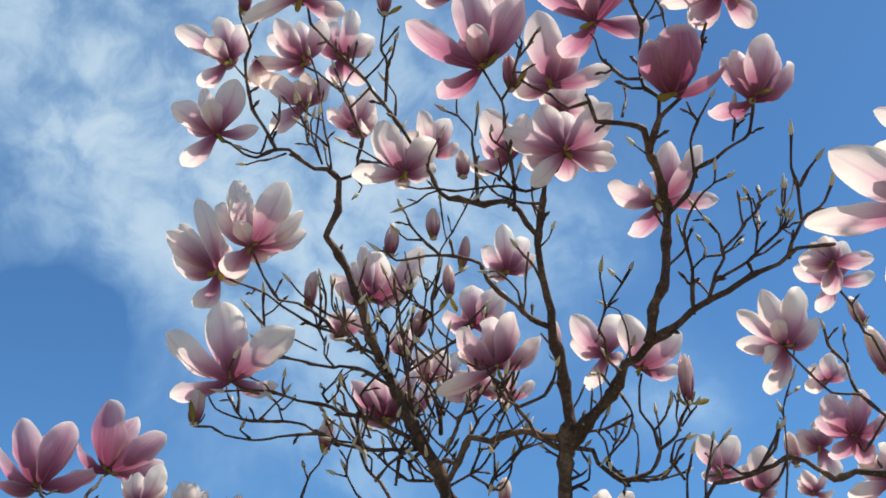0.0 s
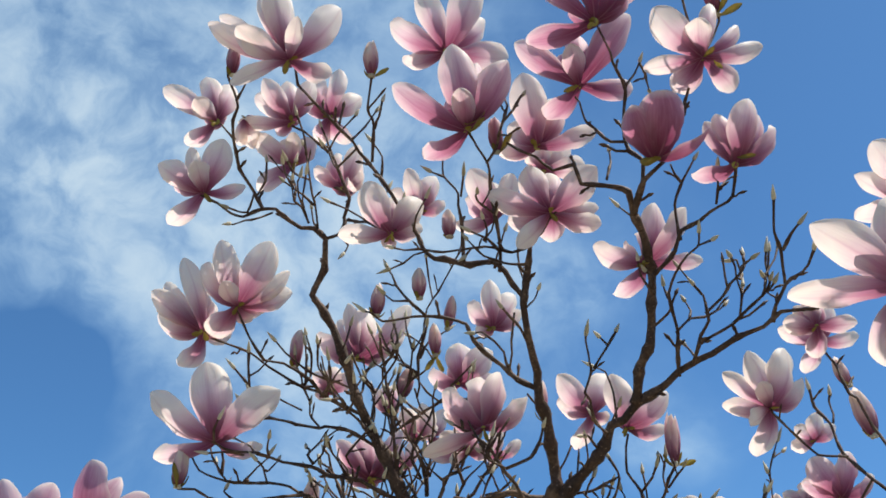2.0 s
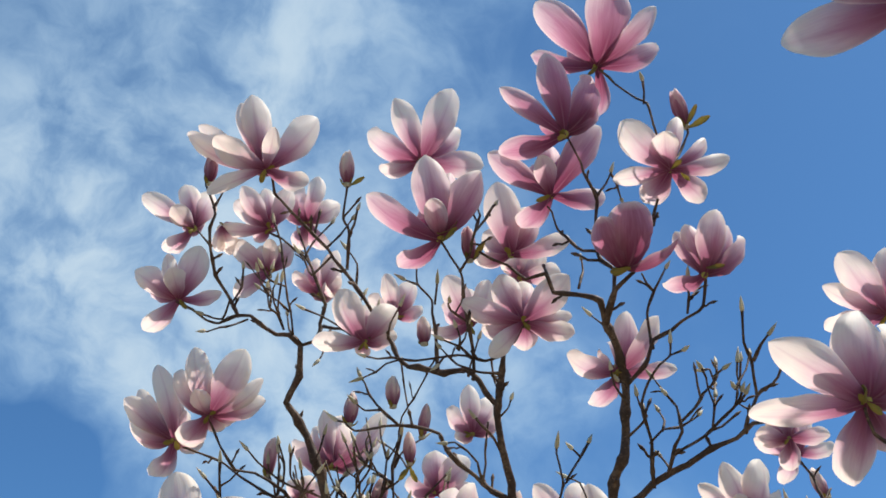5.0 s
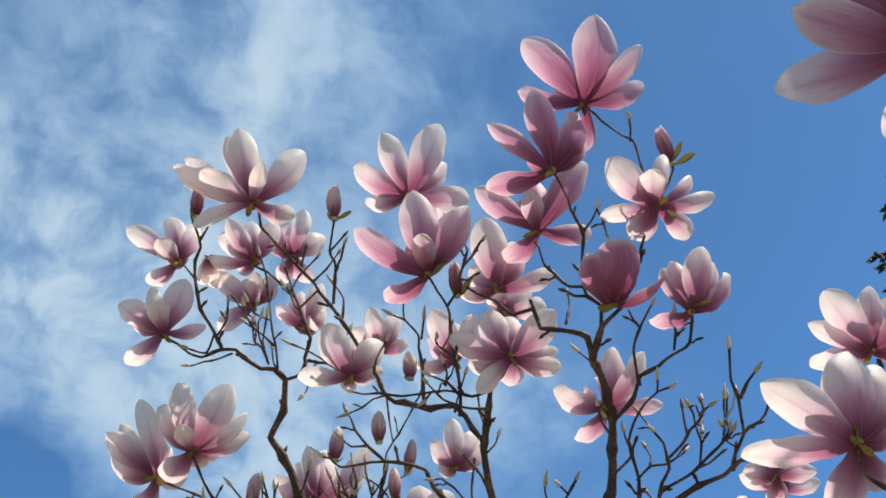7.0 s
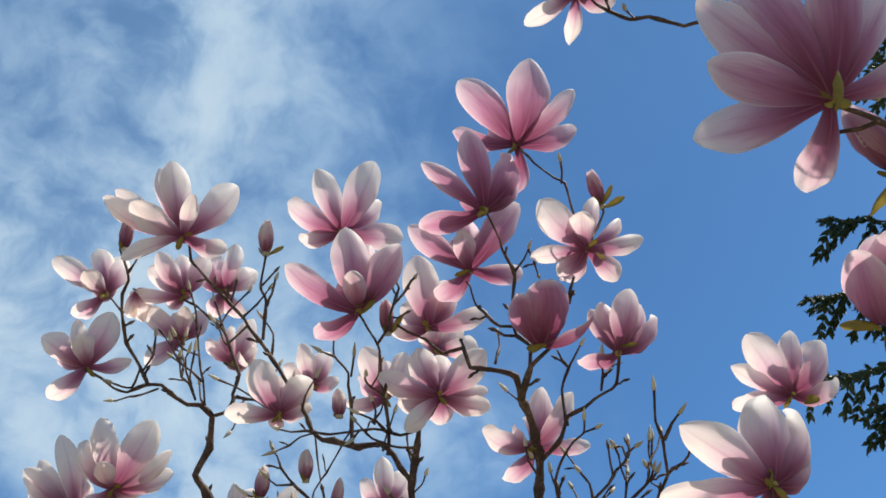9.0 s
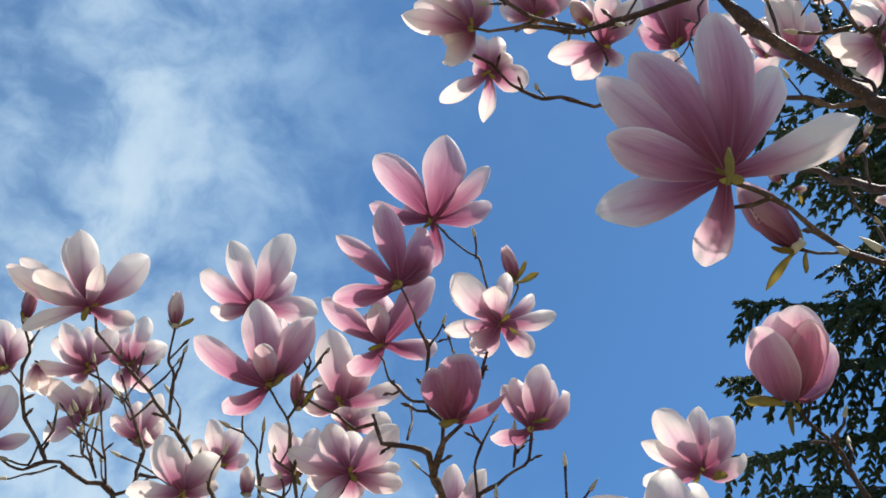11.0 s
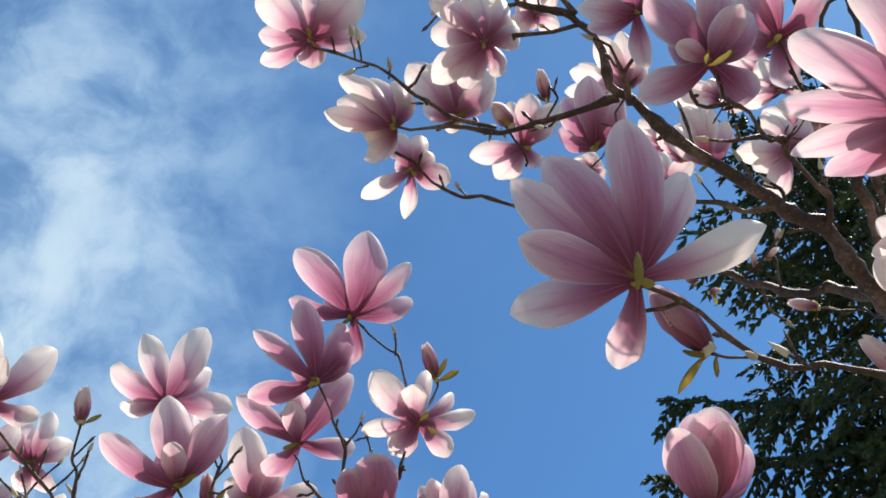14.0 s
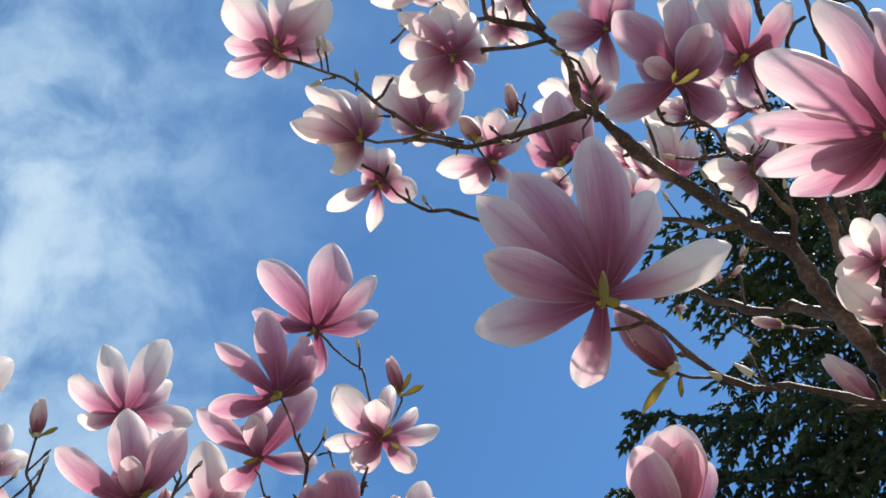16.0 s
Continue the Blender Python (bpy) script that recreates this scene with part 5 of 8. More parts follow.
branch('twig', magnolia, [(-0.086, -0.1386, 2.0424, 0.0018), (-0.0807, -0.1248, 2.0737, 0.0015), (-0.0964, -0.1122, 2.1066, 0.0014)], True)
branch('twig', magnolia, [(-0.1128, -0.0843, 2.0183, 0.0019), (-0.1078, -0.0746, 2.0351, 0.0016), (-0.0963, -0.0669, 2.0573, 0.0014)], True)
branch('twig', magnolia, [(-0.0165, -0.1014, 1.9456, 0.0019), (-0.0238, -0.1093, 1.9509, 0.0015), (-0.015, -0.1211, 1.9659, 0.0014)], True)
branch('twig', magnolia, [(-0.1647, -0.1579, 2.1575, 0.0019), (-0.1667, -0.1678, 2.1664, 0.0016), (-0.1796, -0.1764, 2.1707, 0.0014)], True)
branch('twig', magnolia, [(-0.1398, -0.1303, 2.0524, 0.0019), (-0.1507, -0.1433, 2.0745, 0.0015), (-0.1616, -0.1583, 2.1001, 0.0014)], True)
branch('twig', magnolia, [(-0.0999, -0.1774, 2.2045, 0.0019), (-0.0872, -0.1772, 2.2304, 0.0016), (-0.0605, -0.1752, 2.2519, 0.0014)], True)
branch('twig', magnolia, [(0.1458, -0.1511, 1.9926, 0.0018), (0.1491, -0.182, 1.9956, 0.0015), (0.1534, -0.2153, 2.0041, 0.0014)], True)
branch('twig', magnolia, [(0.2357, -0.182, 2.0101, 0.0018), (0.2411, -0.2127, 2.0164, 0.0015), (0.244, -0.2418, 2.0191, 0.0014)], True)
branch('twig', magnolia, [(0.2102, -0.208, 2.0192, 0.0018), (0.2209, -0.2047, 2.0387, 0.0015), (0.2231, -0.1962, 2.05, 0.0013)], True)
branch('twig', magnolia, [(0.1451, -0.261, 2.0494, 0.0017), (0.143, -0.2941, 2.0544, 0.0014), (0.15, -0.3316, 2.0642, 0.0013)], True)
branch('twig', magnolia, [(0.1113, -0.1533, 1.9681, 0.0018), (0.1017, -0.149, 1.9864, 0.0015), (0.1114, -0.1452, 1.9972, 0.0013)], True)
branch('twig', magnolia, [(0.1419, -0.2566, 2.0446, 0.0017), (0.1422, -0.2424, 2.0661, 0.0014), (0.1335, -0.2295, 2.0938, 0.0013)], True)
branch('twig', magnolia, [(0.1624, -0.1402, 1.9448, 0.0018), (0.1843, -0.1693, 1.9437, 0.0015), (0.2014, -0.1973, 1.9407, 0.0014)], True)
branch('twig', magnolia, [(0.0967, -0.1579, 1.9496, 0.0018), (0.0734, -0.1475, 1.9724, 0.0015), (0.0524, -0.1381, 1.9952, 0.0013)], True)
branch('twig', magnolia, [(0.1179, -0.2114, 1.99, 0.0018), (0.1219, -0.218, 2.0012, 0.0015), (0.1286, -0.2249, 2.0115, 0.0013)], True)
branch('twig', magnolia, [(0.2328, -0.1806, 2.004, 0.0018), (0.2315, -0.1742, 2.0276, 0.0015), (0.2395, -0.1736, 2.0591, 0.0014)], True)
branch('twig', magnolia, [(0.1134, -0.2229, 2.0118, 0.0018), (0.1174, -0.2522, 2.0251, 0.0014), (0.1122, -0.2821, 2.0424, 0.0013)], True)
branch('twig', magnolia, [(0.1723, -0.1588, 1.9516, 0.0018), (0.1771, -0.1519, 1.9801, 0.0015), (0.1767, -0.1482, 2.0195, 0.0013)], True)
branch('twig', magnolia, [(0.1354, -0.2477, 2.0349, 0.0017), (0.1172, -0.2754, 2.0429, 0.0014), (0.1043, -0.2984, 2.0371, 0.0013)], True)
branch('twig', magnolia, [(0.2066, -0.1737, 1.9857, 0.0018), (0.2057, -0.1758, 2.0152, 0.0015), (0.2039, -0.1744, 2.0345, 0.0013)], True)
branch('twig', magnolia, [(-0.2418, -0.1598, 2.107, 0.0019), (-0.252, -0.1487, 2.1255, 0.0015), (-0.2597, -0.1408, 2.1514, 0.0014)], True)
branch('twig', magnolia, [(-0.246, -0.165, 2.0505, 0.0018), (-0.2354, -0.1529, 2.07, 0.0015), (-0.2339, -0.1443, 2.095, 0.0014)], True)
branch('twig', magnolia, [(-0.2168, -0.1174, 2.0131, 0.0019), (-0.2305, -0.1169, 2.0313, 0.0015), (-0.2525, -0.1164, 2.046, 0.0014)], True)
branch('twig', magnolia, [(-0.3053, -0.174, 2.0566, 0.0018), (-0.3291, -0.1753, 2.0631, 0.0015), (-0.3557, -0.1826, 2.0816, 0.0014)], True)
branch('twig', magnolia, [(-0.2039, -0.1557, 2.1357, 0.0019), (-0.2111, -0.1705, 2.145, 0.0016), (-0.2271, -0.1795, 2.1393, 0.0014)], True)
branch('twig', magnolia, [(-0.3431, -0.1419, 2.0335, 0.0019), (-0.3244, -0.1424, 2.0545, 0.0015), (-0.3102, -0.1438, 2.0746, 0.0014)], True)
branch('twig', magnolia, [(-0.212, -0.1748, 2.0531, 0.0018), (-0.2163, -0.2046, 2.0498, 0.0015), (-0.2201, -0.2386, 2.0567, 0.0013)], True)
branch('twig', magnolia, [(-0.3754, -0.2078, 2.0637, 0.0018), (-0.374, -0.2263, 2.0757, 0.0015), (-0.3651, -0.2423, 2.0857, 0.0013)], True)
branch('twig', magnolia, [(-0.374, -0.1416, 2.0426, 0.0019), (-0.3751, -0.1384, 2.069, 0.0016), (-0.382, -0.1344, 2.0893, 0.0014)], True)
branch('twig', magnolia, [(-0.2401, -0.126, 2.006, 0.0019), (-0.2334, -0.1489, 2.0031, 0.0015), (-0.2262, -0.175, 2.0093, 0.0014)], True)
branch('twig', magnolia, [(-0.338, -0.1853, 2.0555, 0.0018), (-0.3605, -0.1941, 2.0572, 0.0015), (-0.3857, -0.2012, 2.0523, 0.0014)], True)
branch('twig', magnolia, [(-0.2419, -0.1672, 2.149, 0.0019), (-0.2183, -0.1999, 2.1622, 0.0016), (-0.2016, -0.2326, 2.1723, 0.0014)], True)
branch('twig', magnolia, [(-0.263, -0.1802, 2.1642, 0.0019), (-0.2636, -0.1824, 2.1954, 0.0016), (-0.2666, -0.1848, 2.225, 0.0014)], True)
branch('twig', magnolia, [(-0.374, -0.1416, 2.0426, 0.0019), (-0.3938, -0.1298, 2.0734, 0.0016), (-0.4031, -0.1152, 2.1023, 0.0014)], True)
branch('twig', magnolia, [(-0.2251, -0.1112, 2.0615, 0.0019), (-0.2421, -0.0999, 2.0737, 0.0016), (-0.2467, -0.0885, 2.0891, 0.0014)], True)
branch('twig', magnolia, [(-0.2136, -0.1158, 2.012, 0.0019), (-0.2046, -0.0969, 2.0328, 0.0015), (-0.2036, -0.0797, 2.0559, 0.0014)], True)
branch('twig', magnolia, [(-0.2458, -0.1587, 2.0216, 0.0018), (-0.2505, -0.1474, 2.0244, 0.0015), (-0.2573, -0.1442, 2.0485, 0.0014)], True)
branch('twig', magnolia, [(-0.3111, -0.1647, 2.0415, 0.0018), (-0.3108, -0.1412, 2.0492, 0.0015), (-0.3009, -0.1219, 2.0719, 0.0014)], True)
branch('twig', magnolia, [(-0.2283, -0.3696, 2.4344, 0.0019), (-0.2169, -0.3661, 2.4678, 0.0015), (-0.1932, -0.3646, 2.504, 0.0014)], True)
branch('twig', magnolia, [(-0.2802, -0.3337, 2.3925, 0.0019), (-0.2801, -0.3291, 2.4184, 0.0015), (-0.2806, -0.3278, 2.4481, 0.0014)], True)
branch('twig', magnolia, [(-0.2266, -0.2951, 2.4712, 0.002), (-0.2419, -0.2928, 2.5064, 0.0016), (-0.2531, -0.2915, 2.5427, 0.0014)], True)
branch('twig', magnolia, [(-0.2669, -0.3206, 2.4645, 0.0019), (-0.2719, -0.3302, 2.4933, 0.0016), (-0.2835, -0.3427, 2.5233, 0.0014)], True)
branch('twig', magnolia, [(-0.1955, -0.3958, 2.4314, 0.0018), (-0.1812, -0.3854, 2.4627, 0.0015), (-0.1627, -0.3798, 2.4991, 0.0013)], True)
branch('twig', magnolia, [(-0.2488, -0.2731, 2.3688, 0.0019), (-0.2555, -0.2659, 2.3825, 0.0016), (-0.2615, -0.2674, 2.4085, 0.0014)], True)
branch('twig', magnolia, [(-0.2795, -0.3418, 2.393, 0.0019), (-0.2806, -0.3738, 2.3875, 0.0015), (-0.2842, -0.4081, 2.384, 0.0014)], True)
branch('twig', magnolia, [(-0.153, -0.3691, 2.3884, 0.0018), (-0.1522, -0.3807, 2.4152, 0.0015), (-0.1677, -0.3897, 2.4366, 0.0013)], True)
branch('twig', magnolia, [(-0.2554, -0.2894, 2.3966, 0.0019), (-0.268, -0.3072, 2.4016, 0.0016), (-0.2955, -0.3306, 2.41, 0.0014)], True)
branch('twig', magnolia, [(-0.1746, -0.298, 2.3624, 0.0019), (-0.2022, -0.3202, 2.3667, 0.0015), (-0.2274, -0.3402, 2.3672, 0.0014)], True)
branch('twig', magnolia, [(-0.2603, -0.3072, 2.4289, 0.0019), (-0.2782, -0.3372, 2.4221, 0.0016), (-0.287, -0.3693, 2.4193, 0.0014)], True)
branch('twig', magnolia, [(-0.2684, -0.2962, 2.3884, 0.0019), (-0.2724, -0.3157, 2.3945, 0.0016), (-0.2699, -0.3419, 2.4105, 0.0014)], True)
branch('twig', magnolia, [(0.0002, -0.3475, 2.2544, 0.0017), (0.0086, -0.3496, 2.2824, 0.0014), (0.0158, -0.3533, 2.312, 0.0013)], True)
branch('twig', magnolia, [(-0.085, -0.3843, 2.2593, 0.0017), (-0.1062, -0.3816, 2.2526, 0.0014), (-0.1385, -0.3737, 2.2362, 0.0012)], True)
branch('twig', magnolia, [(0.0005, -0.4065, 2.3001, 0.0017), (-0.022, -0.4344, 2.2999, 0.0014), (-0.0263, -0.4614, 2.2962, 0.0013)], True)
branch('twig', magnolia, [(0.0005, -0.4065, 2.3001, 0.0017), (0.0051, -0.4063, 2.3196, 0.0014), (0.0107, -0.4016, 2.3324, 0.0013)], True)
branch('twig', magnolia, [(-0.1481, -0.3404, 2.3179, 0.0018), (-0.154, -0.3403, 2.3532, 0.0015), (-0.1441, -0.3416, 2.3907, 0.0013)], True)
branch('twig', magnolia, [(-0.1084, -0.3385, 2.3182, 0.0018), (-0.1049, -0.353, 2.3341, 0.0015), (-0.0909, -0.3705, 2.3536, 0.0013)], True)
branch('twig', magnolia, [(-0.1286, -0.3409, 2.3295, 0.0018), (-0.135, -0.3446, 2.3214, 0.0015), (-0.1501, -0.3566, 2.3243, 0.0013)], True)
branch('twig', magnolia, [(-0.0159, -0.3833, 2.2748, 0.0017), (-0.005, -0.3949, 2.284, 0.0014), (-0.0006, -0.4104, 2.299, 0.0013)], True)
branch('twig', magnolia, [(0.0405, -0.3498, 2.2247, 0.0017), (0.0351, -0.3472, 2.2546, 0.0014), (0.0331, -0.3487, 2.2893, 0.0013)], True)
branch('twig', magnolia, [(-0.0125, -0.3809, 2.2738, 0.0017), (-0.0116, -0.3971, 2.2818, 0.0014), (-0.0178, -0.4138, 2.2907, 0.0013)], True)
branch('twig', magnolia, [(-0.0156, -0.3746, 2.2699, 0.0017), (-0.0313, -0.3861, 2.2594, 0.0014), (-0.0407, -0.3942, 2.2428, 0.0013)], True)
branch('twig', magnolia, [(-0.1286, -0.3409, 2.3295, 0.0018), (-0.1248, -0.3499, 2.343, 0.0015), (-0.1225, -0.3587, 2.3559, 0.0013)], True)
branch('twig', magnolia, [(0.2885, -0.4456, 2.1571, 0.0016), (0.2715, -0.4792, 2.1621, 0.0013), (0.2582, -0.5159, 2.1688, 0.0012)], True)
branch('twig', magnolia, [(0.3162, -0.4784, 2.1346, 0.0016), (0.3108, -0.4815, 2.1393, 0.0013), (0.3128, -0.4909, 2.1489, 0.0012)], True)
branch('twig', magnolia, [(0.3112, -0.3949, 2.2153, 0.0017), (0.3039, -0.4032, 2.2268, 0.0014), (0.2956, -0.4059, 2.23, 0.0013)], True)
branch('twig', magnolia, [(0.3008, -0.4909, 2.1537, 0.0016), (0.3225, -0.4821, 2.1848, 0.0013), (0.3357, -0.4695, 2.2148, 0.0012)], True)
branch('twig', magnolia, [(0.3125, -0.4777, 2.1574, 0.0016), (0.3111, -0.4793, 2.18, 0.0013), (0.3149, -0.4806, 2.1982, 0.0012)], True)
branch('twig', magnolia, [(0.2355, -0.3916, 2.1514, 0.0017), (0.2391, -0.384, 2.1708, 0.0014), (0.239, -0.3751, 2.1895, 0.0012)], True)
branch('twig', magnolia, [(0.249, -0.4159, 2.1753, 0.0017), (0.2407, -0.4078, 2.198, 0.0014), (0.2312, -0.4009, 2.2226, 0.0012)], True)
branch('twig', magnolia, [(0.3021, -0.4223, 2.2103, 0.0017), (0.2954, -0.4466, 2.1983, 0.0014), (0.298, -0.477, 2.1902, 0.0013)], True)
branch('twig', magnolia, [(0.3077, -0.4705, 2.1536, 0.0016), (0.3196, -0.4632, 2.1737, 0.0013), (0.325, -0.4639, 2.2098, 0.0012)], True)
branch('twig', magnolia, [(0.2014, -0.3765, 2.2062, 0.0017), (0.1963, -0.4008, 2.2114, 0.0014), (0.1821, -0.4176, 2.2081, 0.0013)], True)
flower(magnolia, (-0.395, -0.363, 2.494), (-0.26, 0.59, 0.76), 0.5, [(13, 56, 0.098, 0.033, 0.13), (65, 38, 0.091, 0.032, 0.13), (-67, 44, 0.096, 0.029, 0.13), (112, 36, 0.084, 0.040, 0.13), (33, 91, 0.045, 0.031, 0.09), (352, 9, 0.060, 0.031, 0.14), (205, 13, 0.056, 0.031, 0.14)])
flower(magnolia, (-0.411, -0.313, 2.404), (-0.23, 0.58, 0.78), 0.55, [(9, 52, 0.089, 0.039, 0.13), (57, 39, 0.084, 0.025, 0.13), (100, 67, 0.084, 0.043, 0.13), (63, 93, 0.050, 0.033, 0.09), (170, 59, 0.074, 0.023, 0.13), (-64, 60, 0.093, 0.032, 0.13), (-24, 34, 0.082, 0.027, 0.13), (101, 13, 0.063, 0.030, 0.14), (63, 18, 0.061, 0.030, 0.14)])
flower(magnolia, (-0.292, -0.327, 2.524), (-0.21, 0.52, 0.83), 0.52, [(-24, 65, 0.087, 0.024, 0.13), (7, 41, 0.085, 0.032, 0.13), (38, 53, 0.082, 0.034, 0.13), (110, 54, 0.077, 0.033, 0.13), (-76, 51, 0.049, 0.024, 0.13), (72, 31, 0.081, 0.032, 0.13), (41, 13, 0.055, 0.029, 0.14), (239, 16, 0.051, 0.029, 0.14)])
flower(magnolia, (-0.239, -0.291, 2.565), (0.25, 0.47, 0.85), 0.52, [(115, 52, 0.078, 0.032, 0.13), (-176, 28, 0.071, 0.036, 0.13), (62, 45, 0.077, 0.048, 0.13), (38, 53, 0.079, 0.048, 0.13), (-76, 62, 0.071, 0.039, 0.13), (-37, 69, 0.072, 0.030, 0.13), (345, 15, 0.050, 0.027, 0.14), (130, 18, 0.048, 0.027, 0.14)])
flower(magnolia, (-0.291, -0.287, 2.474), (-0.10, 0.53, 0.84), 0.55, [(20, 61, 0.079, 0.038, 0.13), (84, 91, 0.051, 0.024, 0.09), (145, 34, 0.068, 0.036, 0.13), (-48, 79, 0.076, 0.031, 0.09), (21, 26, 0.068, 0.032, 0.13), (134, 16, 0.055, 0.026, 0.14), (122, 11, 0.055, 0.026, 0.14)])
flower(magnolia, (-0.224, -0.198, 2.495), (0.03, 0.47, 0.88), 0.47, [(13, 47, 0.077, 0.029, 0.1), (57, 24, 0.087, 0.033, 0.14), (117, 47, 0.08, 0.031, 0.15), (173, 36, 0.053, 0.036, 0.16), (156, 116, 0.024, 0.027, -0.04), (223, 28, 0.063, 0.035, 0.14), (273, 27, 0.067, 0.035, 0.14), (323, 22, 0.073, 0.035, 0.14), (148, 29, 0.067, 0.03, 0.14), (274, 29, 0.056, 0.03, 0.14)])
flower(magnolia, (-0.360, -0.323, 2.531), (0.16, 0.92, 0.37), 0.32, [(-91, 59, 0.048, 0.032, 0.13), (-147, 18, 0.025, 0.018, 0.13), (-53, 59, 0.047, 0.028, 0.13), (0, 9, 0.036, 0.017, 0.14), (68, 16, 0.031, 0.017, 0.14)])
flower(magnolia, (-0.345, -0.300, 2.226), (-0.00, 0.49, 0.87), 0.42, [(69, 54, 0.096, 0.038, 0.13), (122, 57, 0.099, 0.046, 0.13), (161, 52, 0.089, 0.028, 0.13), (-169, 52, 0.088, 0.037, 0.13), (17, 42, 0.101, 0.045, 0.13), (-54, 67, 0.095, 0.039, 0.13), (-137, 49, 0.062, 0.030, 0.13), (-101, 65, 0.043, 0.027, 0.13), (36, 35, 0.096, 0.039, 0.13), (109, 18, 0.088, 0.035, 0.13), (68, 89, 0.042, 0.027, 0.09), (24, 18, 0.067, 0.035, 0.14), (285, 13, 0.066, 0.035, 0.14)])
flower(magnolia, (-0.404, -0.237, 2.220), (-0.35, 0.57, 0.75), 0.4, [(6, 36, 0.114, 0.035, 0.13), (58, 57, 0.111, 0.031, 0.13), (114, 29, 0.066, 0.042, 0.13), (-41, 29, 0.116, 0.043, 0.13), (-95, 54, 0.113, 0.035, 0.13), (13, 18, 0.106, 0.033, 0.13), (68, 21, 0.104, 0.031, 0.13), (24, 31, 0.110, 0.030, 0.13), (-170, 61, 0.056, 0.036, 0.13), (273, 9, 0.073, 0.039, 0.14), (351, 11, 0.070, 0.039, 0.14)])
flower(magnolia, (-0.374, -0.206, 2.071), (-0.16, 0.64, 0.75), 0.5, [(19, 59, 0.118, 0.043, 0.13), (72, 55, 0.110, 0.056, 0.13), (138, 72, 0.108, 0.052, 0.09), (-41, 57, 0.126, 0.033, 0.13), (-152, 55, 0.095, 0.031, 0.13), (142, 26, 0.080, 0.045, 0.13), (94, 13, 0.080, 0.039, 0.14), (14, 12, 0.081, 0.039, 0.14)])
# tone 1.2 paints the shade on these two flowers into the flush
flower(magnolia, (-0.679, -0.029, 1.978), (-0.14, 0.41, 0.90), 1.2, [(48, 40, 0.107, 0.050, 0.13), (113, 50, 0.102, 0.051, 0.13), (-22, 42, 0.116, 0.047, 0.13), (-176, 65, 0.090, 0.041, 0.13), (-45, 56, 0.116, 0.047, 0.13), (-27, 5, 0.095, 0.060, 0.13), (149, 11, 0.077, 0.037, 0.14), (37, 14, 0.075, 0.037, 0.14)])
flower(magnolia, (-0.588, -0.004, 2.007), (0.27, 0.48, 0.83), 1.2, [(97, 49, 0.108, 0.069, 0.13), (125, 24, 0.095, 0.040, 0.13), (-177, 41, 0.099, 0.047, 0.13), (-120, 43, 0.093, 0.042, 0.13), (17, 60, 0.101, 0.040, 0.13), (35, 16, 0.080, 0.055, 0.13), (334, 14, 0.072, 0.038, 0.14), (208, 14, 0.068, 0.038, 0.14)])
flower(magnolia, (-0.455, -0.256, 1.885), (-0.01, 0.57, 0.82), 0.52, [(9, 42, 0.055, 0.022, 0.11), (121, 53, 0.054, 0.027, 0.1), (99, 16, 0.04, 0.022, 0.16), (-173, 35, 0.044, 0.027, 0.1), (10, 28, 0.06, 0.019, 0.15), (248, 21, 0.047, 0.024, 0.14), (308, 30, 0.052, 0.024, 0.14), (54, 35, 0.044, 0.024, 0.14), (154, 24, 0.045, 0.024, 0.14), (219, 27, 0.048, 0.02, 0.14), (17, 26, 0.043, 0.02, 0.14)])
flower(magnolia, (-0.411, -0.191, 1.888), (-0.04, 0.46, 0.89), 0.47, [(17, 43, 0.045, 0.021, 0.1), (66, 45, 0.045, 0.026, 0.14), (91, 37, 0.043, 0.025, 0.11), (146, 36, 0.039, 0.023, 0.13), (204, 26, 0.037, 0.018, 0.14), (262, 22, 0.033, 0.018, 0.14), (319, 20, 0.038, 0.018, 0.14), (188, 21, 0.036, 0.015, 0.14), (315, 27, 0.032, 0.015, 0.14)])
flower(magnolia, (-0.368, -0.13, 1.898), (0.03, 0.47, 0.88), 0.42, [(42, 35, 0.035, 0.018, 0.11), (110, 45, 0.036, 0.018, 0.16), (148, 30, 0.032, 0.018, 0.12), (76, 33, 0.031, 0.014, 0.14), (199, 30, 0.026, 0.014, 0.14), (250, 21, 0.031, 0.014, 0.14), (300, 29, 0.029, 0.014, 0.14), (351, 31, 0.028, 0.014, 0.14), (256, 30, 0.03, 0.012, 0.14), (32, 19, 0.03, 0.012, 0.14)])
# raised tone, shade painted into this flower's colour
flower(magnolia, (-0.039, -0.491, 2.376), (-0.15, 0.41, 0.90), 0.95, [(66, 48, 0.116, 0.051, 0.13), (5, 55, 0.118, 0.038, 0.13), (117, 54, 0.112, 0.049, 0.13), (-73, 54, 0.101, 0.038, 0.13), (61, 82, 0.057, 0.030, 0.09), (103, 32, 0.113, 0.028, 0.13), (13, 14, 0.077, 0.040, 0.14), (335, 11, 0.076, 0.040, 0.14)])
flower(magnolia, (-0.063, -0.444, 2.556), (-0.06, 0.41, 0.91), 0.52, [(53, 41, 0.116, 0.040, 0.13), (113, 53, 0.120, 0.050, 0.13), (1, 46, 0.115, 0.044, 0.13), (-44, 49, 0.102, 0.030, 0.13), (-170, 66, 0.111, 0.042, 0.13), (165, 35, 0.113, 0.034, 0.13), (318, 18, 0.071, 0.040, 0.14), (280, 16, 0.071, 0.040, 0.14)])
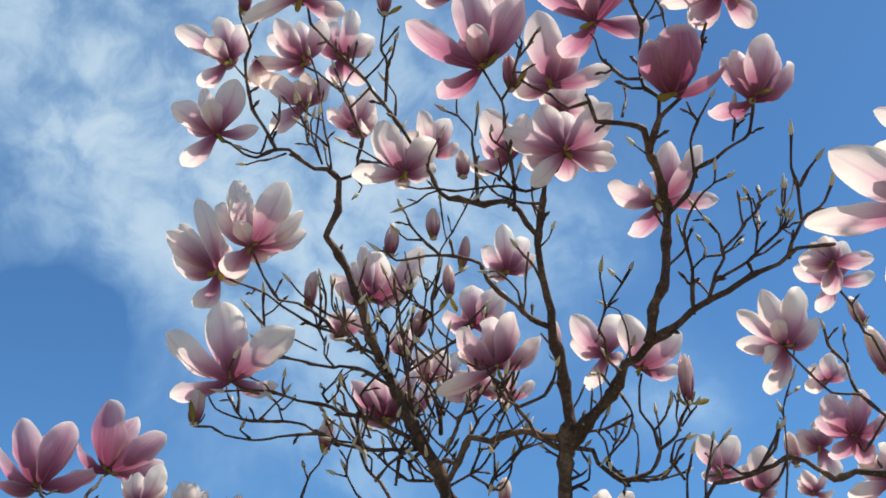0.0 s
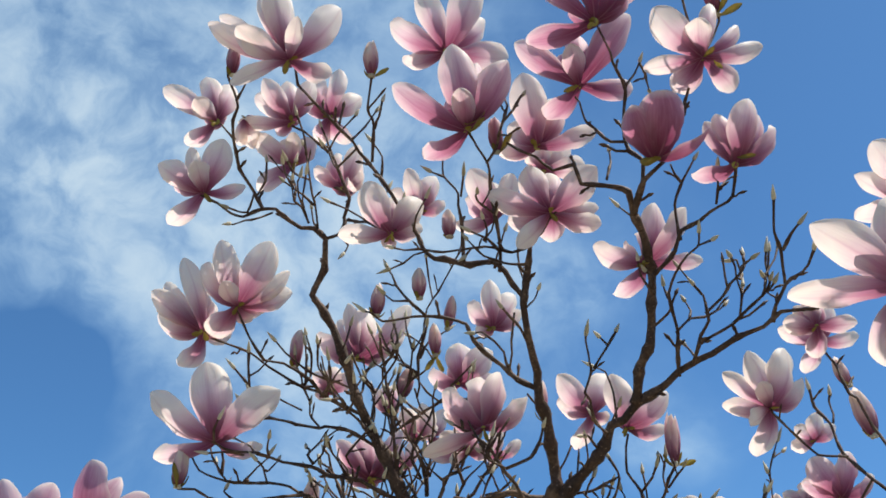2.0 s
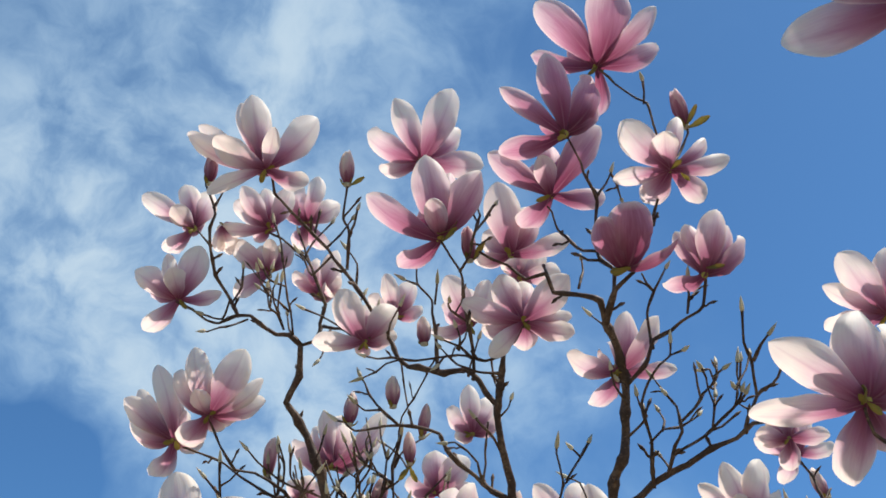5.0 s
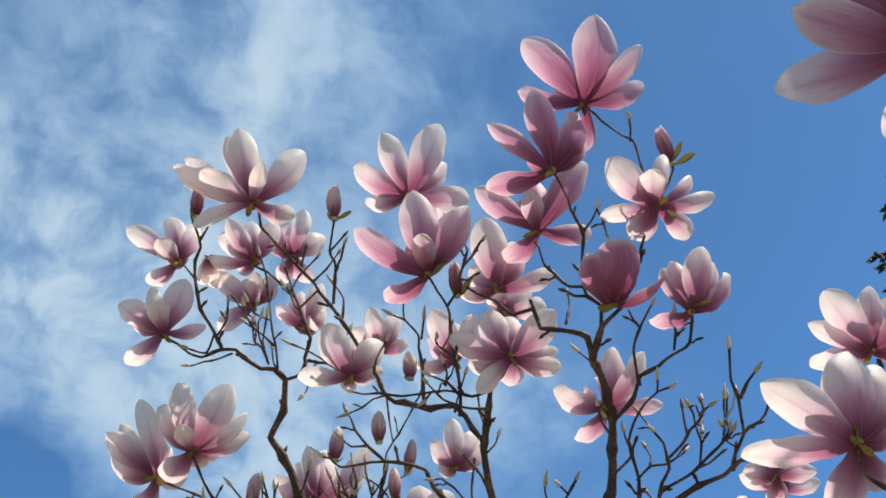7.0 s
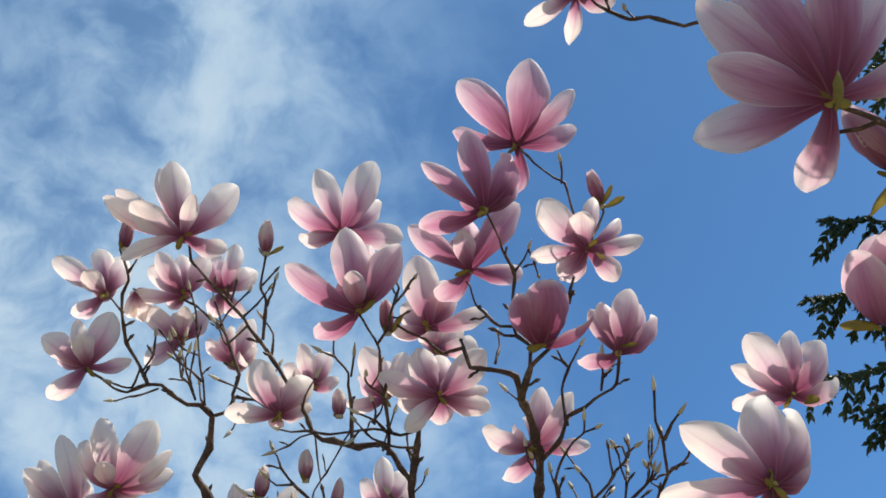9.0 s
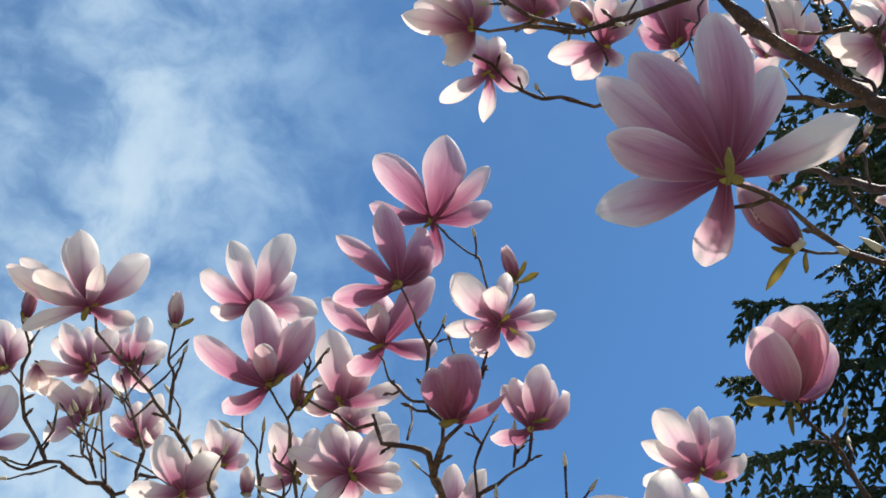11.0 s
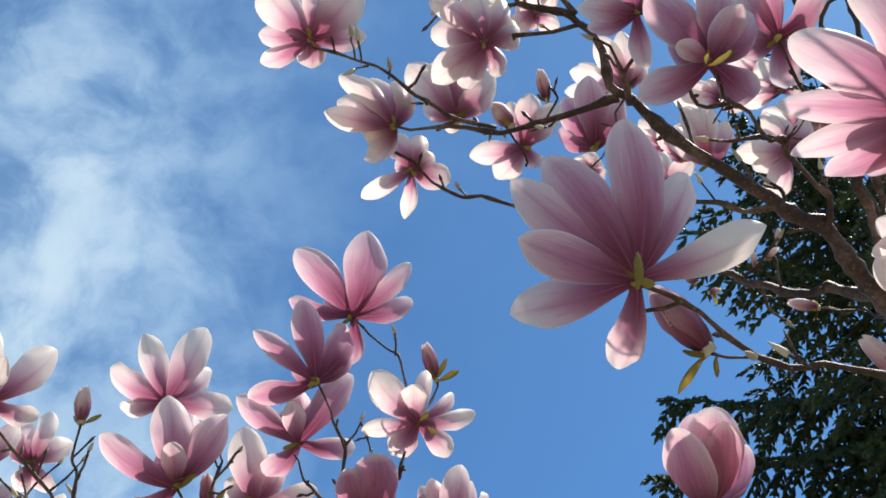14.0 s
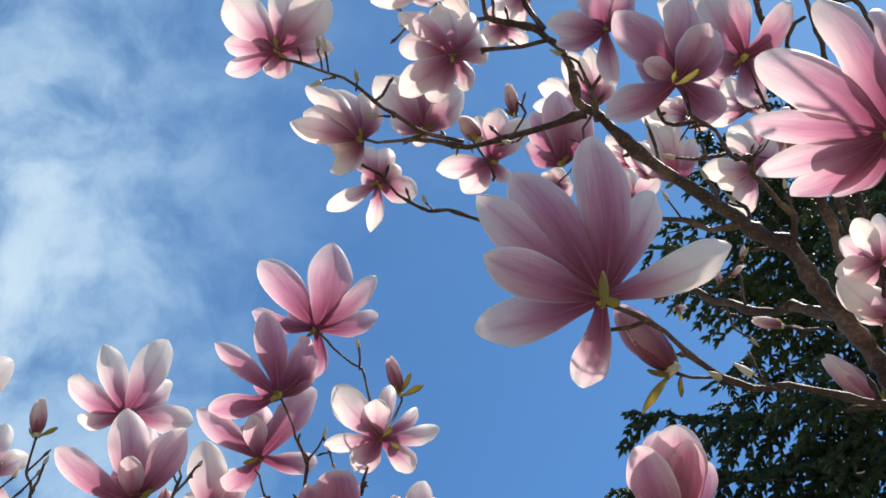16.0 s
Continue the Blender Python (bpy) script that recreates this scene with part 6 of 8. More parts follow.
# the next three carry painted shade in their high tones
flower(magnolia, (0.170, -0.595, 2.590), (-0.15, 0.43, 0.89), 1, [(28, 51, 0.125, 0.047, 0.13), (84, 68, 0.121, 0.061, 0.13), (124, 78, 0.114, 0.034, 0.09), (158, 69, 0.112, 0.035, 0.13), (-28, 31, 0.126, 0.030, 0.13), (-120, 58, 0.123, 0.030, 0.13), (106, 17, 0.080, 0.043, 0.14), (42, 10, 0.086, 0.043, 0.14)])
flower(magnolia, (0.121, -0.568, 2.489), (-0.16, 0.46, 0.87), 1.2, [(66, 51, 0.116, 0.041, 0.13), (16, 54, 0.109, 0.029, 0.13), (124, 43, 0.118, 0.053, 0.13), (-47, 55, 0.102, 0.035, 0.13), (153, 46, 0.090, 0.038, 0.13), (208, 13, 0.079, 0.039, 0.14), (287, 11, 0.073, 0.039, 0.14)])
flower(magnolia, (0.109, -0.491, 2.452), (-0.10, 0.51, 0.85), 0.95, [(19, 55, 0.109, 0.034, 0.13), (124, 65, 0.120, 0.045, 0.13), (98, 26, 0.114, 0.036, 0.13), (65, 89, 0.057, 0.031, 0.09), (-172, 58, 0.117, 0.034, 0.13), (-76, 53, 0.094, 0.038, 0.13), (52, 17, 0.078, 0.040, 0.14), (104, 14, 0.074, 0.040, 0.14)])
flower(magnolia, (-0.281, -0.464, 2.522), (-0.18, 0.40, 0.90), 0.47, [(60, 35, 0.126, 0.044, 0.13), (43, 31, 0.129, 0.036, 0.13), (131, 50, 0.117, 0.050, 0.13), (-162, 60, 0.093, 0.032, 0.13), (-33, 110, 0.088, 0.024, 0.02), (14, 87, 0.082, 0.040, 0.09), (-6, 57, 0.133, 0.032, 0.13), (0, 47, 0.130, 0.030, 0.13), (84, 87, 0.062, 0.024, 0.09), (241, 17, 0.088, 0.043, 0.14), (168, 14, 0.080, 0.043, 0.14)])
flower(magnolia, (0.242, -0.593, 2.404), (0.13, 0.59, 0.80), 0.55, [(51, 70, 0.087, 0.043, 0.13), (87, 98, 0.049, 0.033, 0.02), (113, 39, 0.091, 0.023, 0.13), (-175, 57, 0.095, 0.025, 0.13), (164, 39, 0.096, 0.022, 0.13), (-126, 56, 0.091, 0.031, 0.13), (-56, 52, 0.074, 0.036, 0.13), (-9, 66, 0.078, 0.023, 0.13), (276, 9, 0.064, 0.031, 0.14), (313, 9, 0.063, 0.031, 0.14)])
# tone 1.7 stands for the deep shade on this flower
flower(magnolia, (0.185, -0.528, 2.303), (-0.15, -0.25, 0.96), 1.7, [(-122, 47, 0.077, 0.043, 0.13), (-83, 45, 0.087, 0.059, 0.13), (11, 36, 0.086, 0.054, 0.13), (9, 67, 0.089, 0.036, 0.13), (163, 13, 0.063, 0.030, 0.14), (243, 13, 0.063, 0.030, 0.14)])
flower(magnolia, (0.282, -0.522, 2.297), (-0.03, 0.43, 0.90), 0.8, [(107, 52, 0.087, 0.041, 0.13), (70, 31, 0.079, 0.027, 0.13), (160, 50, 0.091, 0.036, 0.13), (-56, 49, 0.070, 0.034, 0.13), (45, 26, 0.077, 0.023, 0.13), (139, 41, 0.087, 0.035, 0.13), (96, 15, 0.055, 0.030, 0.14), (113, 17, 0.060, 0.030, 0.14)])
flower(magnolia, (-0.139, -0.349, 2.311), (0.02, 0.44, 0.90), 0.47, [(57, 54, 0.081, 0.046, 0.13), (158, 38, 0.074, 0.045, 0.13), (-11, 75, 0.080, 0.034, 0.09), (-78, 70, 0.036, 0.022, 0.13), (102, 13, 0.074, 0.036, 0.13), (-149, 45, 0.064, 0.036, 0.13), (304, 13, 0.057, 0.028, 0.14), (38, 15, 0.059, 0.028, 0.14)])
flower(magnolia, (-0.103, -0.162, 2.479), (0.05, 0.35, 0.94), 0.47, [(72, 47, 0.073, 0.032, 0.13), (138, 33, 0.068, 0.040, 0.13), (-140, 47, 0.063, 0.038, 0.13), (8, 48, 0.071, 0.040, 0.13), (57, 9, 0.062, 0.040, 0.13), (243, 19, 0.052, 0.026, 0.14), (135, 17, 0.046, 0.026, 0.14)])
flower(magnolia, (0.009, -0.272, 2.388), (0.01, 0.45, 0.89), 0.57, [(59, 54, 0.083, 0.042, 0.13), (123, 43, 0.078, 0.036, 0.13), (-32, 61, 0.080, 0.030, 0.13), (-2, 32, 0.077, 0.039, 0.13), (91, 18, 0.077, 0.031, 0.13), (235, 10, 0.058, 0.029, 0.14), (302, 15, 0.055, 0.029, 0.14)])
flower(magnolia, (0.068, -0.422, 2.294), (-0.09, 0.63, 0.77), 0.57, [(7, 67, 0.088, 0.034, 0.13), (-42, 43, 0.083, 0.030, 0.13), (59, 40, 0.082, 0.040, 0.13), (134, 72, 0.088, 0.047, 0.09), (-166, 69, 0.090, 0.031, 0.13), (180, 59, 0.089, 0.023, 0.13), (-110, 58, 0.061, 0.038, 0.13), (-45, 115, 0.065, 0.028, 0.02), (118, 31, 0.080, 0.039, 0.13), (340, 16, 0.060, 0.031, 0.14), (348, 11, 0.062, 0.031, 0.14)])
flower(magnolia, (0.062, -0.397, 2.423), (0.00, 0.46, 0.89), 0.57, [(77, 52, 0.108, 0.052, 0.13), (140, 31, 0.105, 0.046, 0.13), (-179, 60, 0.106, 0.034, 0.13), (-1, 31, 0.073, 0.045, 0.13), (-37, 49, 0.082, 0.030, 0.13), (102, 17, 0.095, 0.038, 0.13), (118, 17, 0.068, 0.037, 0.14), (69, 13, 0.076, 0.037, 0.14)])
flower(magnolia, (0.084, -0.287, 2.463), (0.11, 0.44, 0.89), 0.32, [(45, 36, 0.057, 0.036, 0.15), (151, 30, 0.032, 0.036, 0.14), (-166, 74, 0.067, 0.04, 0.12), (166, 38, 0.068, 0.036, 0.15), (247, 25, 0.059, 0.027, 0.14), (300, 21, 0.056, 0.027, 0.14), (352, 19, 0.056, 0.027, 0.14), (98, 34, 0.054, 0.027, 0.14), (344, 15, 0.053, 0.023, 0.14), (144, 27, 0.055, 0.023, 0.14)])
flower(magnolia, (0.191, -0.388, 2.240), (-0.05, 0.51, 0.86), 0.65, [(-9, 45, 0.082, 0.036, 0.13), (105, 46, 0.086, 0.037, 0.13), (130, 63, 0.093, 0.033, 0.13), (-174, 71, 0.096, 0.027, 0.09), (-81, 62, 0.089, 0.034, 0.13), (-177, 48, 0.060, 0.036, 0.13), (129, 16, 0.066, 0.032, 0.14), (338, 13, 0.063, 0.032, 0.14)])
flower(magnolia, (0.146, -0.149, 2.132), (-0.14, 0.55, 0.82), 0.5, [(34, 51, 0.075, 0.037, 0.13), (-90, 80, 0.075, 0.031, 0.09), (-32, 38, 0.067, 0.042, 0.13), (127, 42, 0.072, 0.047, 0.13), (-153, 68, 0.042, 0.025, 0.13), (85, 9, 0.052, 0.027, 0.14), (175, 14, 0.055, 0.027, 0.14)])
flower(magnolia, (0.190, -0.174, 2.101), (0.04, 0.60, 0.80), 0.5, [(74, 54, 0.079, 0.040, 0.13), (152, 62, 0.080, 0.042, 0.13), (-151, 56, 0.087, 0.031, 0.13), (134, 18, 0.069, 0.045, 0.13), (-177, 37, 0.067, 0.041, 0.13), (303, 9, 0.055, 0.028, 0.14), (137, 14, 0.056, 0.028, 0.14)])
flower(magnolia, (0.135, -0.069, 1.906), (0.02, 0.51, 0.86), 0.52, [(114, 27, 0.057, 0.032, 0.14), (147, 57, 0.066, 0.032, 0.15), (31, 20, 0.05, 0.03, 0.15), (72, 19, 0.051, 0.026, 0.14), (208, 24, 0.056, 0.026, 0.14), (269, 24, 0.055, 0.026, 0.14), (330, 20, 0.058, 0.026, 0.14), (4, 19, 0.048, 0.022, 0.14), (166, 12, 0.041, 0.022, 0.14)])
flower(magnolia, (-0.016, -0.244, 2.073), (-0.19, 0.42, 0.89), 0.6, [(105, 20, 0.084, 0.057, 0.13), (-9, 32, 0.084, 0.045, 0.13), (115, 37, 0.085, 0.042, 0.13), (160, 60, 0.088, 0.041, 0.13), (-57, 35, 0.082, 0.037, 0.13), (-51, 83, 0.092, 0.029, 0.09), (157, 28, 0.079, 0.039, 0.13), (71, 17, 0.059, 0.032, 0.14), (162, 11, 0.060, 0.032, 0.14)])
flower(magnolia, (-0.034, -0.14, 2.078), (-0.24, 0.65, 0.72), 0.6, [(-23, 66, 0.059, 0.029, 0.12), (7, 38, 0.053, 0.031, 0.12), (-180, 69, 0.05, 0.029, 0.14), (109, 27, 0.057, 0.031, 0.11), (-36, 129, 0.037, 0.026, -0.04), (228, 20, 0.048, 0.024, 0.14), (276, 18, 0.044, 0.024, 0.14), (58, 26, 0.048, 0.024, 0.14), (144, 31, 0.05, 0.024, 0.14), (213, 14, 0.043, 0.02, 0.14), (16, 17, 0.05, 0.02, 0.14)])
flower(magnolia, (-0.175, -0.053, 2.071), (-0.17, 0.58, 0.8), 0.85, [(24, 44, 0.082, 0.033, 0.13), (57, 16, 0.084, 0.033, 0.16), (151, 44, 0.067, 0.036, 0.16), (-43, 53, 0.048, 0.031, 0.13), (125, 58, 0.086, 0.033, 0.1), (350, 35, 0.07, 0.034, 0.14), (91, 24, 0.066, 0.034, 0.14), (206, 36, 0.071, 0.034, 0.14), (262, 37, 0.075, 0.034, 0.14), (163, 19, 0.055, 0.029, 0.14), (359, 20, 0.067, 0.029, 0.14)])
flower(magnolia, (-0.192, -0.138, 2.227), (-0.01, 0.51, 0.86), 0.5, [(61, 24, 0.108, 0.028, 0.13), (103, 14, 0.106, 0.045, 0.13), (-10, 40, 0.111, 0.046, 0.13), (-175, 41, 0.105, 0.037, 0.13), (-156, 44, 0.073, 0.037, 0.13), (144, 57, 0.113, 0.036, 0.13), (12, 24, 0.097, 0.044, 0.13), (142, 16, 0.073, 0.039, 0.14), (42, 9, 0.072, 0.039, 0.14)])
flower(magnolia, (-0.24, -0.061, 2.205), (-0.16, 0.54, 0.83), 0.6, [(25, 44, 0.044, 0.032, 0.1), (101, 44, 0.042, 0.032, 0.15), (140, 70, 0.044, 0.032, 0.1), (-53, 61, 0.033, 0.02, 0.14), (346, 35, 0.033, 0.018, 0.14), (63, 25, 0.034, 0.018, 0.14), (196, 38, 0.034, 0.018, 0.14), (251, 25, 0.036, 0.018, 0.14), (341, 26, 0.027, 0.015, 0.14), (165, 13, 0.028, 0.015, 0.14)])
flower(magnolia, (-0.040, -0.057, 2.223), (-0.06, 0.56, 0.82), 0.57, [(88, 40, 0.069, 0.046, 0.13), (-28, 45, 0.069, 0.046, 0.13), (141, 63, 0.074, 0.047, 0.13), (-168, 61, 0.072, 0.041, 0.13), (39, 12, 0.050, 0.026, 0.14), (10, 19, 0.047, 0.026, 0.14)])
flower(magnolia, (0.026, 0.078, 2.392), (0.02, 0.52, 0.85), 0.5, [(86, 48, 0.090, 0.036, 0.13), (11, 36, 0.084, 0.046, 0.13), (148, 35, 0.087, 0.049, 0.13), (-164, 41, 0.088, 0.044, 0.13), (-42, 56, 0.047, 0.031, 0.13), (131, 14, 0.067, 0.044, 0.13), (210, 16, 0.061, 0.031, 0.14), (21, 15, 0.060, 0.031, 0.14)])
flower(magnolia, (-0.109, 0.021, 2.163), (-0.08, 0.55, 0.83), 0.5, [(55, 45, 0.053, 0.033, 0.14), (126, 59, 0.054, 0.033, 0.15), (179, 56, 0.049, 0.029, 0.12), (-23, 49, 0.03, 0.024, 0.12), (16, 34, 0.046, 0.022, 0.14), (90, 33, 0.043, 0.022, 0.14), (232, 29, 0.046, 0.022, 0.14), (284, 36, 0.046, 0.022, 0.14), (59, 13, 0.037, 0.018, 0.14), (182, 30, 0.043, 0.018, 0.14)])
flower(magnolia, (0.537, -0.883, 2.798), (0.29, 0.13, 0.95), 0.47, [(131, 46, 0.092, 0.032, 0.13), (103, 57, 0.093, 0.039, 0.13), (63, 74, 0.089, 0.035, 0.09), (-172, 22, 0.086, 0.034, 0.13), (56, 34, 0.064, 0.038, 0.13), (346, 10, 0.067, 0.032, 0.14), (166, 13, 0.058, 0.032, 0.14)])
flower(magnolia, (0.409, -0.919, 2.921), (0.15, 0.63, 0.76), 0.47, [(-24, 59, 0.041, 0.033, 0.13), (-150, 83, 0.044, 0.031, 0.06), (87, 69, 0.046, 0.036, 0.11), (137, 62, 0.05, 0.033, 0.12), (53, 50, 0.041, 0.031, 0.12), (252, 29, 0.04, 0.02, 0.14), (294, 21, 0.04, 0.02, 0.14), (14, 32, 0.041, 0.02, 0.14), (174, 34, 0.041, 0.02, 0.14), (175, 30, 0.034, 0.017, 0.14), (4, 14, 0.04, 0.017, 0.14)])
flower(magnolia, (0.796, -0.919, 2.721), (0.25, 0.27, 0.93), 0.47, [(69, 64, 0.048, 0.036, 0.16), (-160, 50, 0.048, 0.04, 0.13), (-121, 82, 0.053, 0.036, 0.08), (-14, 57, 0.039, 0.033, 0.14), (148, 39, 0.058, 0.036, 0.15), (292, 23, 0.05, 0.023, 0.14), (28, 25, 0.048, 0.023, 0.14), (108, 32, 0.044, 0.023, 0.14), (147, 19, 0.037, 0.02, 0.14), (310, 17, 0.043, 0.02, 0.14)])
flower(magnolia, (0.651, -1.016, 2.795), (0.06, 0.2, 0.98), 0.5, [(-148, 25, 0.063, 0.04, 0.12), (-79, 31, 0.082, 0.04, 0.13), (-37, 48, 0.083, 0.039, 0.11), (150, 38, 0.06, 0.035, 0.12), (-159, 47, 0.087, 0.038, 0.13), (246, 21, 0.063, 0.035, 0.14), (10, 34, 0.077, 0.035, 0.14), (56, 23, 0.069, 0.035, 0.14), (103, 27, 0.073, 0.035, 0.14), (73, 12, 0.064, 0.03, 0.14), (248, 20, 0.054, 0.03, 0.14)])
flower(magnolia, (-0.154, 0.030, 2.215), (-0.08, 0.45, 0.87), 0.5, [(5, 29, 0.053, 0.025, 0.13), (65, 23, 0.049, 0.024, 0.13), (125, 26, 0.052, 0.022, 0.13), (185, 36, 0.050, 0.024, 0.13), (245, 44, 0.052, 0.027, 0.13), (305, 31, 0.051, 0.025, 0.13)])
flower(magnolia, (-0.083, 0.088, 2.193), (-0.11, 0.45, 0.87), 0.5, [(0, 60, 0.055, 0.027, 0.13), (60, 57, 0.058, 0.028, 0.13), (120, 52, 0.051, 0.029, 0.13), (180, 35, 0.052, 0.029, 0.13), (240, 59, 0.053, 0.029, 0.13), (300, 32, 0.060, 0.030, 0.13)])
flower(magnolia, (-0.127, 0.133, 2.156), (0.02, 0.45, 0.87), 0.5, [(49, 47, 0.049, 0.025, 0.13), (121, 38, 0.050, 0.025, 0.13), (193, 24, 0.051, 0.023, 0.13), (265, 40, 0.044, 0.024, 0.13), (337, 32, 0.051, 0.022, 0.13)])
flower(magnolia, (0.017, -0.045, 2.104), (0.12, 0.45, 0.87), 0.5, [(23, 45, 0.044, 0.022, 0.13), (95, 51, 0.050, 0.024, 0.13), (167, 58, 0.045, 0.025, 0.13), (239, 27, 0.052, 0.024, 0.13), (311, 45, 0.052, 0.025, 0.13)])
young_leaf(magnolia, (0.249, -0.189, 2.039), (0.027, -0.003, 0.007), 0.009)
young_leaf(magnolia, (-0.165, -0.442, 2.507), (0.021, -0.004, 0.017), 0.009)
young_leaf(magnolia, (0.19, -0.536, 2.295), (-0.022, 0.013, 0.001), 0.015)
young_leaf(magnolia, (0.281, -0.538, 2.293), (0.023, -0.004, 0.004), 0.008)
young_leaf(magnolia, (-0.041, -0.506, 2.369), (0.023, -0.009, 0.02), 0.017)
young_leaf(magnolia, (-0.422, -0.189, 2.009), (-0.009, -0.007, 0.032), 0.010)
young_leaf(magnolia, (0.297, -0.539, 2.528), (0.027, -0.015, 0.014), 0.014)
young_leaf(magnolia, (0.295, -0.542, 2.532), (0.011, -0.017, 0.023), 0.012)
young_leaf(magnolia, (-0.078, -0.248, 2.172), (-0.013, 0.014, -0.014), 0.012)
young_leaf(magnolia, (-0.077, -0.248, 2.172), (0.012, 0.015, -0.015), 0.012)
young_leaf(magnolia, (0.001, -0.454, 2.363), (0.017, -0.015, 0.028), 0.013)
flower_bud(magnolia, (-0.424, -0.179, 2.011), (0.07, -0.27, 0.96), 0.057, 0.030, 0.39)
flower_bud(magnolia, (0.246, -0.188, 2.037), (-0.04, -0.27, 0.96), 0.074, 0.026, 0.63)
flower_bud(magnolia, (-0.1, -0.294, 2.236), (-0.03, -0.27, 0.96), 0.045, 0.026, 0.45)
flower_bud(magnolia, (-0.159, -0.284, 2.214), (0.05, -0.27, 0.96), 0.048, 0.026, 0.56)
flower_bud(magnolia, (-0.062, -0.248, 2.214), (0.17, -0.27, 0.95), 0.050, 0.022, 0.63)
flower_bud(magnolia, (-0.078, -0.194, 2.199), (-0.03, -0.27, 0.96), 0.049, 0.024, 0.52)
flower_bud(magnolia, (-0.289, -0.126, 2.212), (0.1, -0.27, 0.96), 0.062, 0.027, 0.59)
flower_bud(magnolia, (-0.167, -0.441, 2.506), (-0.04, -0.43, 0.9), 0.055, 0.029, 0.49)
flower_bud(magnolia, (-0.359, -0.446, 2.503), (0.07, -0.44, 0.9), 0.050, 0.024, 0.95)
flower_bud(magnolia, (0.298, -0.531, 2.534), (-0.29, -0.39, 0.87), 0.059, 0.024, 0.95)
flower_bud(magnolia, (-0.058, -0.298, 2.334), (-0.04, -0.27, 0.96), 0.043, 0.030, 0.35)
flower_bud(magnolia, (-0.256, -0.09, 2.003), (0.06, -0.27, 0.96), 0.053, 0.031, 0.39)
flower_bud(magnolia, (0.077, -0.136, 2.125), (0.01, -0.27, 0.96), 0.058, 0.020, 0.45)
flower_bud(magnolia, (-0.127, -0.14, 2.156), (0.21, -0.26, 0.94), 0.051, 0.031, 0.63)
flower_bud(magnolia, (0.003, -0.013, 1.945), (0.04, -0.27, 0.96), 0.044, 0.026, 0.32)
flower_bud(magnolia, (0.001, -0.454, 2.363), (-0.06, -0.43, 0.9), 0.049, 0.025, 1.0)

# ---- fine shoots crowding the heart of the first magnolia ----
shoots = random.Random(21)
stems = [o for o in magnolia.children if o.name.split(".")[0] in ("twig", "limb")]
feet = []
for o in stems:
    for v in list(o.data.vertices)[::40]:
        if -0.26 < v.co.x < 0.10 and 1.95 < v.co.z < 2.22 and -0.30 < v.co.y < 0.02:
            feet.append(v.co.copy())
shoots.shuffle(feet)
for foot in feet[:46]:
    way = Vector((shoots.uniform(-0.7, 0.7), shoots.uniform(-0.5, 0.4), shoots.uniform(0.35, 1.0))).normalized()
    ln = shoots.uniform(0.035, 0.085)
    bend = Vector((shoots.uniform(-0.3, 0.3), shoots.uniform(-0.3, 0.3), 0.35)) * ln * 0.5
    mid, end = foot + way * ln * 0.5, foot + way * ln + bend
    branch("twig", magnolia, [(*foot, 0.0019), (*mid, 0.0016), (*end, 0.0013)], shoots.random() < 0.6)

magnolia_right = tree_root((1.051, 0.751, 0), MAGNOLIA_B)
branch('trunk', magnolia_right, [(0, 0, -0.05, 0.08), (0.01, 0, 0.5, 0.065), (-0.02, -0.02, 1, 0.055)])
branch('stem', magnolia_right, [(-0.02, -0.02, 0.98, 0.012), (-0.192, 0.168, 1.428, 0.005), (-0.535, 0.286, 1.864, 0.004)])
branch('stem', magnolia_right, [(-0.02, -0.02, 0.98, 0.012), (-0.238, 0.236, 1.433, 0.002), (-0.638, 0.438, 1.875, 0.001)])
branch('stem', magnolia_right, [(-0.02, -0.02, 0.98, 0.012), (-0.171, 0.201, 1.456, 0.004), (-0.489, 0.359, 1.926, 0.003)])
branch('stem', magnolia_right, [(-0.02, -0.02, 0.98, 0.012), (-0.174, 0.194, 1.478, 0.003), (-0.496, 0.345, 1.976, 0.003)])
branch('stem', magnolia_right, [(-0.02, -0.02, 0.98, 0.013), (-0.064, -0.051, 1.566, 0.011), (-0.25, -0.2, 2.171, 0.008)])
branch('stem', magnolia_right, [(-0.02, -0.02, 0.98, 0.012), (-0.16, -0.13, 1.494, 0.004), (-0.465, -0.375, 2.011, 0.003)])
branch('stem', magnolia_right, [(-0.02, -0.02, 0.98, 0.012), (-0.09, 0.069, 1.517, 0.005), (-0.308, 0.067, 2.062, 0.004)])
branch('stem', magnolia_right, [(-0.02, -0.02, 0.98, 0.012), (-0.093, -0.176, 1.671, 0.004), (-0.316, -0.479, 2.404, 0.003)])
branch('stem', magnolia_right, [(-0.02, -0.02, 0.98, 0.012), (-0.126, -0.174, 1.578, 0.003), (-0.388, -0.474, 2.197, 0.002)])
branch('stem', magnolia_right, [(-0.02, -0.02, 0.98, 0.012), (-0.074, -0.055, 1.583, 0.003), (-0.273, -0.21, 2.209, 0.002)])
branch('stem', magnolia_right, [(-0.02, -0.02, 0.98, 0.012), (-0.214, 0.037, 1.451, 0.003), (-0.584, -0.004, 1.915, 0.002)])
branch('twig', magnolia_right, [(-0.5347, 0.2862, 1.8639, 0.0038), (-0.5661, 0.3102, 1.8762, 0.0036), (-0.5939, 0.3286, 1.8832, 0.0035), (-0.622, 0.3497, 1.8976, 0.0033), (-0.6473, 0.3726, 1.9156, 0.0032), (-0.67, 0.3997, 1.912, 0.003), (-0.6974, 0.4307, 1.9007, 0.0029), (-0.7275, 0.4531, 1.8933, 0.0027), (-0.7596, 0.4723, 1.8811, 0.0026)], True)
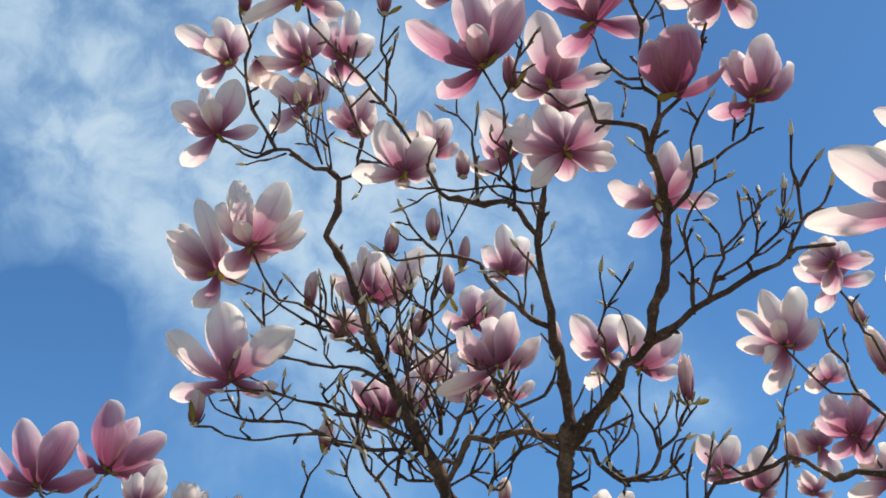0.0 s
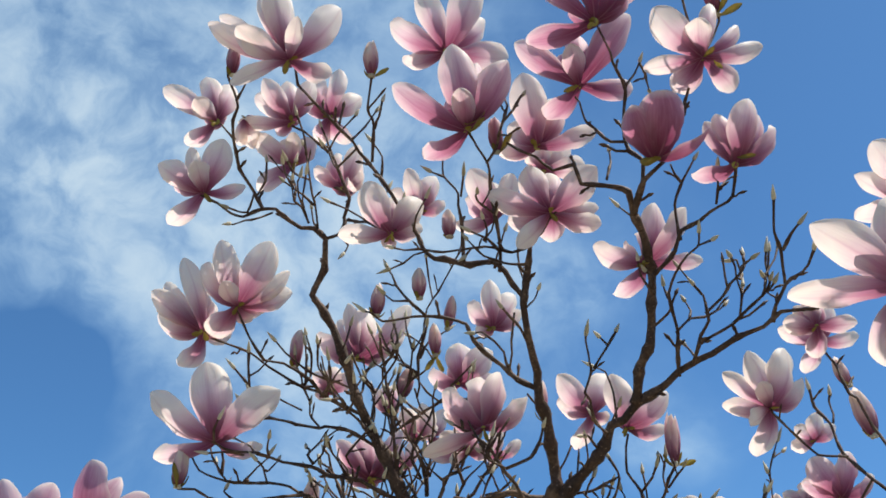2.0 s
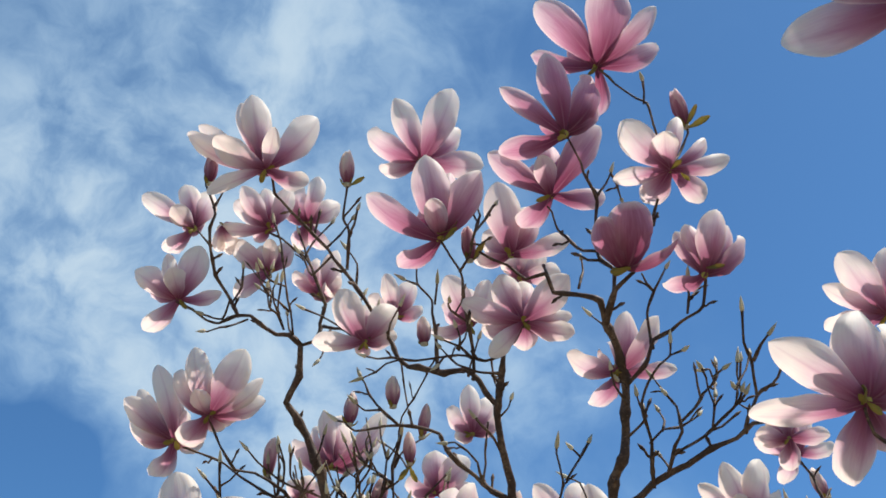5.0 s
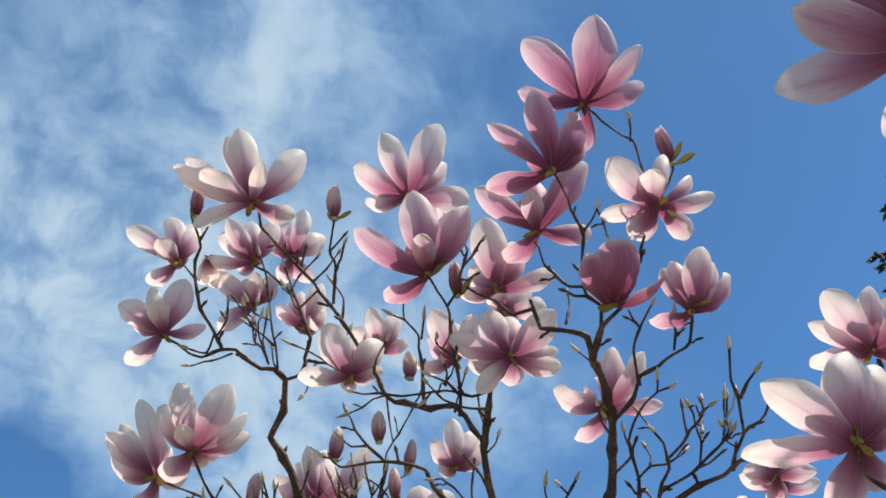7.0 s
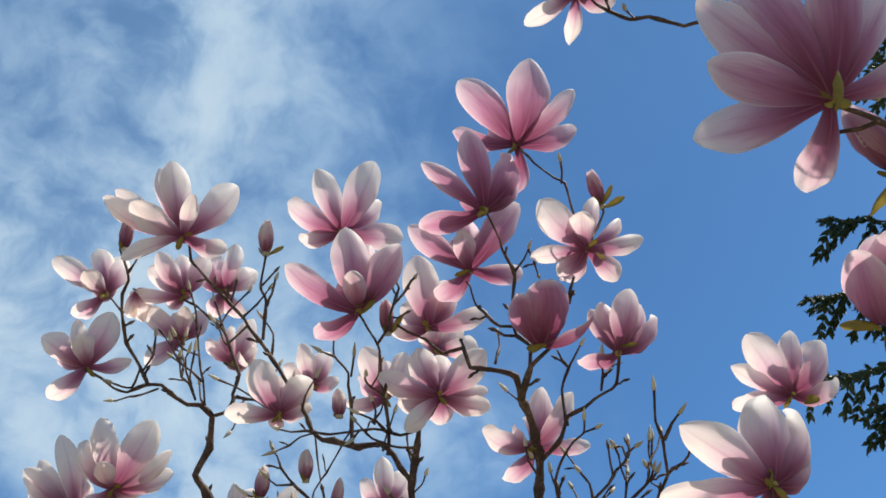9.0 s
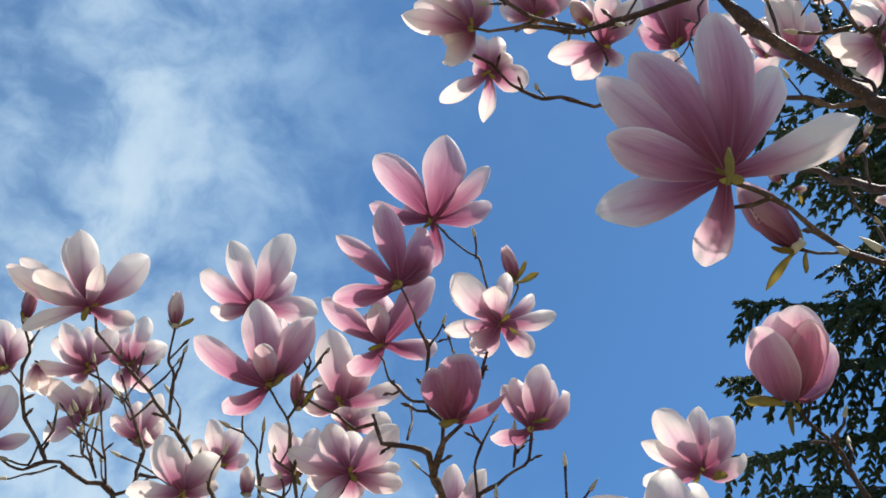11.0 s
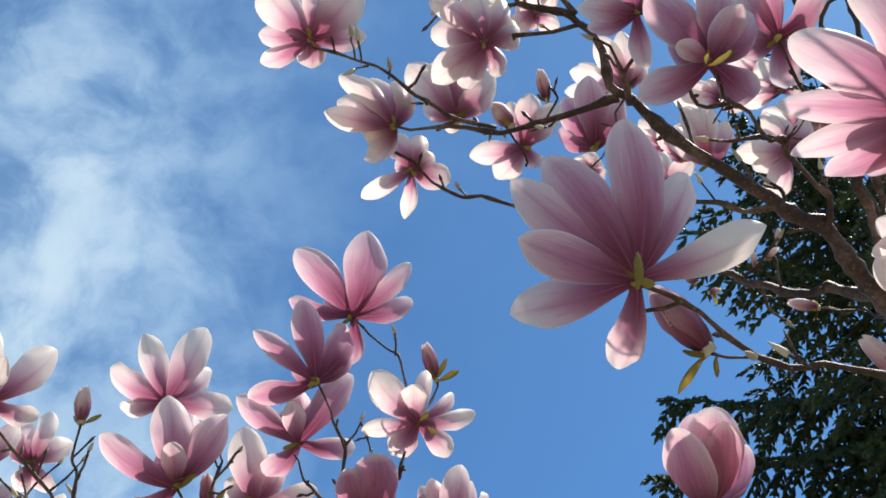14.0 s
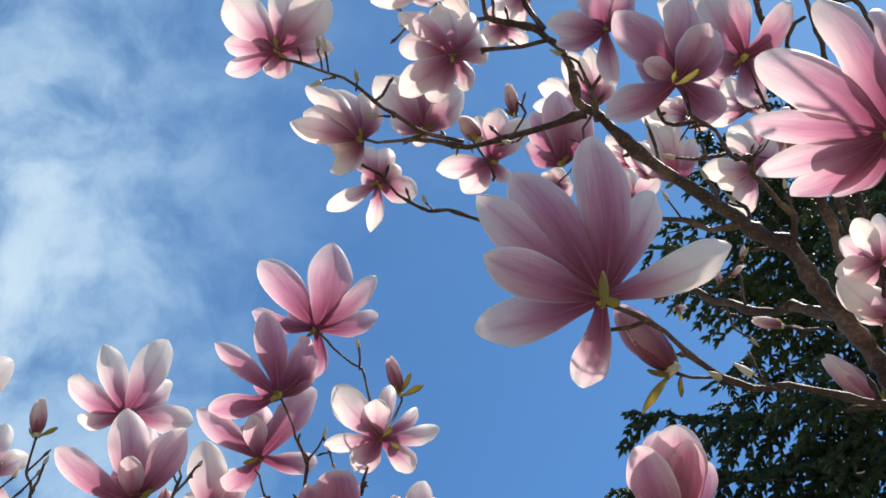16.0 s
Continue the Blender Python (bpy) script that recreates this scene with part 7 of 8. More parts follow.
branch('twig', magnolia_right, [(-0.6743, 0.4048, 1.9105, 0.0022), (-0.6552, 0.3942, 1.938, 0.0022), (-0.6488, 0.3737, 1.9554, 0.0022)], True)
branch('twig', magnolia_right, [(-0.6674, 0.4016, 1.9201, 0.0022), (-0.6552, 0.3806, 1.9334, 0.0022), (-0.6504, 0.3777, 1.9547, 0.0022)], True)
branch('twig', magnolia_right, [(-0.6379, 0.4383, 1.8753, 0.0014), (-0.6243, 0.4382, 1.9456, 0.0012), (-0.6163, 0.4399, 2.0056, 0.001), (-0.6059, 0.4265, 2.0387, 0.0009)], True)
branch('twig', magnolia_right, [(-0.613, 0.4366, 2.0186, 0.0012), (-0.5896, 0.4575, 2.0357, 0.0009)], True)
branch('twig', magnolia_right, [(-0.6189, 0.4404, 1.988, 0.0011), (-0.6196, 0.4443, 2.0035, 0.0009)], True)
branch('twig', magnolia_right, [(-0.4885, 0.3594, 1.9262, 0.0028), (-0.517, 0.3823, 1.9706, 0.0025), (-0.5328, 0.4036, 2.0141, 0.0023), (-0.5325, 0.4185, 2.0587, 0.0021), (-0.5447, 0.4304, 2.0862, 0.0019), (-0.549, 0.4294, 2.1118, 0.0018)], True)
branch('twig', magnolia_right, [(-0.5325, 0.4185, 2.0587, 0.0018), (-0.527, 0.4265, 2.082, 0.0016), (-0.523, 0.4295, 2.1037, 0.0015)], True)
branch('twig', magnolia_right, [(-0.4957, 0.3449, 1.9763, 0.0025), (-0.5122, 0.3639, 2.0237, 0.0022), (-0.5238, 0.3618, 2.0627, 0.002), (-0.5309, 0.3735, 2.1089, 0.0017), (-0.5423, 0.3831, 2.1504, 0.0015)], False)
branch('twig', magnolia_right, [(-0.5312, 0.4005, 2.0068, 0.002), (-0.5669, 0.4061, 2.0151, 0.0018), (-0.6, 0.3814, 2.0312, 0.0015), (-0.6272, 0.3693, 2.0562, 0.0014)], False)
branch('twig', magnolia_right, [(-0.517, 0.3823, 1.9706, 0.002), (-0.5299, 0.4329, 1.9439, 0.0015), (-0.5358, 0.4301, 1.9538, 0.0014)], False)
branch('twig', magnolia_right, [(-0.7275, 0.4531, 1.8933, 0.0019), (-0.7176, 0.459, 1.9306, 0.0017), (-0.7123, 0.4407, 1.9648, 0.0014)], True)
branch('twig', magnolia_right, [(-0.7176, 0.459, 1.9306, 0.002), (-0.6937, 0.4783, 1.9665, 0.0016), (-0.6871, 0.4781, 1.9778, 0.0014)], True)
branch('twig', magnolia_right, [(-0.7488, 0.466, 1.8854, 0.0022), (-0.7532, 0.4416, 1.9181, 0.0017), (-0.7465, 0.4189, 1.9392, 0.0014)], True)
branch('twig', magnolia_right, [(-0.7531, 0.4456, 1.9133, 0.0022), (-0.7722, 0.4193, 1.9252, 0.0019), (-0.7677, 0.396, 1.9457, 0.0015), (-0.7562, 0.386, 1.9457, 0.0013)], True)
branch('twig', magnolia_right, [(-0.6263, 0.4381, 1.9345, 0.0023), (-0.6315, 0.4594, 1.9164, 0.002), (-0.6675, 0.4744, 1.8852, 0.0014)], True)
branch('limb', magnolia_right, [(-0.25, -0.2, 2.1708, 0.0086), (-0.2759, -0.212, 2.2523, 0.0085), (-0.2967, -0.2214, 2.2997, 0.0083), (-0.3217, -0.236, 2.3482, 0.0081), (-0.341, -0.2499, 2.3817, 0.0079), (-0.3706, -0.2519, 2.4126, 0.0077), (-0.3963, -0.2516, 2.4355, 0.0075), (-0.4407, -0.2593, 2.4772, 0.0070), (-0.487, -0.267, 2.5179, 0.0065), (-0.5266, -0.2786, 2.5546, 0.0057), (-0.5465, -0.281, 2.5706, 0.0054), (-0.5665, -0.3083, 2.6033, 0.0048), (-0.5852, -0.3314, 2.631, 0.0043), (-0.602, -0.3401, 2.6471, 0.0040), (-0.6538, -0.3307, 2.6743, 0.0033), (-0.6687, -0.343, 2.689, 0.0030), (-0.6801, -0.3653, 2.7071, 0.0025)], False)
branch('twig', magnolia_right, [(-0.531, -0.2792, 2.5583, 0.0036), (-0.555, -0.3204, 2.5455, 0.0030), (-0.5511, -0.3574, 2.5443, 0.0025), (-0.5715, -0.3983, 2.5315, 0.0020)], False)
branch('twig', magnolia_right, [(-0.5526, -0.3138, 2.5469, 0.0025), (-0.5849, -0.3532, 2.5412, 0.0019), (-0.6078, -0.3565, 2.5469, 0.0015)], True)
branch('twig', magnolia_right, [(-0.5434, -0.2793, 2.5672, 0.0046), (-0.5775, -0.2596, 2.5657, 0.0043), (-0.6245, -0.2462, 2.5564, 0.0038), (-0.6843, -0.2322, 2.5452, 0.0032), (-0.7599, -0.2185, 2.5525, 0.0023), (-0.7986, -0.215, 2.5496, 0.0019)], False)
branch('twig', magnolia_right, [(-0.6843, -0.2322, 2.5452, 0.0028), (-0.736, -0.2391, 2.5451, 0.0025), (-0.7834, -0.2589, 2.536, 0.0022), (-0.8196, -0.2825, 2.5335, 0.0021), (-0.8585, -0.2978, 2.5368, 0.0019), (-0.91, -0.3148, 2.5365, 0.0016)], False)
branch('twig', magnolia_right, [(-0.8585, -0.2978, 2.5368, 0.0014), (-0.8644, -0.3165, 2.5308, 0.0012), (-0.8706, -0.3395, 2.5091, 0.0011)], True)
branch('twig', magnolia_right, [(-0.8512, -0.2952, 2.5364, 0.0014), (-0.8582, -0.3185, 2.5229, 0.0012), (-0.8617, -0.3268, 2.5269, 0.0011)], True)
branch('twig', magnolia_right, [(-0.8445, -0.2929, 2.5357, 0.0014), (-0.8623, -0.2964, 2.5138, 0.0011)], True)
branch('twig', magnolia_right, [(-0.8196, -0.2825, 2.5335, 0.0014), (-0.8246, -0.3063, 2.5137, 0.0011)], True)
branch('twig', magnolia_right, [(-0.7762, -0.2552, 2.5372, 0.0014), (-0.7971, -0.2679, 2.5113, 0.0009)], True)
branch('twig', magnolia_right, [(-0.6245, -0.2462, 2.5564, 0.0017), (-0.6072, -0.2573, 2.5872, 0.0016), (-0.6187, -0.2659, 2.5954, 0.0014), (-0.6106, -0.2414, 2.6048, 0.0013)], False)
branch('twig', magnolia_right, [(-0.6732, -0.2345, 2.546, 0.0017), (-0.6452, -0.2045, 2.5373, 0.0014), (-0.6423, -0.1966, 2.5262, 0.0012)], False)
branch('twig', magnolia_right, [(-0.6074, -0.2505, 2.56, 0.0015), (-0.6279, -0.2504, 2.5306, 0.0012), (-0.6419, -0.2546, 2.5181, 0.001)], True)
branch('twig', magnolia_right, [(-0.5877, -0.3339, 2.6342, 0.0033), (-0.6307, -0.317, 2.6288, 0.0029), (-0.6627, -0.3053, 2.6262, 0.0026), (-0.7063, -0.3041, 2.6098, 0.0022)], False)
branch('twig', magnolia_right, [(-0.6241, -0.3195, 2.6296, 0.0015), (-0.6279, -0.3141, 2.6543, 0.001)], True)
branch('twig', magnolia_right, [(-0.5972, -0.3399, 2.6439, 0.0038), (-0.6212, -0.3475, 2.667, 0.0030), (-0.6437, -0.3775, 2.6705, 0.0022)], False)
branch('twig', magnolia_right, [(-0.6538, -0.3307, 2.6743, 0.0033), (-0.6968, -0.3138, 2.6856, 0.0029), (-0.712, -0.3182, 2.7094, 0.0026), (-0.7367, -0.3403, 2.7234, 0.0023)], False)
branch('twig', magnolia_right, [(-0.6968, -0.3138, 2.6856, 0.0026), (-0.7364, -0.2962, 2.6992, 0.0022), (-0.7597, -0.3084, 2.7036, 0.0020)], True)
branch('twig', magnolia_right, [(-0.7364, -0.2962, 2.6992, 0.0016), (-0.7563, -0.3051, 2.6675, 0.001)], True)
branch('twig', magnolia_right, [(-0.3788, -0.2517, 2.4201, 0.0036), (-0.4154, -0.2289, 2.4334, 0.0033), (-0.4396, -0.2271, 2.4526, 0.0033), (-0.4937, -0.2028, 2.4859, 0.0030), (-0.5754, -0.1556, 2.5224, 0.0028), (-0.6407, -0.136, 2.5443, 0.0025), (-0.6998, -0.1246, 2.5575, 0.0022), (-0.7382, -0.1321, 2.5744, 0.0020), (-0.7809, -0.1479, 2.6, 0.0019)], False)
branch('twig', magnolia_right, [(-0.6912, -0.1253, 2.5551, 0.0015), (-0.7116, -0.1487, 2.5392, 0.001)], True)
branch('twig', magnolia_right, [(-0.4396, -0.2271, 2.4526, 0.0015), (-0.4421, -0.2267, 2.4746, 0.0012), (-0.4484, -0.2308, 2.4821, 0.001)], True)
branch('twig', magnolia_right, [(-0.341, -0.2499, 2.3817, 0.0036), (-0.3776, -0.3146, 2.3923, 0.0030), (-0.4177, -0.3402, 2.4038, 0.0028), (-0.4584, -0.3457, 2.3996, 0.0025), (-0.509, -0.3805, 2.3921, 0.0020), (-0.5376, -0.4111, 2.3891, 0.0019)], False)
branch('twig', magnolia_right, [(-0.509, -0.3805, 2.3921, 0.0021), (-0.5424, -0.3726, 2.4015, 0.0019), (-0.5621, -0.397, 2.4, 0.0016)], True)
branch('twig', magnolia_right, [(-0.4584, -0.3457, 2.3996, 0.0022), (-0.4895, -0.3417, 2.3899, 0.0020), (-0.5246, -0.3429, 2.3818, 0.0016)], True)
branch('twig', magnolia_right, [(-0.4641, -0.2629, 2.4978, 0.0025), (-0.4624, -0.2696, 2.5296, 0.0022), (-0.4707, -0.2839, 2.5544, 0.0019)], True)
branch('twig', magnolia_right, [(-0.3963, -0.2516, 2.4355, 0.0025), (-0.3932, -0.2514, 2.4782, 0.0021), (-0.4044, -0.2582, 2.4948, 0.0019)], True)
branch('twig', magnolia_right, [(-0.3749, -0.2519, 2.4166, 0.0025), (-0.3723, -0.2547, 2.4446, 0.0021), (-0.3799, -0.2542, 2.4603, 0.0019)], True)
branch('twig', magnolia_right, [(-0.3007, -0.2236, 2.3079, 0.0045), (-0.2941, -0.2553, 2.3269, 0.0043), (-0.3066, -0.2783, 2.3539, 0.0041), (-0.3315, -0.3061, 2.3826, 0.0038), (-0.3452, -0.3435, 2.3995, 0.0036), (-0.4024, -0.4539, 2.4735, 0.0026), (-0.3952, -0.4735, 2.4752, 0.0025)], False)
branch('twig', magnolia_right, [(-0.3007, -0.2236, 2.3079, 0.0058), (-0.3163, -0.1814, 2.3594, 0.0051), (-0.3279, -0.1432, 2.4061, 0.0044), (-0.35, -0.1132, 2.4481, 0.0038), (-0.3752, -0.0937, 2.4827, 0.0031), (-0.3953, -0.0755, 2.5174, 0.0026)], True)
branch('twig', magnolia_right, [(-0.3583, -0.1058, 2.4602, 0.0016), (-0.3424, -0.1278, 2.4641, 0.0016), (-0.3419, -0.1546, 2.4539, 0.0016), (-0.3341, -0.1835, 2.4574, 0.0016)], True)
branch('twig', magnolia_right, [(-0.342, -0.1221, 2.4348, 0.0016), (-0.3159, -0.0913, 2.4302, 0.0016), (-0.2879, -0.079, 2.4262, 0.0017)], True)
branch('twig', magnolia_right, [(-0.2759, -0.212, 2.2523, 0.0019), (-0.2517, -0.1771, 2.3366, 0.0018), (-0.2486, -0.1377, 2.3886, 0.0018), (-0.2517, -0.1021, 2.4285, 0.0017)], False)
branch('twig', magnolia_right, [(-0.4654, -0.375, 2.0113, 0.0029), (-0.5057, -0.3776, 2.0188, 0.0027), (-0.5427, -0.3777, 2.025, 0.0026), (-0.5872, -0.3699, 2.0357, 0.0024), (-0.6167, -0.3667, 2.0457, 0.0022), (-0.6376, -0.3721, 2.0545, 0.0021), (-0.6606, -0.3816, 2.0615, 0.002), (-0.6852, -0.3939, 2.0661, 0.0019), (-0.7119, -0.4026, 2.0707, 0.0018)], False)
branch('twig', magnolia_right, [(-0.5806, -0.371, 2.0339, 0.0012), (-0.601, -0.3826, 2.0291, 0.0012), (-0.6064, -0.3812, 2.0368, 0.0012)], True)
branch('twig', magnolia_right, [(-0.6081, -0.3669, 2.0425, 0.0012), (-0.6148, -0.3665, 2.0449, 0.0012), (-0.6232, -0.3693, 2.0436, 0.0012)], True)
branch('twig', magnolia_right, [(-0.6232, -0.3693, 2.0436, 0.0012), (-0.6373, -0.362, 2.0493, 0.0012), (-0.6409, -0.3524, 2.0627, 0.0012)], False)
branch('twig', magnolia_right, [(-0.3081, 0.067, 2.0623, 0.0038), (-0.3486, 0.0533, 2.1072, 0.0032), (-0.3669, 0.0517, 2.1407, 0.0029), (-0.3921, 0.0363, 2.1792, 0.0025), (-0.4203, 0.023, 2.2004, 0.0022), (-0.4324, 0.0094, 2.2196, 0.0021)], False)
branch('twig', magnolia_right, [(-0.3921, 0.0363, 2.1792, 0.002), (-0.4031, -0.0047, 2.1696, 0.002), (-0.4025, -0.0176, 2.1748, 0.002)], True)
branch('twig', magnolia_right, [(-0.3747, 0.0475, 2.1538, 0.002), (-0.3671, 0.0421, 2.1706, 0.0021), (-0.3604, 0.0502, 2.1875, 0.0021)], True)
branch('twig', magnolia_right, [(-0.3161, -0.4788, 2.4043, 0.0028), (-0.3545, -0.4963, 2.4307, 0.0025), (-0.3775, -0.5123, 2.46, 0.0022), (-0.395, -0.5186, 2.4842, 0.002), (-0.4136, -0.5188, 2.501, 0.0018), (-0.4444, -0.5123, 2.5141, 0.0016), (-0.4734, -0.5125, 2.5241, 0.0014)], False)
branch('twig', magnolia_right, [(-0.3796, -0.3575, 2.4244, 0.0019), (-0.4169, -0.3925, 2.4479, 0.0016), (-0.4363, -0.418, 2.4809, 0.0014)], False)
branch('twig', magnolia_right, [(-0.3884, -0.474, 2.1968, 0.0023), (-0.4448, -0.4962, 2.1902, 0.002), (-0.4856, -0.5035, 2.1861, 0.0018)], False)
branch('twig', magnolia_right, [(-0.347, -0.2611, 2.3835, 0.002), (-0.3523, -0.2854, 2.3963, 0.0017), (-0.3618, -0.308, 2.4156, 0.0015)], True)
branch('twig', magnolia_right, [(-0.2729, -0.2097, 2.2088, 0.0024), (-0.2822, -0.2557, 2.2745, 0.0021), (-0.2975, -0.3007, 2.3087, 0.0019)], False)
branch('twig', magnolia_right, [(-0.5837, -0.0035, 1.9152, 0.0024), (-0.634, -0.0554, 1.941, 0.0019), (-0.6647, -0.0756, 1.9481, 0.0016), (-0.6727, -0.0898, 1.9621, 0.0015)], False)
branch('twig', magnolia_right, [(-0.4309, -0.3424, 2.4037, 0.0014), (-0.3053, -0.2536, 2.5719, 0.0014), (-0.1931, -0.1803, 2.722, 0.0013)], False)
branch('twig', magnolia_right, [(-0.4117, -0.3872, 2.4435, 0.0014), (-0.3411, -0.3242, 2.5617, 0.0014), (-0.2403, -0.2517, 2.7249, 0.0012)], False)
branch('twig', magnolia_right, [(-0.509, -0.3805, 2.3921, 0.0013), (-0.4164, -0.2945, 2.5592, 0.0013), (-0.3145, -0.2043, 2.7484, 0.0012)], False)
branch('twig', magnolia_right, [(-0.5378, -0.2788, 2.5628, 0.0015), (-0.4656, -0.1117, 2.7152, 0.0014), (-0.4442, -0.0356, 2.7838, 0.0013)], False)
flower(magnolia_right, (-0.671, -0.090, 1.970), (-0.01, 0.56, 0.83), 0.65, [(26, 66, 0.087, 0.038, 0.13), (104, 40, 0.085, 0.049, 0.13), (-15, 79, 0.091, 0.030, 0.09), (-99, 76, 0.096, 0.038, 0.09), (-177, 53, 0.064, 0.034, 0.13), (146, 42, 0.094, 0.047, 0.13), (-126, 68, 0.082, 0.026, 0.13), (232, 14, 0.067, 0.032, 0.14), (264, 12, 0.060, 0.032, 0.14)])
flower(magnolia_right, (-0.500, 0.138, 2.211), (0.15, 0.28, 0.95), 0.52, [(66, 55, 0.086, 0.042, 0.13), (118, 34, 0.081, 0.031, 0.13), (29, 60, 0.076, 0.027, 0.13), (177, 41, 0.090, 0.051, 0.13), (-15, 76, 0.075, 0.038, 0.09), (-132, 55, 0.103, 0.042, 0.13), (54, 9, 0.058, 0.030, 0.14), (126, 15, 0.063, 0.030, 0.14)])
flower(magnolia_right, (-0.630, 0.371, 2.062), (-0.25, 0.55, 0.80), 0.55, [(60, 48, 0.075, 0.033, 0.13), (105, 61, 0.080, 0.049, 0.13), (14, 41, 0.071, 0.024, 0.13), (-57, 39, 0.066, 0.033, 0.13), (-108, 86, 0.077, 0.035, 0.09), (162, 63, 0.088, 0.042, 0.13), (-40, 108, 0.037, 0.023, 0.02), (48, 80, 0.039, 0.024, 0.09), (296, 11, 0.058, 0.027, 0.14), (183, 17, 0.058, 0.027, 0.14)])
flower(magnolia_right, (-0.543, 0.383, 2.157), (-0.17, 0.57, 0.80), 0.52, [(0, 60, 0.055, 0.027, 0.13), (108, 59, 0.058, 0.037, 0.13), (167, 84, 0.063, 0.026, 0.09), (-99, 79, 0.053, 0.030, 0.09), (57, 47, 0.052, 0.026, 0.13), (264, 13, 0.039, 0.020, 0.14), (49, 17, 0.041, 0.020, 0.14)])
flower(magnolia_right, (-0.511, 0.545, 2.085), (0.10, 0.62, 0.78), 0.52, [(-33, 70, 0.035, 0.026, 0.09), (107, 54, 0.041, 0.027, 0.13), (168, 58, 0.044, 0.026, 0.13), (27, 43, 0.034, 0.026, 0.13), (212, 15, 0.026, 0.014, 0.14), (131, 15, 0.029, 0.014, 0.14)])
flower(magnolia_right, (-0.542, 0.427, 1.966), (-0.15, 0.59, 0.79), 1, [(44, 52, 0.058, 0.036, 0.13), (107, 58, 0.059, 0.039, 0.13), (-10, 44, 0.050, 0.034, 0.13), (168, 65, 0.067, 0.037, 0.13), (-98, 67, 0.057, 0.037, 0.13), (-139, 80, 0.071, 0.029, 0.09), (176, 17, 0.040, 0.021, 0.14), (298, 15, 0.040, 0.021, 0.14)])
flower(magnolia_right, (-0.544, 0.536, 1.986), (-0.08, 0.73, 0.68), 0.52, [(-34, 41, 0.038, 0.032, 0.12), (67, 25, 0.031, 0.035, 0.16), (136, 48, 0.052, 0.035, 0.14), (-119, 121, 0.045, 0.032, -0.05), (284, 24, 0.044, 0.021, 0.14), (16, 30, 0.041, 0.021, 0.14), (102, 35, 0.042, 0.021, 0.14), (188, 28, 0.04, 0.021, 0.14), (268, 11, 0.034, 0.018, 0.14), (56, 19, 0.034, 0.018, 0.14)])
flower(magnolia_right, (-0.487, 0.476, 1.921), (-0.38, 0.62, 0.69), 0.5, [(57, 24, 0.046, 0.034, 0.13), (-56, 65, 0.056, 0.031, 0.11), (92, 47, 0.052, 0.034, 0.14), (0, 29, 0.044, 0.022, 0.14), (145, 35, 0.047, 0.022, 0.14), (198, 25, 0.042, 0.022, 0.14), (251, 29, 0.042, 0.022, 0.14), (192, 13, 0.036, 0.019, 0.14), (18, 20, 0.047, 0.019, 0.14)])
flower(magnolia_right, (-0.675, 0.563, 1.959), (0.13, 0.64, 0.76), 0.52, [(65, 62, 0.057, 0.032, 0.13), (128, 55, 0.057, 0.036, 0.13), (-45, 57, 0.036, 0.025, 0.13), (164, 22, 0.048, 0.032, 0.13), (-142, 51, 0.062, 0.034, 0.13), (11, 12, 0.039, 0.020, 0.14), (142, 11, 0.036, 0.020, 0.14)])
flower(magnolia_right, (-0.634, 0.535, 1.927), (0.09, 0.58, 0.81), 0.52, [(103, 51, 0.060, 0.036, 0.13), (8, 20, 0.050, 0.038, 0.13), (168, 38, 0.061, 0.038, 0.13), (-133, 62, 0.039, 0.020, 0.13), (350, 9, 0.040, 0.021, 0.14), (102, 18, 0.039, 0.021, 0.14)])
flower(magnolia_right, (-0.589, 0.467, 1.904), (0.02, 0.61, 0.79), 0.5, [(63, 55, 0.03, 0.015, 0.12), (156, 45, 0.032, 0.015, 0.14), (-158, 66, 0.037, 0.015, 0.16), (-22, 42, 0.024, 0.015, 0.15), (247, 36, 0.032, 0.015, 0.14), (293, 26, 0.03, 0.015, 0.14), (20, 35, 0.027, 0.015, 0.14), (110, 22, 0.029, 0.015, 0.14), (311, 25, 0.03, 0.013, 0.14), (76, 30, 0.028, 0.013, 0.14)])
flower(magnolia_right, (-0.908, -0.313, 2.540), (-0.01, 0.38, 0.92), 0.6, [(38, 56, 0.087, 0.043, 0.13), (125, 73, 0.081, 0.045, 0.09), (93, 50, 0.083, 0.038, 0.13), (-10, 37, 0.085, 0.025, 0.13), (-40, 50, 0.080, 0.023, 0.13), (-103, 51, 0.045, 0.031, 0.13), (171, 60, 0.072, 0.028, 0.13), (221, 19, 0.052, 0.027, 0.14), (116, 19, 0.050, 0.027, 0.14)])
flower(magnolia_right, (-0.801, -0.212, 2.554), (-0.35, 0.49, 0.80), 0.42, [(-22, 41, 0.089, 0.029, 0.13), (5, 29, 0.091, 0.038, 0.13), (21, 47, 0.094, 0.030, 0.13), (67, 39, 0.092, 0.046, 0.13), (-117, 27, 0.053, 0.034, 0.13), (-132, 39, 0.076, 0.040, 0.13), (96, 51, 0.087, 0.039, 0.13), (299, 18, 0.056, 0.031, 0.14), (249, 13, 0.055, 0.031, 0.14)])
flower(magnolia_right, (-0.716, -0.197, 2.620), (-0.14, 0.29, 0.95), 0.57, [(19, 46, 0.095, 0.044, 0.13), (118, 58, 0.091, 0.052, 0.13), (61, 36, 0.093, 0.045, 0.13), (-40, 18, 0.068, 0.026, 0.13), (-132, 60, 0.030, 0.021, 0.13), (104, 36, 0.093, 0.042, 0.13), (68, 18, 0.065, 0.032, 0.14), (205, 10, 0.062, 0.032, 0.14)])
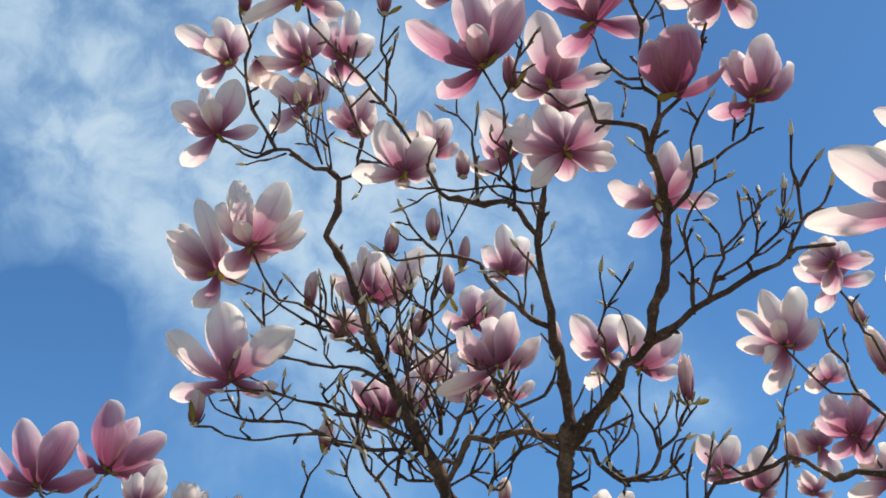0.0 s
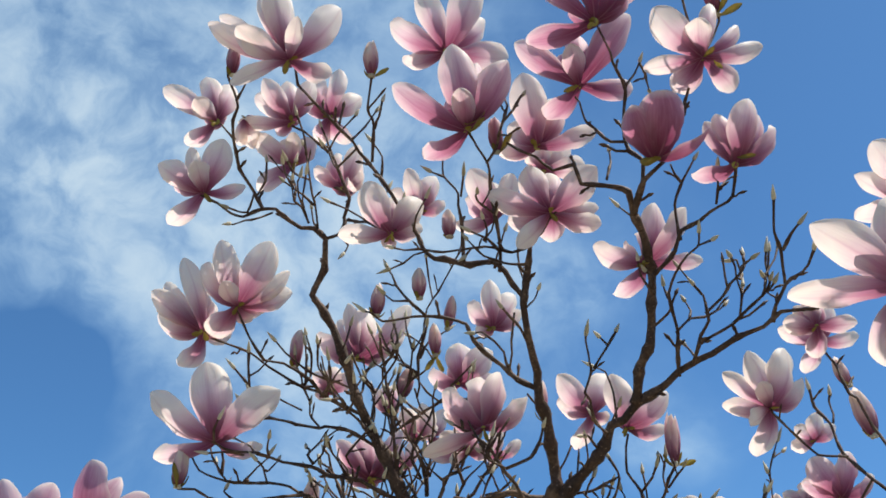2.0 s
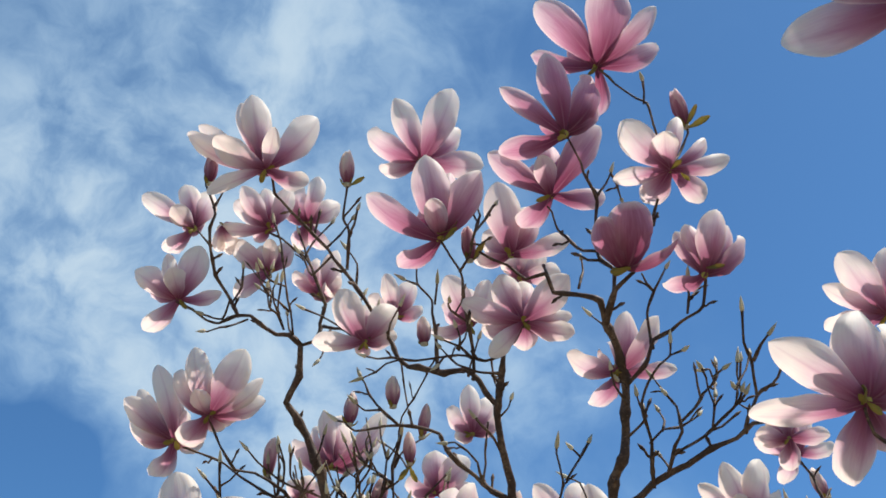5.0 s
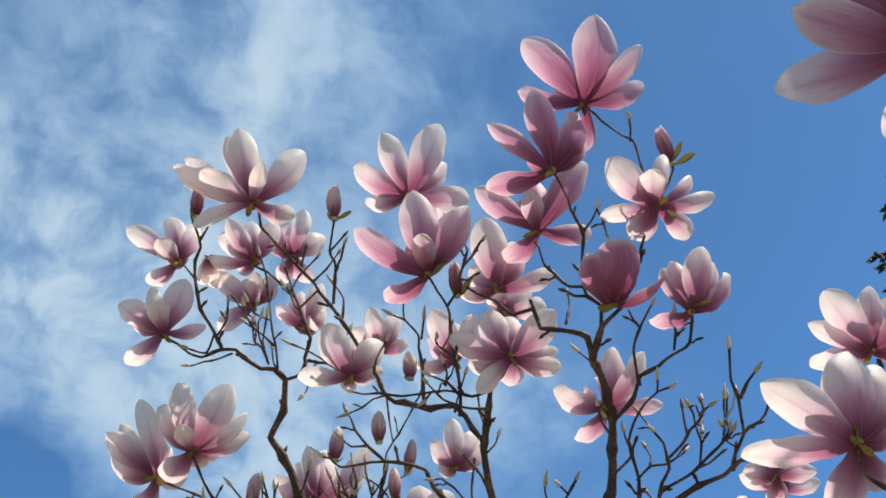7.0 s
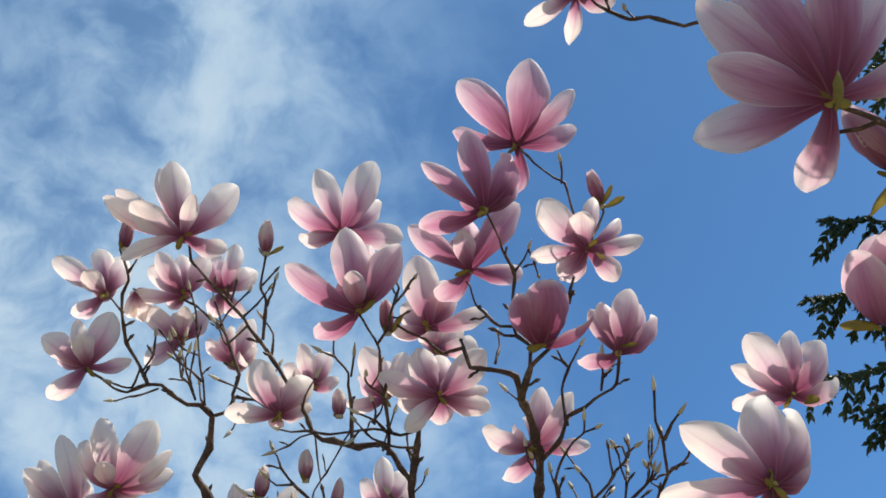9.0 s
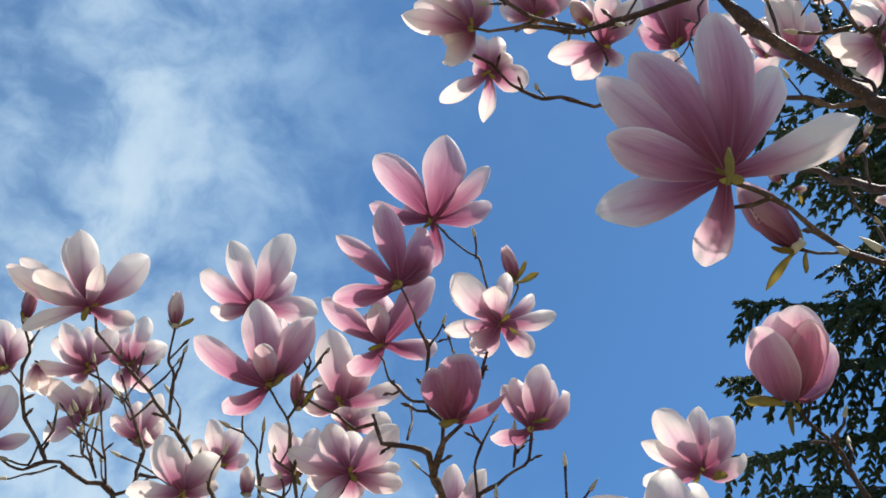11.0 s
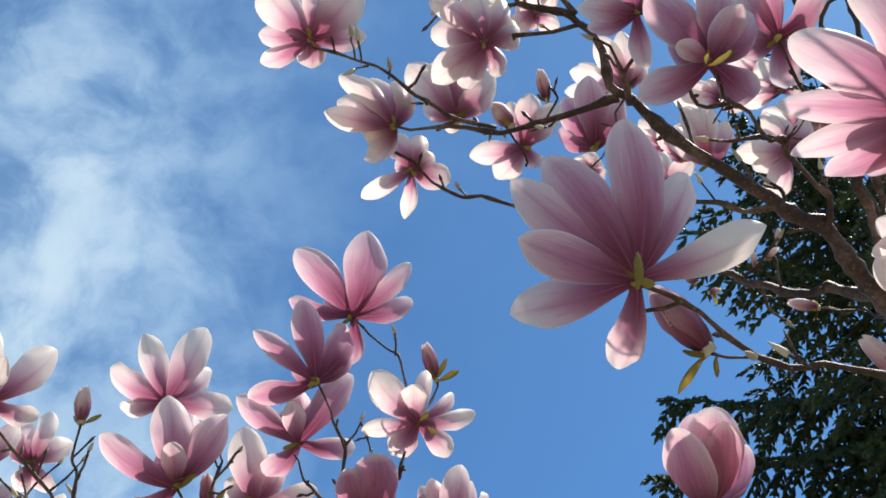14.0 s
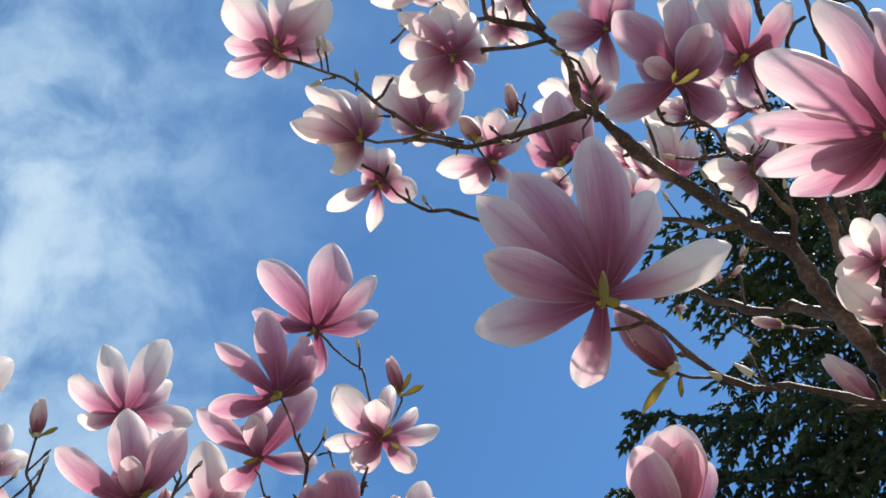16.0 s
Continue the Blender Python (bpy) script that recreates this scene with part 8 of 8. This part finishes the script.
flower(magnolia_right, (-0.707, -0.301, 2.614), (-0.15, 0.59, 0.80), 0.52, [(14, 35, 0.081, 0.039, 0.13), (30, 58, 0.085, 0.031, 0.13), (142, 65, 0.074, 0.036, 0.13), (79, 53, 0.087, 0.042, 0.13), (-60, 59, 0.076, 0.038, 0.13), (-162, 56, 0.064, 0.029, 0.13), (-107, 47, 0.072, 0.037, 0.13), (112, 60, 0.086, 0.030, 0.13), (358, 11, 0.055, 0.028, 0.14), (181, 15, 0.051, 0.028, 0.14)])
flower(magnolia_right, (-0.760, -0.132, 2.590), (0.02, 0.45, 0.89), 0.5, [(-37, 71, 0.072, 0.024, 0.09), (-91, 72, 0.067, 0.021, 0.09), (-166, 61, 0.066, 0.036, 0.13), (157, 47, 0.055, 0.028, 0.13), (61, 37, 0.072, 0.032, 0.13), (118, 40, 0.070, 0.028, 0.13), (353, 18, 0.046, 0.025, 0.14), (158, 13, 0.044, 0.025, 0.14)])
flower(magnolia_right, (-0.625, -0.177, 2.603), (0.17, 0.29, 0.94), 0.52, [(6, 77, 0.069, 0.030, 0.09), (-39, 66, 0.065, 0.036, 0.13), (120, 58, 0.072, 0.036, 0.13), (156, 64, 0.073, 0.034, 0.13), (-110, 56, 0.054, 0.022, 0.13), (92, 42, 0.070, 0.026, 0.13), (267, 9, 0.045, 0.025, 0.14), (231, 12, 0.052, 0.025, 0.14)])
flower(magnolia_right, (-0.496, -0.137, 2.689), (0.03, 0.22, 0.97), 1, [(-98, 51, 0.106, 0.048, 0.13), (-128, 34, 0.100, 0.040, 0.13), (163, 23, 0.083, 0.038, 0.13), (-56, 49, 0.106, 0.048, 0.13), (-68, 28, 0.105, 0.055, 0.13), (250, 9, 0.064, 0.036, 0.14), (7, 11, 0.068, 0.036, 0.14)])
flower(magnolia_right, (-0.573, -0.397, 2.536), (0.07, 0.22, 0.97), 0.9, [(171, 66, 0.064, 0.031, 0.13), (142, 61, 0.058, 0.025, 0.13), (65, 101, 0.060, 0.025, 0.02), (-111, 42, 0.067, 0.040, 0.13), (-42, 45, 0.072, 0.034, 0.13), (330, 15, 0.045, 0.022, 0.14), (210, 14, 0.045, 0.022, 0.14)])
flower(magnolia_right, (-0.566, -0.298, 2.846), (0.01, 0.5, 0.86), 0.5, [(-57, 74, 0.051, 0.029, 0.12), (-96, 63, 0.045, 0.025, 0.16), (137, 61, 0.052, 0.034, 0.15), (39, 44, 0.052, 0.034, 0.11), (351, 24, 0.045, 0.021, 0.14), (88, 23, 0.043, 0.021, 0.14), (179, 30, 0.043, 0.021, 0.14), (222, 22, 0.043, 0.021, 0.14), (221, 12, 0.038, 0.018, 0.14), (346, 19, 0.032, 0.018, 0.14)])
flower(magnolia_right, (-0.731, -0.367, 2.686), (0.03, 0.5, 0.87), 0.47, [(-29, 65, 0.087, 0.041, 0.13), (36, 40, 0.076, 0.036, 0.14), (-129, 58, 0.039, 0.036, 0.14), (-141, 61, 0.074, 0.029, 0.1), (-3, 58, 0.095, 0.029, 0.12), (281, 24, 0.08, 0.038, 0.14), (97, 24, 0.07, 0.038, 0.14), (158, 26, 0.077, 0.038, 0.14), (97, 10, 0.059, 0.032, 0.14), (246, 15, 0.074, 0.032, 0.14)])
# this flower's shade is partly painted by its tone
flower(magnolia_right, (-0.546, -0.417, 2.402), (-0.01, 0.22, 0.98), 1.05, [(-142, 49, 0.092, 0.042, 0.13), (-79, 50, 0.095, 0.050, 0.13), (-77, 94, 0.059, 0.034, 0.09), (-26, 51, 0.104, 0.043, 0.13), (128, 61, 0.081, 0.039, 0.13), (24, 69, 0.094, 0.037, 0.13), (-162, 87, 0.040, 0.020, 0.09), (170, 18, 0.061, 0.032, 0.14), (124, 14, 0.064, 0.032, 0.14)])
flower(magnolia_right, (-0.436, -0.417, 2.486), (0.05, 0.12, 0.99), 0.8, [(-137, 46, 0.081, 0.037, 0.13), (-107, 45, 0.083, 0.035, 0.13), (-46, 62, 0.088, 0.041, 0.13), (-20, 47, 0.079, 0.034, 0.13), (114, 43, 0.064, 0.036, 0.13), (53, 76, 0.075, 0.037, 0.09), (124, 18, 0.052, 0.028, 0.14), (16, 17, 0.053, 0.028, 0.14)])
flower(magnolia_right, (-0.481, -0.499, 2.191), (-0.05, 0.46, 0.89), 1.05, [(22, 56, 0.115, 0.045, 0.13, 0.85), (-13, 48, 0.108, 0.026, 0.13, 0.85), (-45, 46, 0.104, 0.026, 0.13, 0.95), (-80, 40, 0.100, 0.037, 0.13), (-111, 45, 0.086, 0.033, 0.13), (61, 60, 0.120, 0.046, 0.13), (101, 57, 0.126, 0.045, 0.13), (138, 61, 0.116, 0.044, 0.13), (-161, 70, 0.094, 0.037, 0.09), (284, 16, 0.073, 0.037, 0.14), (264, 9, 0.075, 0.037, 0.14)])
flower(magnolia_right, (-0.367, -0.139, 2.683), (0.13, 0.13, 0.98), 0.52, [(-92, 28, 0.059, 0.034, 0.13), (-136, 49, 0.059, 0.031, 0.13), (-22, 37, 0.063, 0.037, 0.13), (109, 15, 0.043, 0.021, 0.14), (175, 10, 0.043, 0.021, 0.14)])
flower(magnolia_right, (-0.238, -0.186, 2.656), (-0.12, 0.63, 0.77), 0.52, [(-12, 50, 0.070, 0.035, 0.13), (73, 58, 0.072, 0.047, 0.13), (-81, 25, 0.065, 0.041, 0.13), (-97, 72, 0.075, 0.041, 0.09), (129, 71, 0.085, 0.039, 0.09), (107, 14, 0.048, 0.027, 0.14), (98, 17, 0.055, 0.027, 0.14)])
flower(magnolia_right, (-0.347, -0.053, 2.745), (0.17, 0.14, 0.97), 0.5, [(-46, 61, 0.075, 0.035, 0.12), (-77, 28, 0.068, 0.033, 0.12), (167, 39, 0.05, 0.031, 0.12), (7, 36, 0.054, 0.03, 0.14), (60, 22, 0.056, 0.03, 0.14), (114, 31, 0.066, 0.03, 0.14), (225, 23, 0.063, 0.03, 0.14), (334, 21, 0.052, 0.026, 0.14), (139, 15, 0.048, 0.026, 0.14)])
flower(magnolia_right, (-0.357, -0.169, 2.633), (0.21, 0.09, 0.97), 0.5, [(-106, 46, 0.085, 0.033, 0.13), (-133, 49, 0.087, 0.032, 0.13), (-42, 31, 0.092, 0.039, 0.13), (178, 40, 0.078, 0.033, 0.13), (151, 15, 0.064, 0.030, 0.14), (174, 18, 0.056, 0.030, 0.14)])
flower(magnolia_right, (-0.298, -0.299, 2.311), (-0.02, 0.24, 0.97), 0.5, [(-137, 81, 0.058, 0.026, 0.09), (-169, 38, 0.045, 0.028, 0.13), (137, 64, 0.045, 0.032, 0.13), (-83, 54, 0.051, 0.033, 0.13), (111, 88, 0.047, 0.032, 0.09), (-9, 62, 0.052, 0.027, 0.13), (264, 14, 0.034, 0.018, 0.14), (72, 19, 0.034, 0.018, 0.14)])
flower(magnolia_right, (-0.288, -0.26, 2.269), (-0.02, 0.32, 0.95), 0.42, [(26, 52, 0.062, 0.035, 0.13), (-20, 19, 0.046, 0.024, 0.12), (-55, 31, 0.018, 0.02, 0.11), (142, 53, 0.058, 0.033, 0.13), (84, 21, 0.05, 0.025, 0.14), (196, 37, 0.047, 0.025, 0.14), (251, 21, 0.054, 0.025, 0.14), (157, 30, 0.044, 0.021, 0.14), (348, 15, 0.048, 0.021, 0.14)])
# high tone adds painted shade; 0.3 paints the right petal as sunlit
flower(magnolia_right, (-0.713, -0.401, 2.079), (0.12, 0.58, 0.81), 1.1, [(44, 69, 0.110, 0.033, 0.13, 1), (61, 69, 0.107, 0.038, 0.13, 1.05), (94, 74, 0.114, 0.040, 0.09, 1.1), (133, 56, 0.114, 0.028, 0.13, 0.8), (22, 102, 0.091, 0.031, 0.02), (166, 70, 0.119, 0.031, 0.13, 0.3), (-19, 50, 0.106, 0.033, 0.13, 0.8), (-94, 47, 0.103, 0.027, 0.13, 0.7), (110, 11, 0.071, 0.035, 0.14), (93, 9, 0.071, 0.035, 0.14)])
flower(magnolia_right, (-0.434, 0.009, 2.223), (-0.05, -0.54, 0.84), 1.3, [(-101, 34, 0.114, 0.063, 0.20), (-120, 35, 0.107, 0.057, 0.20), (-132, 51, 0.114, 0.051, 0.20), (31, 54, 0.108, 0.046, 0.20), (-92, 39, 0.103, 0.056, 0.20), (68, 15, 0.077, 0.037, 0.14), (281, 12, 0.070, 0.037, 0.14)])
flower(magnolia_right, (-0.611, 0.225, 2.097), (0.03, 0.69, 0.73), 0.6, [(-9, 52, 0.04, 0.026, 0.13), (-104, 65, 0.052, 0.026, 0.13), (-178, 77, 0.053, 0.023, 0.03), (136, 29, 0.041, 0.029, 0.15), (219, 32, 0.041, 0.021, 0.14), (304, 29, 0.039, 0.021, 0.14), (39, 25, 0.043, 0.021, 0.14), (88, 37, 0.039, 0.021, 0.14), (93, 24, 0.036, 0.018, 0.14), (246, 15, 0.04, 0.018, 0.14)])
flower(magnolia_right, (-0.193, -0.18, 2.722), (0.18, 0.2, 0.96), 0.47, [(-161, 61, 0.058, 0.033, 0.11), (-108, 34, 0.058, 0.038, 0.11), (-26, 52, 0.065, 0.035, 0.16), (-8, 66, 0.065, 0.024, 0.1), (139, 47, 0.041, 0.027, 0.13), (-52, 32, 0.07, 0.033, 0.15), (61, 20, 0.048, 0.024, 0.14), (203, 25, 0.045, 0.024, 0.14)])
flower(magnolia_right, (-0.247, -0.241, 2.724), (0.09, 0.36, 0.93), 0.42, [(-13, 72, 0.059, 0.032, 0.09), (71, 48, 0.058, 0.036, 0.13), (130, 47, 0.066, 0.038, 0.13), (177, 55, 0.063, 0.033, 0.13), (257, 13, 0.043, 0.021, 0.14), (74, 12, 0.042, 0.021, 0.14)])
flower(magnolia_right, (-0.314, -0.204, 2.748), (-0.06, 0.36, 0.93), 0.42, [(-22, 60, 0.064, 0.035, 0.14), (8, 32, 0.059, 0.026, 0.14), (143, 63, 0.038, 0.032, 0.1), (86, 35, 0.042, 0.033, 0.13), (-179, 76, 0.057, 0.026, 0.09), (-34, 117, 0.051, 0.026, -0.05), (283, 23, 0.046, 0.022, 0.14), (81, 25, 0.044, 0.022, 0.14)])
flower(magnolia_right, (-0.444, -0.036, 2.784), (0.03, 0.23, 0.97), 0.52, [(-150, 42, 0.035, 0.027, 0.1), (-64, 45, 0.036, 0.036, 0.11), (176, 62, 0.036, 0.027, 0.14), (20, 74, 0.034, 0.031, 0.11), (-103, 28, 0.038, 0.031, 0.13), (338, 37, 0.03, 0.015, 0.14), (72, 19, 0.029, 0.015, 0.14), (124, 31, 0.029, 0.015, 0.14), (151, 16, 0.03, 0.013, 0.14), (292, 17, 0.028, 0.013, 0.14)])
flower(magnolia_right, (-0.378, -0.079, 2.966), (-0.09, 0.3, 0.93), 0.5, [(19, 65, 0.069, 0.037, 0.13), (71, 60, 0.070, 0.035, 0.13), (122, 40, 0.065, 0.035, 0.13), (173, 34, 0.068, 0.033, 0.13), (225, 32, 0.076, 0.035, 0.13), (276, 35, 0.073, 0.036, 0.13), (328, 51, 0.077, 0.033, 0.13)])
flower(magnolia_right, (-0.291, -0.042, 2.882), (-0.05, 0.3, 0.93), 0.5, [(17, 25, 0.058, 0.030, 0.13), (68, 41, 0.063, 0.030, 0.13), (119, 49, 0.058, 0.028, 0.13), (171, 38, 0.056, 0.030, 0.13), (222, 43, 0.065, 0.033, 0.13), (274, 27, 0.068, 0.032, 0.13), (325, 65, 0.057, 0.030, 0.13)])
flower(magnolia_right, (-0.146, -0.157, 2.945), (-0.18, 0.3, 0.93), 0.5, [(44, 37, 0.058, 0.028, 0.13), (104, 43, 0.059, 0.030, 0.13), (164, 53, 0.056, 0.030, 0.13), (224, 28, 0.060, 0.029, 0.13), (284, 30, 0.056, 0.026, 0.13), (344, 40, 0.058, 0.029, 0.13)])
flower(magnolia_right, (-0.503, -0.180, 3.058), (-0.02, 0.3, 0.93), 0.5, [(42, 38, 0.054, 0.031, 0.13), (102, 49, 0.059, 0.028, 0.13), (162, 33, 0.053, 0.026, 0.13), (222, 38, 0.053, 0.028, 0.13), (282, 64, 0.060, 0.027, 0.13), (342, 37, 0.060, 0.031, 0.13)])
# unseen flowers and twigs, added above to shade the flowers below
for shade_spot, petal_count in (((-0.24, -0.406, 2.96), 7), ((-0.13, -0.41, 3.05), 6), ((-0.27, -0.386, 3.08), 7)):
    branch('twig', magnolia_right, [(-0.24, -0.19, 2.14, 0.006), (-0.06, -0.1, 2.5, 0.0048), (shade_spot[0] + 0.03, shade_spot[1] + 0.1, shade_spot[2] - 0.2, 0.0038), (*shade_spot[:2], shade_spot[2] - 0.01, 0.003)])
    turn = random.uniform(0, 90)
    flower(magnolia_right, shade_spot, (0.0, 0.2, 0.98), 0.8, [(turn + k * 360 / petal_count, 62 - 34 * (k % 2), 0.1 - 0.012 * (k % 2), 0.05, 0.13) for k in range(petal_count)])
young_leaf(magnolia_right, (-0.643, -0.351, 2.063), (-0.013, 0.03, -0.014), 0.009)
young_leaf(magnolia_right, (-0.638, -0.352, 2.061), (0.005, 0.012, -0.009), 0.008)
young_leaf(magnolia_right, (-0.453, -0, 2.202), (-0.034, 0.02, 0.015), 0.018)
young_leaf(magnolia_right, (-0.449, 0.001, 2.197), (0.009, 0.019, -0.023), 0.013)
young_leaf(magnolia_right, (-0.497, 0.122, 2.184), (0.017, -0.006, 0.007), 0.015)
young_leaf(magnolia_right, (-0.664, -0.205, 2.591), (0.012, 0.011, -0.003), 0.010)
young_leaf(magnolia_right, (-0.671, -0.204, 2.593), (-0.001, 0.019, -0.004), 0.007)
young_leaf(magnolia_right, (-0.547, -0.423, 2.387), (0.016, -0.015, 0.004), 0.010)
young_leaf(magnolia_right, (-0.677, -0.099, 1.96), (0, -0.004, 0.016), 0.015)
young_leaf(magnolia_right, (-0.362, -0.067, 2.488), (0.011, 0.014, -0.01), 0.012)
flower_bud(magnolia_right, (-0.502, 0.412, 2.105), (-0.43, -0.22, 0.87), 0.044, 0.024, 0.45)
flower_bud(magnolia_right, (-0.498, 0.386, 2.025), (-0.32, -0.25, 0.91), 0.065, 0.032, 0.42)
flower_bud(magnolia_right, (-0.588, 0.509, 1.948), (-0.19, -0.27, 0.95), 0.047, 0.024, 0.39)
flower_bud(magnolia_right, (-0.611, -0.241, 2.605), (-0.23, -0.55, 0.8), 0.044, 0.021, 0.52)
flower_bud(magnolia_right, (-0.641, -0.352, 2.063), (-0.61, -0.29, 0.74), 0.062, 0.034, 1.0)
flower_bud(magnolia_right, (-0.252, -0.102, 2.429), (-0.87, 0.22, 0.44), 0.039, 0.018, 0.63)
flower_bud(magnolia_right, (-0.288, -0.192, 2.21), (-0.69, -0.19, 0.69), 0.072, 0.034, 0.66)
flower_bud(magnolia_right, (-0.641, -0.195, 2.614), (-0.61, -0.28, 0.74), 0.042, 0.031, 0.56)
flower_bud(magnolia_right, (-0.312, -0.121, 2.493), (0.76, -0.49, 0.42), 0.026, 0.010, 0.17)
flower_bud(magnolia_right, (-0.319, -0.109, 2.49), (-0.18, -0.57, 0.8), 0.026, 0.010, 0.17)
flower_bud(magnolia_right, (-0.367, -0.063, 2.488), (0.96, -0.22, 0.15), 0.019, 0.013, 0.52)
flower_bud(magnolia_right, (-0.38, -0.066, 2.5), (-0.64, -0.26, 0.72), 0.025, 0.019, 0.59)
flower_bud(magnolia_right, (-0.301, -0.143, 2.5), (0.17, -0.65, 0.74), 0.020, 0.010, 0.21)
young_leaf(magnolia_right, (-0.746, -0.446, 2.012), (-0.005, -0.017, 0.014), 0.013)
young_leaf(magnolia_right, (-0.627, -0.481, 2.251), (0.015, -0.015, 0.006), 0.008)
young_leaf(magnolia_right, (-0.629, -0.482, 2.252), (-0.001, -0.007, 0.005), 0.007)
young_leaf(magnolia_right, (-0.547, -0.486, 2.304), (0.002, -0.007, 0.004), 0.007)
young_leaf(magnolia, (-0.035, -0.505, 2.358), (0.016, -0.013, 0.016), 0.010)
young_leaf(magnolia, (0.250, -0.607, 2.384), (0.012, 0.005, -0.007), 0.008)
